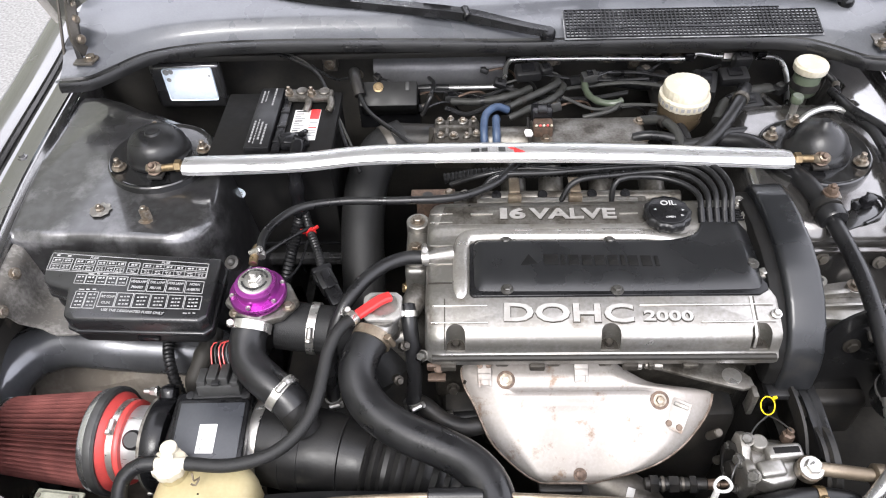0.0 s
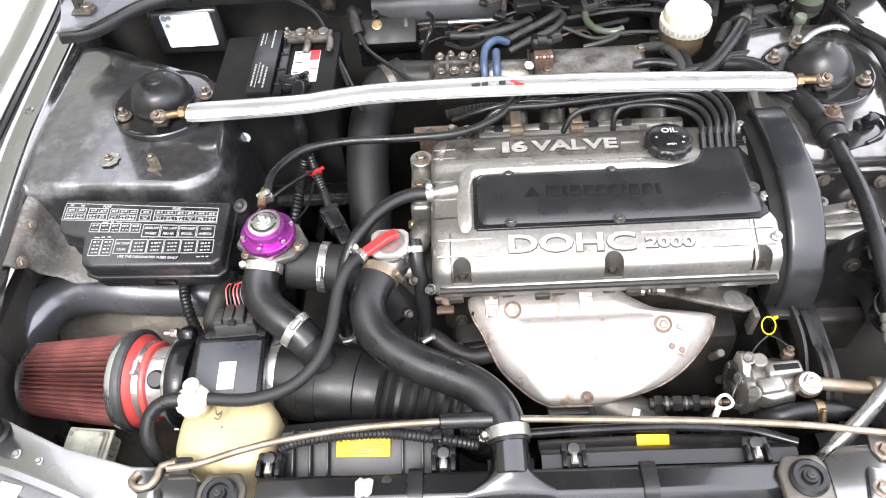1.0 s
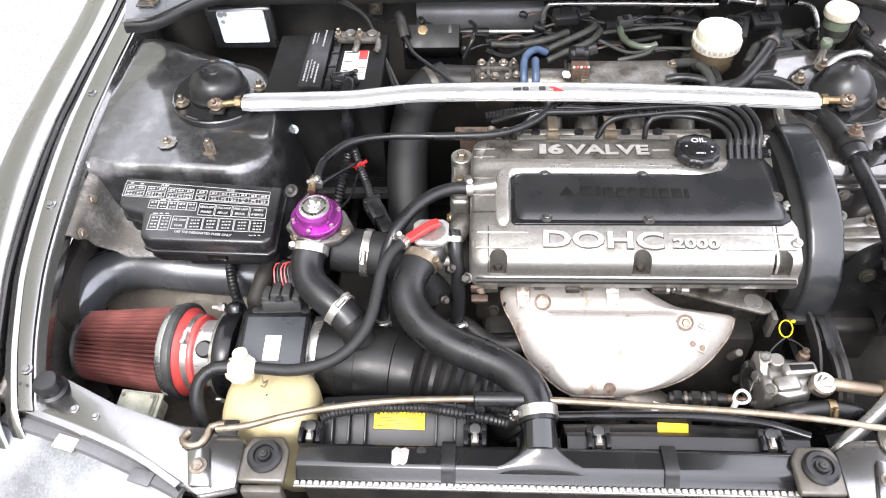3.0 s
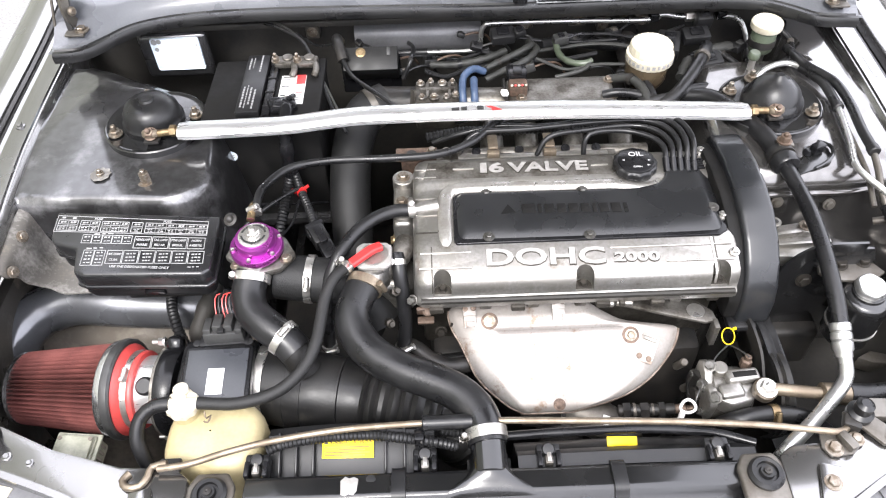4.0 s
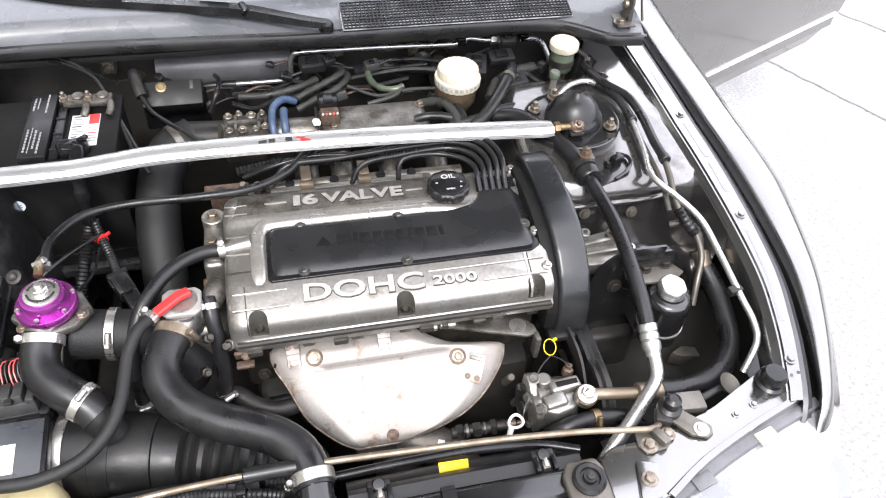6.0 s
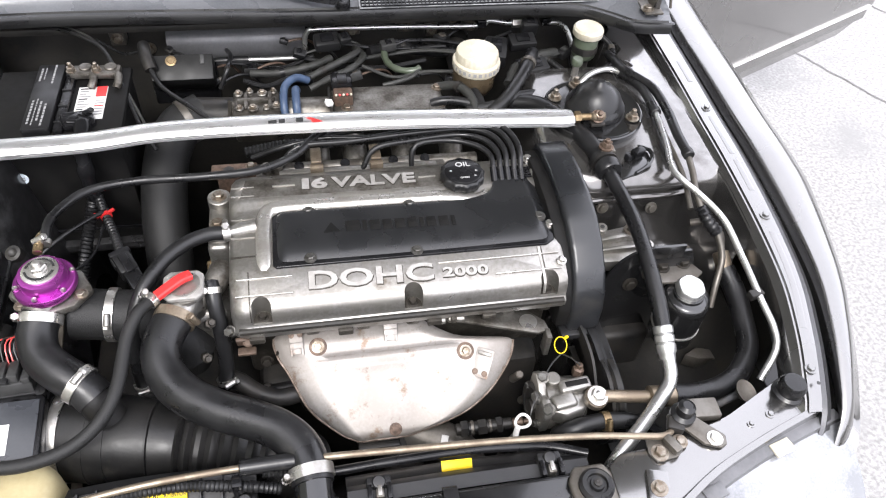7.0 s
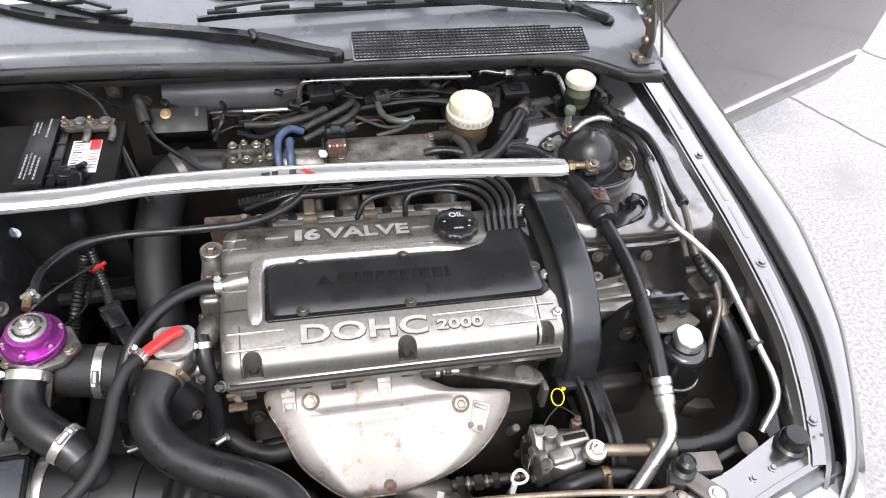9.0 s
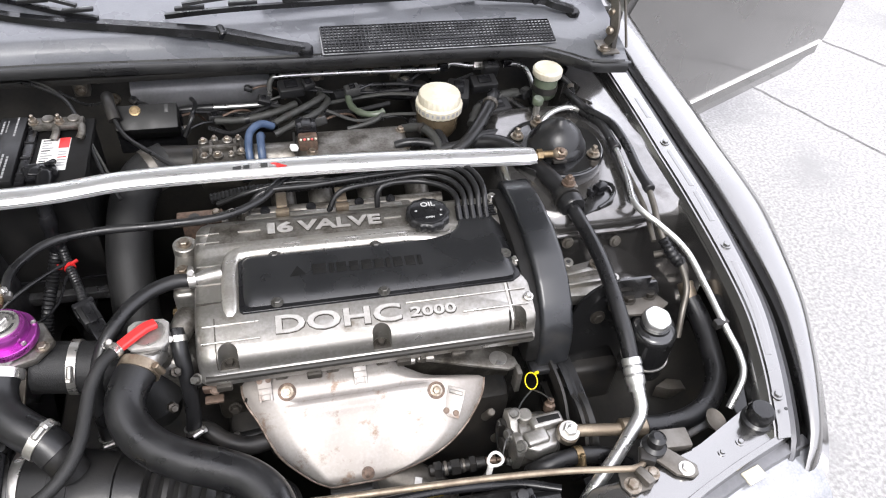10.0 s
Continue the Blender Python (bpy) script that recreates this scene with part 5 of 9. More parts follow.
for x, y, z in ((0.30, 0.560, 0.690), (0.312, 0.540, 0.660)):
    part("stud", rod((x, y, z), (x + 0.004, y - 0.012, z + 0.030), 0.006), M_BRACKET, ex)
# lifting bracket over the shield
lb = thing("engine_bracket", (0.27, 0.60, 0.74), "bare grey steel bracket over the heat shield", "bracket")
part("bracket_plate", prism([(0.183, 0.642), (0.20, 0.648), (0.325, 0.632), (0.350, 0.606), (0.352, 0.590), (0.335, 0.586), (0.30, 0.597), (0.190, 0.634)], 0.757, 0.763, 0.002), M_ALU_DIRTY, lb)
part("bracket_leg", box((0.349, 0.583, 0.742), (0.008, 0.018, 0.044), 0.002), M_ALU_DIRTY, lb)
part("bracket_hole", lathe([(0.013, 0), (0.013, 0.0015), (0.010, 0.0018), (0.0, 0.0018)], (0.325, 0.607, 0.7625)), M_STEEL, lb)
# dipstick
dip = thing("dipstick", (0.283, 0.464, 0.60), "oil dipstick with a white ring handle", "dipstick")
ring = [(0.283 + 0.0100 * math.cos(a) * (1 - 0.25 * math.sin(a)), 0.464 + 0.0062 * math.sin(a), 0.741 + 0.0062 * math.sin(a)) for a in [2 * math.pi * i / 14 + 0.3 for i in range(15)]]
part("ring_handle", tube(ring, 0.0021, 8, 0.004), M_LABEL, dip)
part("handle_neck", rod((0.276, 0.459, 0.737), (0.272, 0.452, 0.722), 0.0040), M_LABEL, dip)
part("guide_tube", tube([(0.272, 0.452, 0.724), (0.264, 0.46, 0.66), (0.26, 0.49, 0.50)], 0.006), M_DARK, dip)
# ---- strut bar and strut tops ----
bar = thing("strut_bar", (0, 0.90, 0.88), "brushed aluminium strut tower brace across the bay", "strut brace")
BAR = [(-0.452, 0.900, 0.899), (-0.36, 0.900, 0.9005), (-0.275, 0.900, 0.9035), (-0.225, 0.900, 0.909), (-0.178, 0.900, 0.9145), (-0.10, 0.900, 0.9165), (0.0, 0.900, 0.9165), (0.2, 0.900, 0.9115), (0.455, 0.900, 0.8955)]
sec = [(-0.0180, -0.0060), (-0.0180, 0.0015), (-0.0130, 0.0070), (-0.006, 0.0085), (0.006, 0.0085), (0.0130, 0.0070), (0.0180, 0.0015), (0.0180, -0.0060), (0.0130, -0.0090), (-0.0130, -0.0090)]
tb = part("bar_tube", sweep(BAR, sec, 0.012, lambda s: 1.0 - 0.15 * max(0, (s - 0.99) / 0.01) - 0.10 * max(0, (0.006 - s) / 0.006)), M_BAR, bar)
part("bar_groove", sweep([(x, y - 0.0181, z - 0.0022) for x, y, z in BAR[1:]], [(-0.0004, -0.0006), (0.0004, -0.0006), (0.0004, 0.0006), (-0.0004, 0.0006)], 0.02), M_GREYINK, tb)
for x0, w, mtl in ((-0.004, 0.012, M_BLACKINK), (0.011, 0.009, M_BLACKINK), (0.022, 0.012, M_GREYINK), (0.036, 0.010, M_BLACKINK), (0.048, 0.010, M_GREYINK)):
    part("printed_bar", box((x0 + w / 2 - 0.014, 0.8950, 0.9250), (w, 0.0105, 0.0008), 0, r=(-6, 0, 0)), mtl, tb)
part("printed_slash", prism([(0.046, 0.8880), (0.060, 0.8885), (0.044, 0.8985), (0.036, 0.8985)], 0.9245, 0.9256, 0), M_RED, tb, "red printed slash")
for s, xe, ze in ((-1, -0.452, 0.899), (1, 0.455, 0.8955)):
    st = thing("strut_mount", (s * 0.508, 0.955 if s < 0 else 0.942, 0.86), "black rubber-capped strut mount bolted to the tower", "strut mount", "strut mounts")
    cy = 0.955 if s < 0 else 0.942
    cx = s * 0.508
    part("mount_plate", lathe([(0.083, -0.012), (0.083, 0.0012), (0.081, 0.0028), (0.0785, 0.0014), (0.072, 0.001), (0.0, 0.001)], (cx, cy, 0.8757), (0, 0, 1), 56), M_STRUT, st)
    prof = [(0.0500, 0.0), (0.0500, 0.005), (0.0475, 0.008), (0.0468, 0.013), (0.0450, 0.021), (0.0400, 0.0305), (0.0310, 0.0370), (0.0200, 0.0395), (0.0125, 0.0400), (0.0105, 0.0430), (0.0080, 0.0435), (0.0050, 0.0425), (0, 0.0425)]
    if s > 0:
        prof = [(0.0500, 0.0), (0.0500, 0.004), (0.0490, 0.008), (0.0455, 0.012), (0.0435, 0.016), (0.0385, 0.026), (0.0290, 0.036), (0.0190, 0.0425), (0.0110, 0.046), (0.0085, 0.050), (0.006, 0.0525), (0, 0.053)]
    part("dome", lathe(prof, (cx + s * 0.004, cy + 0.004, 0.8775)), M_RUBBER, st, "black rubber dome")
    for a in ((-150, 112, 8) if s < 0 else (-30, 100, 150)):
        q = (cx + 0.066 * math.cos(radians(a)), cy + 0.066 * math.sin(radians(a)), 0.880)
        part("nut", hexbolt(q, (0, 0, 1), 0.0085, 0.008, 1.35, 0.008), M_BOLT, st)
    part("end_stud", rod((xe, 0.9, ze), (s * 0.487, 0.9, 0.8945), 0.0058), M_BRASS, bar, "yellow zinc threaded end")
    part("lock_nut", lathe([(0.0095, 0), (0.0095, 0.009), (0.008, 0.010)], (xe + s * 0.004, 0.9, ze - 0.0002), (s, 0, 0), 6), M_BRASS, bar)
    part("rod_end", lathe([(0.0125, -0.006), (0.0145, -0.003), (0.0145, 0.003), (0.0125, 0.006)], (s * 0.4985, 0.902, 0.893), (0, 0.6, 0.8)), M_ROD, bar)
    part("rod_end_nut", hexbolt((s * 0.4985, 0.899, 0.8945), (0, -0.5, 0.85), 0.0088, 0.010, 1.3, 0.006), M_RUSTBOLT, bar)
    part("bar_foot", box((s * 0.4985, 0.905, 0.884), (0.024, 0.034, 0.006), 0.002), M_DARK, bar)

# bolts standing on the near tower
for p, m, r, h in (((-0.571, 0.838, 0.8655), M_BOLT, 0.0065, 0.006), ((-0.497, 0.823, 0.862), M_BOLT, 0.0085, 0.018)):
    tb = thing("tower_bolt", p, "corroded bolt with washer on the strut tower", "bolt", "tower bolts")
    part("bolt_head", hexbolt(p, (0, 0, 1), r, h, 1.6, 0.005), m, tb)
    if h < 0.01:
        ring = [(0.0155 + 0.003 * noise.noise((math.cos(a) * 2.2, math.sin(a) * 2.2, 4)) + 0.0012 * math.sin(9 * a), a) for a in [2 * math.pi * i / 40 for i in range(40)]]
        part("bare_patch", prism([(p[0] + q * math.cos(a), p[1] + q * math.sin(a)) for q, a in ring], p[2] + 0.0012, p[2] + 0.0018, 0), M_WING, tb, "pale patch of flaked paint")

# ---- battery ----
bat = thing("battery", (-0.335, 1.02, 0.68), "black car battery with a red and white label", "battery")
part("case", box((-0.333, 1.02, 0.775), (0.190, 0.175, 0.205), 0.005), M_DEADBLACK, bat)
part("lid", box((-0.333, 1.022, 0.881), (0.196, 0.178, 0.012), 0.004), M_DEADBLACK, bat)
part("cell_cover", box((-0.352, 1.025, 0.892), (0.040, 0.165, 0.014), 0.003), M_PLASTIC_MATT, bat)
part("handle", box((-0.322, 1.022, 0.890), (0.014, 0.165, 0.010), 0.003), M_PLASTIC, bat)
prn = random.Random(8)
for col, (xx, spans) in enumerate(((-0.364, ((1.062, 1.096), (0.955, 1.008))), (-0.358, ((1.066, 1.092), (0.952, 1.012))), (-0.352, ((0.962, 1.004),)), (-0.345, ((1.055, 1.098), (0.950, 1.000))))):
    for y0, y1 in spans:
        y = y0
        while y < y1:
            w = prn.uniform(0.003, 0.008)
            part("printed_line", box((xx, y + w / 2, 0.8993), (0.0028 if col != 1 else 0.0016, w, 0.0006), 0), M_GREYINK, bat)
            y += w + 0.002
for y in (0.96, 1.0, 1.04, 1.08):
    part("handle_rib", box((-0.322, y, 0.8955), (0.014, 0.003, 0.003), 0.0008), M_PLASTIC_MATT, bat)
lab = part("label", box((-0.2865, 1.015, 0.8874), (0.043, 0.082, 0.0012), 0), M_LABEL, bat, "white and red printed label")
part("label_panel", box((-0.2735, 1.043, 0.8883), (0.015, 0.026, 0.0008), 0), M_RED, lab)
for k in range(12):
    w = 0.017 - 0.004 * (k % 3)
    part("printed_line", box((-0.305 + w / 2, 1.051 - 0.0066 * k, 0.8883), (w, 0.0022, 0.0006), 0), M_GREYINK if k % 4 else M_BLACKINK, lab)
for k in range(6):
    part("printed_line", box((-0.2735, 1.020 - 0.007 * k, 0.8883), (0.013, 0.0022, 0.0006), 0), M_RED if k == 2 else M_GREYINK, lab)
for y, x in ((1.088, -0.262), (1.090, -0.300)):
    tm = part("terminal", rod((x, y, 0.885), (x, y, 0.905), 0.010), M_ALU_DIRTY, bat, "grey lead terminal clamp")
    part("terminal_clamp", box((x - 0.004, y - 0.004, 0.896), (0.038, 0.026, 0.012), 0.004), M_ALU_DIRTY, tm)
    part("bolt", hexbolt((x - 0.020, y - 0.008, 0.902), (0, 0, 1), 0.0065, 0.008, 1.2, 0.006), M_BOLT, tm)
    part("cable_lug", tube([(x + 0.012, y - 0.014, 0.897), (x + 0.014, y - 0.030, 0.896), (x + 0.010, y - 0.040, 0.890)], 0.006, 10), M_ALU_DIRTY, tm)
cover_b = part("terminal_cover", box((-0.296, 0.964, 0.893), (0.046, 0.034, 0.014), 0.006, 2, r=(6, 8, 20)), M_PLASTIC, bat, "creased black plastic terminal cover")
for dx, dy, a in ((-0.012, 0.006, 30), (0.010, -0.004, -25), (0.014, 0.012, 60), (-0.004, -0.012, 5)):
    part("fold", box((-0.296 + dx, 0.964 + dy, 0.900), (0.020, 0.008, 0.008), 0.003, 2, r=(20, 14, a)), M_PLASTIC, cover_b)
part("date_sticker", lathe([(0.0105, 0), (0.0105, 0.0008), (0, 0.0008)], (-0.394, 0.9322, 0.815), (0, -1, 0)), M_STICKER, bat, "round pale blue sticker")
for k, dz in enumerate((0.002, -0.002)):
    part("printed_line", box((-0.394, 0.9312, 0.815 + dz), (0.012, 0.0004, 0.0018), 0), M_GREYINK, bat)
part("tray", box((-0.333, 1.02, 0.664), (0.215, 0.20, 0.018), 0.004), M_BAY, bat)
part("case_rib", box((-0.333, 0.9305, 0.70), (0.18, 0.004, 0.006), 0.001), M_PLASTIC, bat)

# cables at the battery
cb = thing("battery_cable", (-0.28, 0.95, 0.70), "black cables bound with tape in front of the battery", "cable")
part("taped_cable", tube([(-0.288, 0.958, 0.893), (-0.289, 0.925, 0.885), (-0.290, 0.91, 0.855), (-0.292, 0.905, 0.82), (-0.290, 0.90, 0.79)], 0.012, 12, scale=lambda s: 1 + 0.14 * math.sin(s * 23)), M_PLASTIC, cb)
part("conduit", ridged([(-0.290, 0.905, 0.80), (-0.304, 0.875, 0.76), (-0.318, 0.84, 0.72), (-0.33, 0.80, 0.66)], 0.009), M_PLASTIC_MATT, cb)
part("conduit", ridged([(-0.286, 0.905, 0.80), (-0.272, 0.865, 0.790), (-0.256, 0.825, 0.788), (-0.244, 0.788, 0.788)], 0.0065), M_PLASTIC_MATT, cb)
part("cable_tie", lathe([(0.0075, -0.003), (0.0085, -0.003), (0.0085, 0.003), (0.0075, 0.003)], (-0.2715, 0.864, 0.790), (0.4, -0.9, -0.1)), M_RED, cb, "red cable tie")
part("tie_tail", box((-0.263, 0.867, 0.797), (0.010, 0.004, 0.005), 0.001, r=(0, -20, 25)), M_RED, cb)
part("tie_tail", box((-0.283, 0.860, 0.796), (0.008, 0.006, 0.006), 0.001, r=(0, 20, 10)), M_RED, cb)
part("wire", tube([(-0.268, 0.872, 0.795), (-0.29, 0.850, 0.80), (-0.325, 0.815, 0.80), (-0.352, 0.79, 0.79), (-0.37, 0.77, 0.77)], 0.0032, 10), M_RUBBER, cb)
part("wire", tube([(-0.275, 0.85, 0.785), (-0.282, 0.80, 0.78), (-0.30, 0.765, 0.785), (-0.318, 0.745, 0.80)], 0.0022, 8), M_RUBBER, cb)
plug = part("plug", box((-0.234, 0.762, 0.788), (0.026, 0.040, 0.024), 0.004, r=(6, 0, 28)), M_PLASTIC_MATT, cb, "black wiring plug")
part("plug_collar", box((-0.242, 0.778, 0.789), (0.030, 0.010, 0.027), 0.003, r=(6, 0, 28)), M_PLASTIC, plug)
part("plug_nose", box((-0.217, 0.732, 0.785), (0.022, 0.034, 0.020), 0.003, r=(8, 0, 28)), M_PLASTIC, plug)
part("plug_latch", box((-0.229, 0.753, 0.802), (0.012, 0.034, 0.006), 0.002, r=(6, 0, 28)), M_PLASTIC, plug)
part("plug_ear", box((-0.247, 0.765, 0.790), (0.010, 0.020, 0.012), 0.002, r=(6, 0, 28)), M_PLASTIC_MATT, plug)
for k in range(3):
    part("wire", tube([(-0.213 + 0.005 * k, 0.718, 0.782), (-0.206 + 0.005 * k, 0.705, 0.772), (-0.202 + 0.004 * k, 0.69, 0.74)], 0.0020, 8), M_RUBBER, plug)

# ---- fuse box ----
fb = thing("fuse_box", (-0.48, 0.69, 0.78), "black fuse box with a white printed diagram on its lid", "fuse box")
FO = [(-0.616, 0.762), (-0.366, 0.740), (-0.363, 0.637), (-0.373, 0.627), (-0.540, 0.633), (-0.555, 0.640), (-0.565, 0.686), (-0.600, 0.697), (-0.608, 0.707)]
part("lid", prism(FO, 0.836, 0.863, 0.005, seg=3), M_LID, fb)
part("lid_rim", prism([(-0.486 + (x + 0.486) * 1.022, 0.69 + (y - 0.69) * 1.03) for x, y in FO], 0.832, 0.839, 0.002), M_LID, fb)
part("case", prism([(-0.486 + (x + 0.486) * 0.975, 0.692 + (y - 0.69) * 0.95) for x, y in FO], 0.808, 0.834, 0.005), M_PLASTIC_MATT, fb)
part("latch", box((-0.45, 0.634, 0.822), (0.03, 0.008, 0.012), 0.003), M_PLASTIC, fb)
part("mount_foot", box((-0.47, 0.715, 0.775), (0.12, 0.05, 0.075), 0.004), M_DARK, fb)


def fb_pt(u, v):
    """A place on the lid: u across, v from the rear edge to the front."""
    v = v * 0.85 if v < 0.4 else 0.34 + (v - 0.4) * 1.1
    return (-0.610 + 0.2315 * u + 0.008 * v, 0.7545 - 0.0255 * u - (0.109 - 0.016 * u) * v)


def ink_rect(bm, u0, v0, u1, v1, t=0.0009):
    c = [fb_pt(u0, v0), fb_pt(u1, v0), fb_pt(u1, v1), fb_pt(u0, v1)]
    for a, b in zip(c, c[1:] + c[:1]):
        d = Vector((b[0] - a[0], b[1] - a[1], 0))
        merge(bm, box(((a[0] + b[0]) / 2, (a[1] + b[1]) / 2, 0.8633), (d.length + t, t, 0.0006), 0, r=(0, 0, math.degrees(math.atan2(d.y, d.x)))))


def ink_bar(bm, u, v, w, h=0.0022):
    x, y = fb_pt(u, v)
    n = 1 if w < 0.008 else 2 if w < 0.012 else 3
    for i in range(n):
        k = 0.75 + 0.25 * math.sin(u * 91 + v * 57 + i * 2.3)
        merge(bm, box((x + w * ((i + 0.5) / n - 0.5), y, 0.8633), (w / n * 0.86 * k, h * 0.62, 0.0006), 0, r=(0, 0, -5)))


dia = bmesh.new()
rng = random.Random(4)
# upper row of fuse cells
for u0, n, w in ((0.015, 2, 0.063), (0.16, 2, 0.062), (0.30, 3, 0.058), (0.495, 1, 0.07), (0.585, 6, 0.066)):
    ink_rect(dia, u0, 0.11 if n > 1 else 0.11, u0 + n * w, 0.34)
    ink_rect(dia, u0, 0.20, u0 + n * w, 0.24, 0.0005)
    for i in range(n):
        ink_bar(dia, u0 + (i + 0.5) * w, 0.155, 0.0095, 0.0042)
        for k in range(2):
            ink_bar(dia, u0 + (i + 0.5) * w, 0.27 + 0.04 * k, 0.0105 - 0.003 * rng.random(), 0.0018)
        if i:
            ink_rect(dia, u0 + i * w - 0.0005, 0.11, u0 + i * w + 0.0005, 0.34, 0.0005)
ink_rect(dia, 0.0, 0.02, 0.985, 0.37, 0.0006)
for u, v in ((0.04, 0.06), (0.11, 0.06)):
    ink_bar(dia, u, v, 0.006, 0.004)
# middle rows
for i in range(5):
    ink_rect(dia, 0.20 + i * 0.064, 0.42, 0.26 + i * 0.064, 0.56, 0.0007)
    ink_bar(dia, 0.23 + i * 0.064, 0.455, 0.010, 0.004)
    ink_bar(dia, 0.23 + i * 0.064, 0.52, 0.010, 0.002)
ink_bar(dia, 0.33, 0.395, 0.03, 0.0025)
for i in range(2):
    ink_rect(dia, 0.235 + i * 0.07, 0.68, 0.30 + i * 0.07, 0.93, 0.0007)
    for k in range(4):
        ink_bar(dia, 0.268 + i * 0.07, 0.72 + 0.055 * k, 0.0105, 0.0036 if k % 2 == 0 else 0.002)
ink_bar(dia, 0.30, 0.645, 0.026, 0.0025)
for r, (v0, v1) in enumerate(((0.43, 0.635), (0.68, 0.90))):
    for i in range(4 if r == 0 else 6):
        u0 = 0.535 + i * 0.113 if r == 0 else 0.385 + i * 0.101
        ink_rect(dia, u0, v0, u0 + (0.105 if r == 0 else 0.094), v1, 0.0008)
        if r == 1 and i:
            for k in range(3):
                ink_bar(dia, u0 + 0.047, v0 + 0.055 + 0.058 * k, 0.016 - 0.004 * rng.random(), 0.003)
ink_bar(dia, 0.93, 0.965, 0.018, 0.002)
dg = part("printed_diagram", dia, M_INK, fb, "white printed fuse diagram")
for body, u, v, w, h in (("FUSE", 0.27, 0.065, 0.012, 0.0055), ("FUSE", 0.72, 0.065, 0.012, 0.0055), ("HEADLAMP", 0.588, 0.487, 0.021, 0.0058), ("PHARES", 0.588, 0.577, 0.016, 0.0058),
                         ("TAIL LAMP", 0.70, 0.487, 0.021, 0.0058), ("FEU AR.", 0.70, 0.577, 0.016, 0.0058), ("FOG LAMP", 0.813, 0.487, 0.021, 0.0058), ("BROUIL.", 0.813, 0.577, 0.016, 0.0058),
                         ("HORN", 0.926, 0.487, 0.014, 0.0058), ("AVERTIS.", 0.926, 0.577, 0.019, 0.0058), ("A/C COMP", 0.432, 0.745, 0.019, 0.0055), ("CLIM.", 0.432, 0.84, 0.013, 0.0055),
                         ("USE THE DESIGNATED FUSES ONLY", 0.60, 0.965, 0.085, 0.0055)):
    x, y = fb_pt(u, v)
    part("printed_word", text(body, h, Matrix.Translation((x, y, 0.8635)) @ rot(0, 0, -5), 0.0002, 0.0001, width=w), M_INK, dg)

# ---- blow-off valve ----
bov = thing("blow_off_valve", (-0.297, 0.662, 0.80), "purple anodised blow-off valve on a metal flange", "blow-off valve")
part("valve_body", lathe([(0.030, 0), (0.030, 0.03), (0.026, 0.04)], (-0.297, 0.66, 0.822), (0, -0.03, 1)), M_ALU_DIRTY, bov)
part("flange_plate", prism([(-0.345, 0.655), (-0.30, 0.615), (-0.262, 0.628), (-0.243, 0.655), (-0.262, 0.69), (-0.335, 0.69)], 0.838, 0.850, 0.004), M_ALU_DIRTY, bov)
part("flange_ring", lathe([(0.036, 0), (0.0375, 0.002), (0.0375, 0.010), (0.036, 0.012), (0.030, 0.012)], (-0.297, 0.661, 0.855), (0, -0.05, 1), 48), M_PURPLE, bov, "purple bolted ring")
part("cap_ring", lathe([(0.0285, 0), (0.0285, 0.012), (0.0270, 0.0155), (0.0225, 0.0165)], (-0.297, 0.661, 0.866), (0, -0.05, 1), 48), M_PURPLE, bov)
part("top_disc", lathe([(0.0220, -0.003), (0.0220, 0.0015), (0.018, 0.003), (0.0, 0.003)], (-0.297, 0.661, 0.883), (0, -0.05, 1)), M_STEEL, bov, "grey marked disc")
for k in range(10):
    a = math.pi * (0.1 + 0.8 * k / 9)
    for sgn in (1, -1):
        part("printed_line", box((-0.297 + 0.0165 * math.cos(a), 0.661 + sgn * 0.0165 * math.sin(a), 0.8866), (0.0042, 0.0028, 0.0006), 0, r=(0, 0, math.degrees(a) * sgn + 90)), M_BLACKINK, bov)
part("adjuster", hexbolt((-0.297, 0.661, 0.886), (0, -0.05, 1), 0.0102, 0.009, 1.15, 0.004), M_STEEL, bov)
for k in range(6):
    a = radians(60 * k + 20)
    part("cap_screw", lathe([(0.0032, 0), (0.0032, 0.003), (0.0018, 0.0032), (0, 0.002)], (-0.297 + 0.0335 * math.cos(a), 0.661 + 0.0335 * math.sin(a), 0.8665), (0, 0, 1), 12), M_STEEL, bov)
part("vacuum_nipple", tube([(-0.309, 0.70, 0.875), (-0.309, 0.722, 0.878), (-0.309, 0.735, 0.872)], 0.006), M_BRASS, bov)
part("side_fitting", lathe([(0.010, 0), (0.010, 0.012), (0.006, 0.013), (0, 0.008)], (-0.338, 0.712, 0.862), (-0.2, -0.5, 0.9)), M_DARK, bov)
part("outlet", rod((-0.30, 0.650, 0.845), (-0.308, 0.628, 0.835), 0.022), M_ALU_DIRTY, bov)
part("bolt", hexbolt((-0.256, 0.645, 0.850), (0, 0, 1), 0.006, 0.006), M_BOLT, bov)
part("bolt", hexbolt((-0.325, 0.637, 0.848), (0, 0, 1), 0.006, 0.006), M_BOLT, bov)

bov.location += Vector((-0.007, 0.016, 0.0))

pipe = thing("charge_pipe", (-0.22, 0.66, 0.78), "black rubber charge pipe with steel clamps beside the valve", "pipe")
part("pipe", tube([(-0.285, 0.668, 0.805), (-0.245, 0.665, 0.80), (-0.20, 0.66, 0.795), (-0.165, 0.655, 0.775), (-0.14, 0.64, 0.73)], 0.034, 20), M_BRAID, pipe)
clamp((-0.236, 0.664, 0.80), (1, -0.08, -0.1), 0.0345, 0.011, (0, -0.7, 0.6), M_STEEL, pipe)

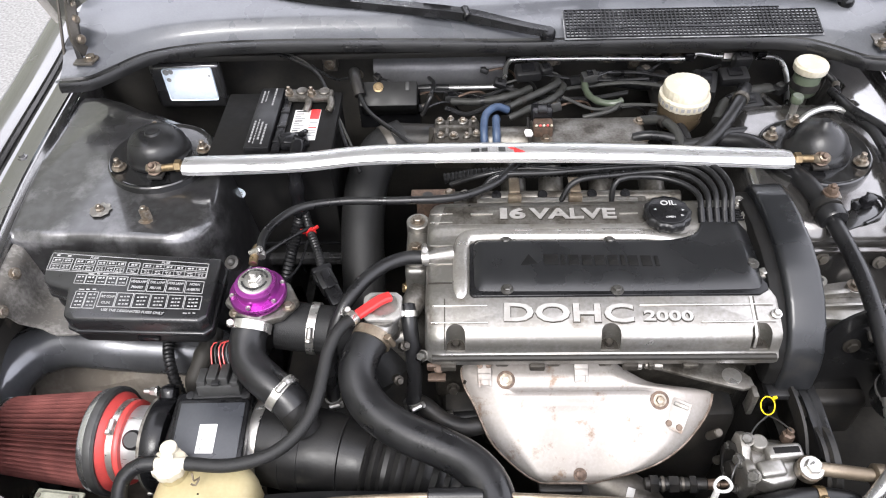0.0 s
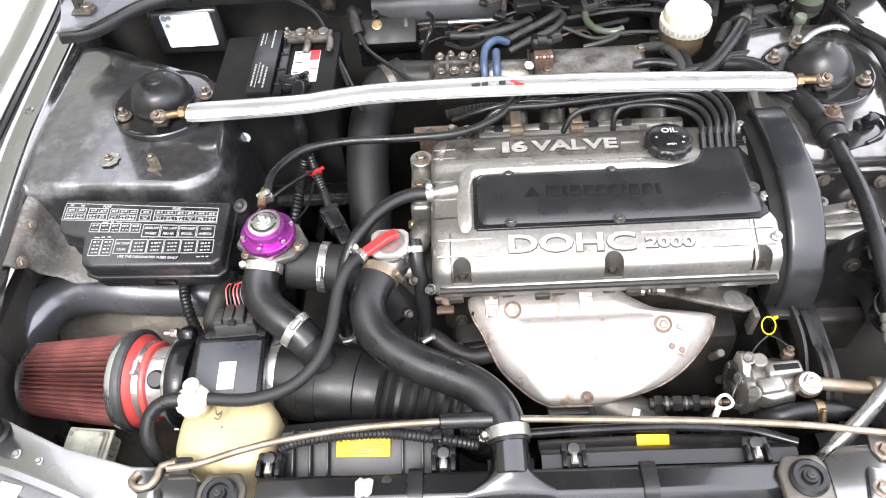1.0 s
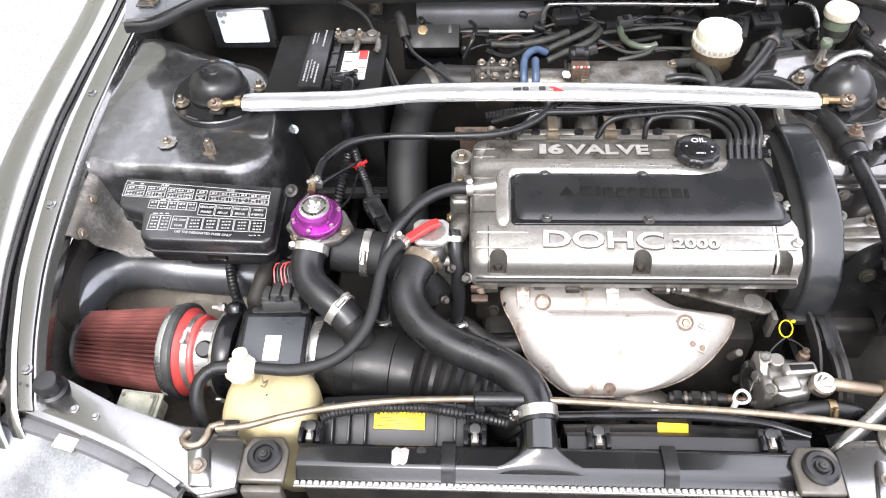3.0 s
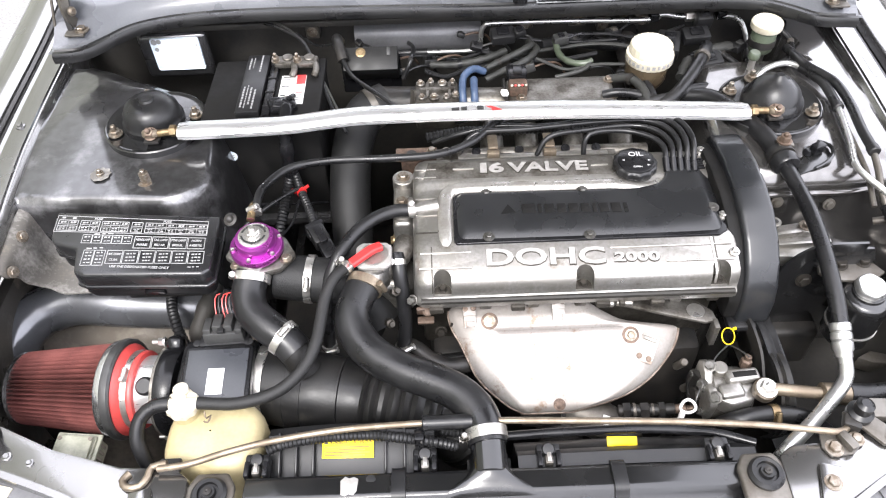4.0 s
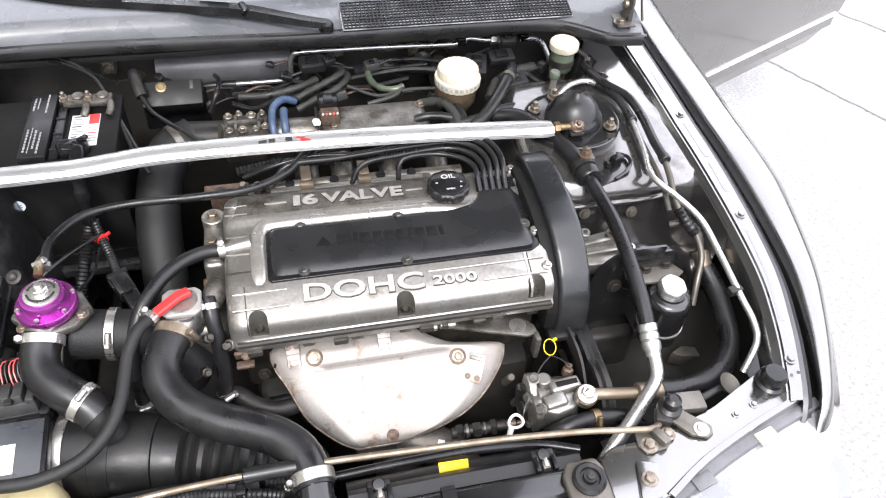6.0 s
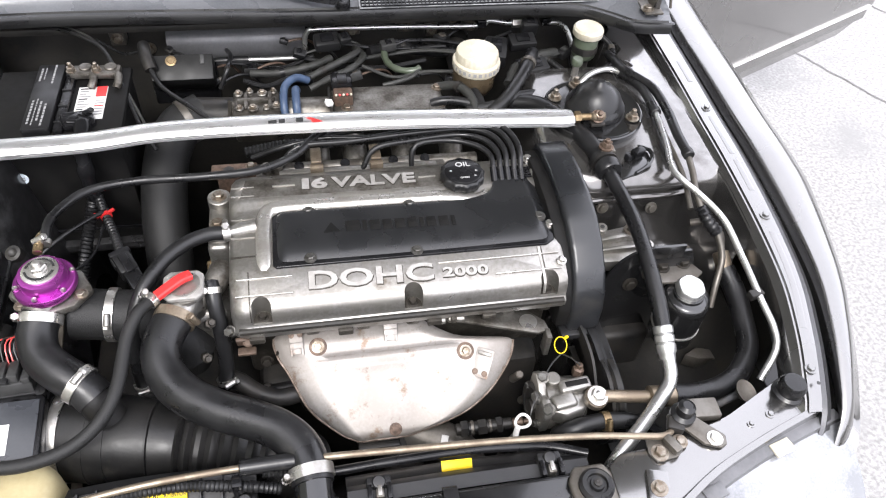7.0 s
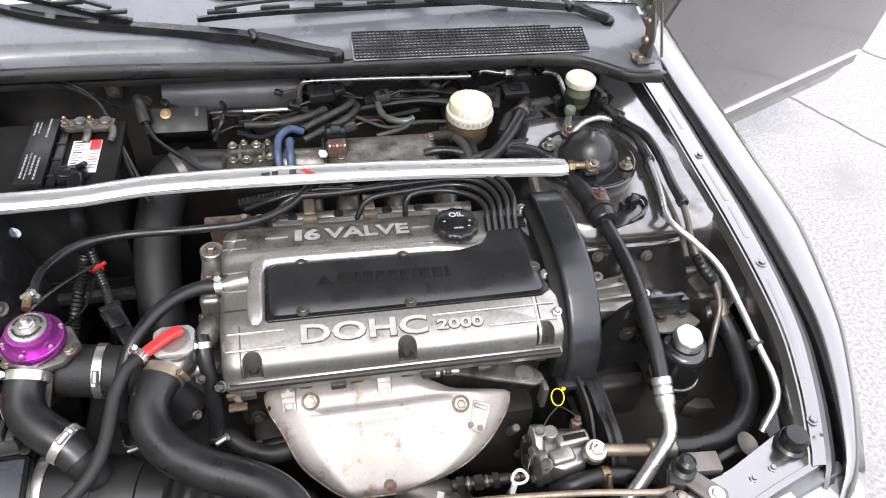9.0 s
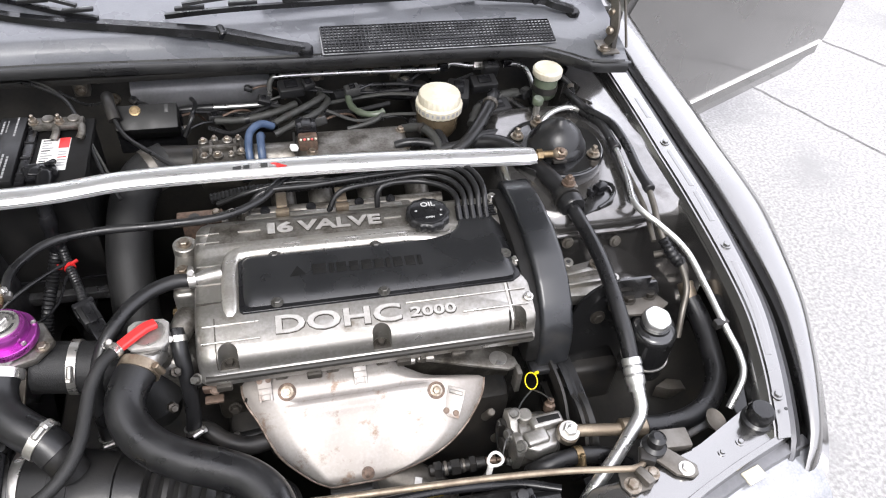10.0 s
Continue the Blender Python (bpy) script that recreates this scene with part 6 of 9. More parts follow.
rh = thing("recirculation_hose", (-0.28, 0.58, 0.80), "black silicone recirculation hose with bright clamps", "hose")
part("hose", tube([(-0.308, 0.642, 0.842), (-0.314, 0.618, 0.830), (-0.307, 0.592, 0.820), (-0.285, 0.570, 0.815), (-0.260, 0.553, 0.806), (-0.245, 0.540, 0.795)], 0.0235, 20), M_RUBBER, rh)
clamp((-0.3095, 0.636, 0.839), (0.1, 0.75, 0.4), 0.0242, 0.012, (-1, 0.2, 0.5), M_STEEL, rh)
clamp((-0.262, 0.5545, 0.807), (-0.7, 0.45, 0.28), 0.0242, 0.011, (0.2, -0.3, 1), M_STEEL, rh)

# ---- intake: filter, meter, trunk ----
filt = thing("air_filter", (-0.62, 0.555, 0.62), "red pleated cone air filter with red rubber neck", "air filter")
A0, AD = Vector((-0.672, 0.560, 0.700)), Vector((0.165, -0.012, 0.004)).normalized()
part("pleats", lathe([(0.0445, 0.010), (0.0575, 0.158)], A0, AD, 520, (52, 0.18, 1.6)), M_FILTER, filt, "dusty dark red pleats")
part("end_cap", lathe([(0.0, 0.004), (0.044, 0.004), (0.0525, 0.008), (0.0530, 0.014), (0.048, 0.015)], A0, AD, 48), M_CHROME, filt, "metal end cap")
part("metal_band", lathe([(0.060, 0.148), (0.0695, 0.1485), (0.0705, 0.150), (0.0708, 0.158), (0.066, 0.159)], A0, AD, 64), M_CHROME, filt, "polished metal band")
part("base_ring", lathe([(0.066, 0.158), (0.0725, 0.1585), (0.0735, 0.162), (0.0730, 0.169), (0.0700, 0.172), (0.064, 0.171)], A0, AD, 64), M_GREYPLUG, filt, "dark grey rubber rim")
part("neck", lathe([(0.069, 0.168), (0.066, 0.172), (0.060, 0.179), (0.0555, 0.181), (0.0555, 0.188), (0.0565, 0.190), (0.0565, 0.194), (0.055, 0.196), (0.048, 0.197)], A0, AD, 48), M_REDRUB, filt, "red rubber neck")
clamp(A0 + AD * 0.184, AD, 0.0557, 0.010, (0, -0.2, 1), M_STEEL, filt)
ad = thing("filter_adapter", (-0.465, 0.545, 0.63), "polished aluminium adapter pipe between filter and meter", "pipe")
part("pipe", lathe([(0.049, 0.190), (0.049, 0.226), (0.052, 0.232), (0.052, 0.240), (0.040, 0.240)], A0, AD, 40), M_BAR, ad)
part("knob", lathe([(0.013, 0), (0.013, 0.009), (0.010, 0.012), (0.0, 0.012)], (-0.460, 0.5225, 0.7480), (0.0, -0.45, 0.88)), M_RUBBER, ad, "black rubber plug")
maf = thing("air_flow_meter", (-0.37, 0.54, 0.63), "black air flow meter with a white sticker", "air flow meter")
part("flange_plate", lathe([(0.045, 0.226), (0.0645, 0.226), (0.0645, 0.231), (0.045, 0.231)], A0, AD, 48), M_ALU_DIRTY, maf, "worn grey metal flange")
part("flange_body", lathe([(0.045, 0.2305), (0.0655, 0.2305), (0.0665, 0.233), (0.0665, 0.252), (0.064, 0.256), (0.050, 0.258)], A0, AD, 48), M_PLASTIC, maf)
part("flange_ear", box((-0.430, 0.588, 0.752), (0.024, 0.030, 0.030), 0.008, 3, r=(45, 0, 0)), M_PLASTIC, maf)
part("body", box((-0.358, 0.530, 0.715), (0.104, 0.098, 0.125), 0.008, 3), M_PLASTIC, maf)
MM = Matrix.Translation((-0.353, 0.516, 0.778)) @ rot(7, 0, 1)
part("lid", prism([(-0.047, -0.046), (0.047, -0.046), (0.047, 0.040), (0.042, 0.045), (-0.042, 0.045), (-0.047, 0.040)], -0.012, 0.005, 0.003, MM, 3), M_PLASTIC, maf)
part("lid_panel", prism([(-0.0415, -0.041), (0.0415, -0.041), (0.0415, 0.038), (-0.0415, 0.038)], 0.004, 0.0065, 0.0012, MM), M_MAFLID, maf)
part("sticker", prism([(-0.011, -0.030), (0.011, -0.030), (0.011, 0.008), (-0.011, 0.008)], 0.0063, 0.0072, 0, MM), M_WHITE, maf, "white sticker")
for k in range(5):
    part("printed_line", prism([(-0.006, -0.026 + 0.006 * k), (-0.0045, -0.026 + 0.006 * k), (-0.0045, -0.022 + 0.006 * k), (-0.006, -0.022 + 0.006 * k)], 0.0072, 0.0076, 0, MM), M_GREYINK, maf)
con = part("connector", box((-0.350, 0.582, 0.788), (0.056, 0.034, 0.024), 0.003, r=(-12, 0, 3)), M_GREYPLUG, maf, "black wiring connector")
for dx, w, y, z, h in ((-0.0215, 0.011, 0.583, 0.801, 0.010), (-0.007, 0.013, 0.585, 0.804, 0.014), (0.008, 0.012, 0.585, 0.804, 0.014), (0.0220, 0.010, 0.583, 0.801, 0.010)):
    part("connector_rib", box((-0.350 + dx, y, z), (w, 0.028, h), 0.0018, r=(-12, 0, 3)), M_GREYPLUG, con)
part("latch", box((-0.350, 0.572, 0.809), (0.010, 0.016, 0.005), 0.0015, r=(-12, 0, 3)), M_PLASTIC_MATT, con)
part("skirt", box((-0.350, 0.571, 0.779), (0.070, 0.020, 0.014), 0.003, r=(-4, 0, 3)), M_PLASTIC_MATT, con)
for dx in (-0.036, 0.036):
    part("screw", lathe([(0.006, -0.006), (0.006, 0.004), (0.003, 0.005), (0, 0.004)], (-0.352 + dx, 0.567, 0.781)), M_PLASTIC_MATT, maf)
for k, m in enumerate((M_REDRUB, M_DARK, M_REDRUB, M_REDRUB, M_GREYPLUG)):
    part("wire", tube([(-0.362 + 0.006 * k, 0.596, 0.800), (-0.364 + 0.005 * k, 0.611, 0.814), (-0.362 + 0.005 * k, 0.624 + 0.002 * (k % 2), 0.820), (-0.344 + 0.003 * k, 0.634, 0.812), (-0.330, 0.644, 0.790), (-0.326, 0.655, 0.76)], 0.0010, 6), m, con)
for y in (0.497, 0.592):
    part("bolt", hexbolt((-0.447, y, 0.757 if y > 0.55 else 0.652), (-1, 0, 0), 0.006, 0.01, 1.2, 0.008), M_STEEL, maf)
trunk = thing("intake_hose", (-0.2, 0.52, 0.62), "ribbed black rubber intake hose with a steel band", "hose")
part("trunk", tube([(-0.318, 0.540, 0.715), (-0.285, 0.536, 0.715), (-0.24, 0.528, 0.715), (-0.18, 0.515, 0.712), (-0.155, 0.510, 0.71)], 0.056, 36, 0.004, lambda s: 0.92 + 0.09 * math.sin(math.pi * s ** 0.8) - 0.12 * max(0, s - 0.6)), M_TRUNK, trunk)
part("bellows", ridged([(-0.158, 0.511, 0.711), (-0.12, 0.503, 0.708), (-0.08, 0.498, 0.695), (-0.04, 0.495, 0.665), (-0.01, 0.497, 0.62)], 0.050, 0.0125, 0.075, 36), M_TRUNK, trunk)
part("steel_band", lathe([(0.0535, -0.009), (0.0568, -0.009), (0.0568, 0.009), (0.0535, 0.009)], (-0.303, 0.538, 0.715), (1, -0.1, 0), 40), M_STEEL, trunk, "wide steel band")
for x, y, r in ((-0.262, 0.532, 0.0575), (-0.238, 0.5275, 0.0577), (-0.188, 0.517, 0.0555)):
    part("moulding_ring", lathe([(r - 0.003, -0.002), (r, -0.0012), (r, 0.0012), (r - 0.003, 0.002)], (x, y, 0.7145), (1, -0.17, 0), 40), M_TRUNK, trunk)
part("branch", tube([(-0.262, 0.554, 0.807), (-0.246, 0.541, 0.793), (-0.235, 0.530, 0.765)], 0.022, 20), M_TRUNK, trunk)

# coolant overflow bottle
ob_ = thing("coolant_bottle", (-0.345, 0.43, 0.62), "yellowed translucent coolant overflow bottle", "coolant bottle")
rows = []
for z, k in ((0.60, 0.86), (0.605, 0.93), (0.64, 0.97), (0.70, 1.0), (0.742, 1.0), (0.758, 0.95), (0.768, 0.84), (0.773, 0.66), (0.775, 0.40), (0.7755, 0.02)):
    ring = []
    for i in range(40):
        a = 2 * math.pi * i / 40
        e = (abs(math.cos(a)) ** 3.2 + abs(math.sin(a)) ** 3.2) ** (-1 / 3.2)
        x, y = 0.064 * e * math.cos(a) * k, 0.056 * e * math.sin(a) * k
        if x < 0 and y < 0:
            y *= 0.92
        ring.append((-0.348 + x + 0.02 * (0.77 - z) * 0.8, 0.435 + y - 0.05 * (0.77 - z), z))
    rows.append(ring + ring[:1])
bm = sheet(rows)
bmesh.ops.remove_doubles(bm, verts=bm.verts, dist=1e-5)
part("bottle", bm, M_CREAM, ob_)
part("neck", rod((-0.384, 0.462, 0.765), (-0.384, 0.463, 0.792), 0.017), M_CREAM, ob_)
part("cap", lathe([(0.0205, 0), (0.0215, 0.003), (0.0205, 0.011), (0.016, 0.014), (0.008, 0.015), (0.008, 0.020), (0, 0.021)], (-0.384, 0.463, 0.789), (0, 0, 1), 40, (10, 0.04)), M_OFFWHITE, ob_, "off-white cap")
part("cap_nipple", rod((-0.402, 0.461, 0.801), (-0.352, 0.461, 0.801), 0.0075), M_OFFWHITE, ob_)
part("cap_vent", lathe([(0.010, 0), (0.010, 0.006), (0.006, 0.008), (0, 0.008)], (-0.386, 0.478, 0.803)), M_OFFWHITE, ob_)

bh = thing("overflow_hose", (-0.25, 0.5, 0.75), "thin braided black overflow hose", "hose")
part("hose", tube([(-0.172, 0.643, 0.852), (-0.190, 0.622, 0.852), (-0.203, 0.595, 0.842), (-0.208, 0.565, 0.832), (-0.214, 0.530, 0.822), (-0.230, 0.498, 0.812), (-0.262, 0.472, 0.803), (-0.310, 0.459, 0.800), (-0.362, 0.461, 0.801)], 0.0082, 14), M_BRAID, bh)
part("hose_end", tube([(-0.398, 0.461, 0.801), (-0.418, 0.460, 0.799), (-0.436, 0.450, 0.790), (-0.443, 0.432, 0.772), (-0.438, 0.415, 0.745), (-0.425, 0.40, 0.70)], 0.0095, 14), M_RUBBER, bh)
part("spring_clip", tube([(-0.352, 0.449, 0.800), (-0.350, 0.443, 0.793), (-0.346, 0.449, 0.790), (-0.349, 0.440, 0.788), (-0.354, 0.441, 0.79)], 0.0012, 6, 0.003), M_ROD, bh)
clamp((-0.176, 0.639, 0.852), (-0.6, -0.75, 0.0), 0.0085, 0.009, (-0.7, 0.5, 0.6), M_STEEL, bh)

# thermostat housing with pressure cap
th = thing("filler_neck", (-0.137, 0.655, 0.78), "cast aluminium coolant filler neck with a lever cap", "filler neck")
part("neck", lathe([(0.020, -0.05), (0.020, -0.012), (0.026, -0.008), (0.026, -0.002)], (-0.137, 0.655, 0.852)), M_ALU, th)
oct_ = [(-0.163, 0.672), (-0.155, 0.680), (-0.120, 0.680), (-0.112, 0.672), (-0.112, 0.640), (-0.120, 0.632), (-0.155, 0.632), (-0.163, 0.640)]
cp = part("pressure_cap", prism(oct_, 0.850, 0.857, 0.0025), M_LIGHTALU, th)
part("cap_dome", lathe([(0.021, 0), (0.020, 0.003), (0.008, 0.004), (0, 0.004)], (-0.137, 0.656, 0.8565)), M_STEEL, cp)
part("cap_lever", sweep([(-0.167, 0.634, 0.865), (-0.152, 0.645, 0.868), (-0.138, 0.655, 0.870), (-0.127, 0.662, 0.868)], [(-0.007, -0.003), (-0.007, 0.002), (-0.005, 0.004), (0.005, 0.004), (0.007, 0.002), (0.007, -0.003)], 0.004), M_RED, cp, "red release lever")
part("elbow", tube([(-0.137, 0.655, 0.815), (-0.110, 0.668, 0.825), (-0.098, 0.682, 0.835), (-0.095, 0.70, 0.83)], 0.016), M_ALU_DIRTY, th)
part("outlet", tube([(-0.137, 0.655, 0.822), (-0.142, 0.643, 0.828), (-0.148, 0.630, 0.828)], 0.021), M_ALU, th)
part("sensor", lathe([(0.007, 0), (0.007, 0.016), (0.004, 0.018), (0.004, 0.026)], (-0.112, 0.622, 0.812), (0.3, -0.5, 0.8), 6), M_POCKETBOLT, th)
part("sensor", lathe([(0.007, 0), (0.007, 0.014), (0.004, 0.016), (0.004, 0.022)], (-0.122, 0.60, 0.772), (0.3, -0.6, 0.6), 6), M_POCKETBOLT, th)
part("housing", box((-0.118, 0.672, 0.770), (0.070, 0.060, 0.07), 0.015, 3), M_ALU_DIRTY, th)

uh = thing("radiator_hose", (-0.07, 0.5, 0.76), "thick black rubber upper radiator hose", "hose")
UH = [(-0.148, 0.632, 0.828), (-0.162, 0.606, 0.823), (-0.168, 0.578, 0.815), (-0.158, 0.549, 0.806), (-0.134, 0.523, 0.800), (-0.098, 0.501, 0.797), (-0.060, 0.484, 0.796), (-0.028, 0.466, 0.795), (-0.006, 0.443, 0.793), (0.004, 0.418, 0.789), (0.007, 0.396, 0.785)]
part("hose", tube(UH, 0.0245, 24), M_RUBBER, uh)
clamp((-0.151, 0.626, 0.827), (-0.35, -0.9, -0.2), 0.0252, 0.013, (1, -0.4, 0.3), M_ROD, uh)
clamp((0.006, 0.408, 0.787), (0.1, -0.95, -0.2), 0.0252, 0.014, (-1, 0.0, 0.15), M_ALU, uh)

bp = thing("breather_hose", (-0.15, 0.69, 0.75), "black breather hose from the valve cover", "hose")
part("hose", tube([(-0.083, 0.741, 0.858), (-0.108, 0.739, 0.860), (-0.138, 0.725, 0.860), (-0.168, 0.698, 0.855), (-0.192, 0.662, 0.842), (-0.207, 0.635, 0.81), (-0.215, 0.625, 0.76), (-0.220, 0.622, 0.69)], 0.0098, 14), M_RUBBER, bp)
clamp((-0.084, 0.741, 0.858), (1, 0.1, 0), 0.0102, 0.010, (0.0, 0.5, 1), M_STEEL, bp)
clamp((-0.220, 0.622, 0.692), (0, 0, 1), 0.0102, 0.006, (0.3, -1, 0), M_STEEL, bp)
wh = thing("coolant_hose", (-0.10, 0.62, 0.70), "short black coolant hoses with spring clamps", "hose")
part("hose", tube([(-0.106, 0.668, 0.842), (-0.103, 0.648, 0.832), (-0.100, 0.630, 0.80), (-0.099, 0.617, 0.765), (-0.101, 0.606, 0.73), (-0.106, 0.598, 0.70)], 0.0105, 14), M_RUBBER, wh)
part("hose", tube([(-0.115, 0.585, 0.665), (-0.08, 0.60, 0.652), (-0.055, 0.612, 0.648), (-0.01, 0.618, 0.648), (0.04, 0.62, 0.65)], 0.011, 14), M_RUBBER, wh)
clamp((-0.105, 0.658, 0.838), (0.0, 0.7, 0.6), 0.0108, 0.008, (-1, -0.6, 0.3), M_STEEL, wh)
clamp((-0.104, 0.601, 0.712), (-0.2, 0.3, 0.9), 0.0108, 0.008, (0.6, -1, 0), M_STEEL, wh)
clamp((-0.052, 0.613, 0.648), (1, 0.2, 0), 0.0114, 0.008, (0, -0.6, 0.8), M_STEEL, wh)

ih = thing("intercooler_hose", (-0.195, 0.9, 0.60), "wide black rubber intercooler hose", "hose")
part("hose", tube([(-0.175, 0.72, 0.52), (-0.188, 0.78, 0.62), (-0.194, 0.84, 0.695), (-0.197, 0.91, 0.755), (-0.190, 0.98, 0.797), (-0.168, 1.03, 0.82), (-0.13, 1.052, 0.828)], 0.0355, 26), M_BRAID, ih)
clamp((-0.155, 1.040, 0.824), (0.9, 0.45, 0.2), 0.036, 0.012, (0.4, -0.9, 0.3), M_BRACKET, ih)

vh = thing("vacuum_hose", (-0.1, 0.85, 0.86), "thin black vacuum hose over the engine", "hose")
part("hose", tube([(-0.309, 0.730, 0.876), (-0.309, 0.758, 0.882), (-0.300, 0.788, 0.880), (-0.270, 0.826, 0.876), (-0.208, 0.842, 0.874), (-0.121, 0.842, 0.874), (-0.04, 0.848, 0.874), (0.015, 0.872, 0.878), (0.050, 0.908, 0.884), (0.085, 0.945, 0.876), (0.09, 0.98, 0.862)], 0.0062, 12), M_RUBBER, vh)
clamp((-0.309, 0.732, 0.876), (0, 1, 0.2), 0.0064, 0.007, (-0.6, 0, 1), M_STEEL, vh)

# spark plug leads
ld = thing("ignition_leads", (0.25, 0.88, 0.86), "bundle of black ignition leads arching behind the cover", "ignition leads")
LEADS = (([(0.306, 0.800, 0.868), (0.306, 0.812, 0.880), (0.306, 0.830, 0.886), (0.292, 0.852, 0.888), (0.257, 0.871, 0.887), (0.210, 0.873, 0.886), (0.192, 0.866, 0.878), (0.190, 0.856, 0.845)]),
         ([(0.3165, 0.800, 0.868), (0.317, 0.814, 0.882), (0.317, 0.836, 0.889), (0.303, 0.863, 0.891), (0.267, 0.882, 0.889), (0.196, 0.879, 0.886), (0.135, 0.872, 0.880), (0.112, 0.858, 0.845)]),
         ([(0.327, 0.800, 0.868), (0.327, 0.814, 0.884), (0.328, 0.836, 0.892), (0.317, 0.868, 0.894), (0.286, 0.890, 0.892), (0.225, 0.895, 0.889), (0.10, 0.889, 0.884), (0.02, 0.887, 0.880), (-0.01, 0.872, 0.85)]),
         ([(0.3375, 0.800, 0.868), (0.338, 0.814, 0.886), (0.339, 0.836, 0.895), (0.329, 0.872, 0.897), (0.298, 0.897, 0.894), (0.24, 0.905, 0.888), (0.10, 0.93, 0.87), (0.02, 0.925, 0.85)]),
         ([(0.348, 0.800, 0.868), (0.348, 0.814, 0.887), (0.350, 0.836, 0.896), (0.342, 0.872, 0.898), (0.318, 0.900, 0.895), (0.27, 0.915, 0.886), (0.20, 0.935, 0.87)]))
for pts in LEADS:
    lead = part("lead", tube(pts, 0.0043, 10), M_RUBBER, ld)
    part("boot", tube([(pts[0][0], 0.793, 0.868), (pts[0][0], 0.812, 0.880)], 0.0054, 10), M_PLASTIC, lead)
part("lead", tube([(-0.05, 0.905, 0.85), (0.0, 0.90, 0.872), (0.06, 0.905, 0.88), (0.13, 0.898, 0.882), (0.21, 0.915, 0.88), (0.26, 0.95, 0.86)], 0.004, 10), M_RUBBER, ld)
part("conduit", ridged([(-0.06, 0.925, 0.845), (0.0, 0.925, 0.855), (0.05, 0.92, 0.858), (0.14, 0.925, 0.856), (0.24, 0.93, 0.85)], 0.008), M_PLASTIC_MATT, ld)

# ---- intake manifold and bulkhead side ----
pl = thing("intake_plenum", (0.12, 1.02, 0.75), "grey cast aluminium intake plenum and throttle body", "intake manifold")
part("plenum", box((0.175, 1.022, 0.835), (0.190, 0.085, 0.055), 0.012, 3), M_ALU_DIRTY, pl)
part("throttle_body", box((-0.040, 1.022, 0.838), (0.076, 0.062, 0.058), 0.006, 2), M_GRIME, pl, "grimy throttle body")
part("elbow", rod((-0.14, 1.048, 0.828), (-0.07, 1.035, 0.833), 0.030), M_DARK, pl)
for x, y, r, h in ((-0.068, 1.044, 0.008, 0.010), (-0.050, 1.046, 0.006, 0.014), (-0.030, 1.044, 0.009, 0.008), (-0.012, 1.046, 0.006, 0.010), (-0.066, 1.004, 0.007, 0.010), (-0.045, 1.002, 0.009, 0.012), (-0.024, 1.003, 0.006, 0.009), (-0.008, 1.006, 0.008, 0.012)):
    part("casting_boss", rod((x, y, 0.860), (x, y, 0.867 + h * 0.5), r), M_ALU_DIRTY, pl)
    part("boss_screw", hexbolt((x, y, 0.867 + h * 0.5), (0, 0, 1), r * 0.55, 0.004, 1.3), M_BOLT, pl)
part("casting_web", box((-0.040, 1.024, 0.870), (0.060, 0.008, 0.008), 0.002), M_ALU_DIRTY, pl)
part("casting_web", box((-0.056, 1.024, 0.869), (0.006, 0.040, 0.008), 0.002), M_ALU_DIRTY, pl)
part("casting_web", box((-0.018, 1.024, 0.869), (0.006, 0.040, 0.008), 0.002), M_ALU_DIRTY, pl)
part("cable_drum", lathe([(0.014, 0), (0.016, 0.002), (0.014, 0.004), (0.016, 0.007), (0.007, 0.008), (0, 0.008)], (-0.080, 1.024, 0.852), (-0.9, -0.2, 0.4), 24), M_BRACKET, pl)
part("runner_neck", rod((0.0, 1.028, 0.835), (0.085, 1.025, 0.835), 0.028), M_ALU_DIRTY, pl)
for x in (0.11, 0.19, 0.27, 0.05):
    part("runner", tube([(x, 0.99, 0.82), (x, 0.95, 0.82), (x, 0.91, 0.80), (x, 0.87, 0.77)], 0.02), M_ALU_DIRTY, pl)
part("gasket", box((0.079, 1.024, 0.836), (0.005, 0.078, 0.054), 0.002), M_DARK, pl)
for p in ((0.105, 1.0, 0.862), (0.262, 1.0, 0.862), (0.262, 1.045, 0.862)):
    part("bolt", hexbolt(p, (0, 0, 1), 0.0065, 0.006), M_BOLT, pl)
part("plenum_pipe", tube([(0.245, 1.0, 0.862), (0.262, 0.998, 0.868), (0.29, 0.995, 0.868), (0.33, 0.985, 0.862)], 0.008), M_RUBBER, pl)
for pts in ([(0.006, 0.99, 0.850), (0.004, 1.008, 0.874), (0.008, 1.045, 0.880), (0.026, 1.070, 0.878), (0.046, 1.078, 0.866)], [(0.024, 0.985, 0.855), (0.024, 1.00, 0.878), (0.024, 1.03, 0.882), (0.026, 1.042, 0.872)]):
    b = thing("blue_hose", pts[0], "blue silicone vacuum hose on the throttle body", "hose", "blue hoses")
    part("hose", tube(pts, 0.0066, 14), M_BLUE, b)
cn = thing("sensor_connector", (0.10, 1.03, 0.86), "brown and black sensor connector on the plenum", "connector")
part("sensor", box((0.10, 1.018, 0.872), (0.032, 0.026, 0.022), 0.004), M_RUST, cn, "brown sensor body")
for k in range(5):
    part("pin", rod((0.088 + 0.006 * k, 1.012, 0.880), (0.088 + 0.006 * k, 1.002, 0.888), 0.002), M_REDRUB if k % 2 else M_OFFWHITE, cn)
part("plug", box((0.100, 1.048, 0.880), (0.034, 0.030, 0.024), 0.004, r=(-15, 0, 0)), M_PLASTIC, cn)
part("clip", box((0.100, 1.040, 0.893), (0.016, 0.020, 0.006), 0.002), M_PLASTIC_MATT, cn)
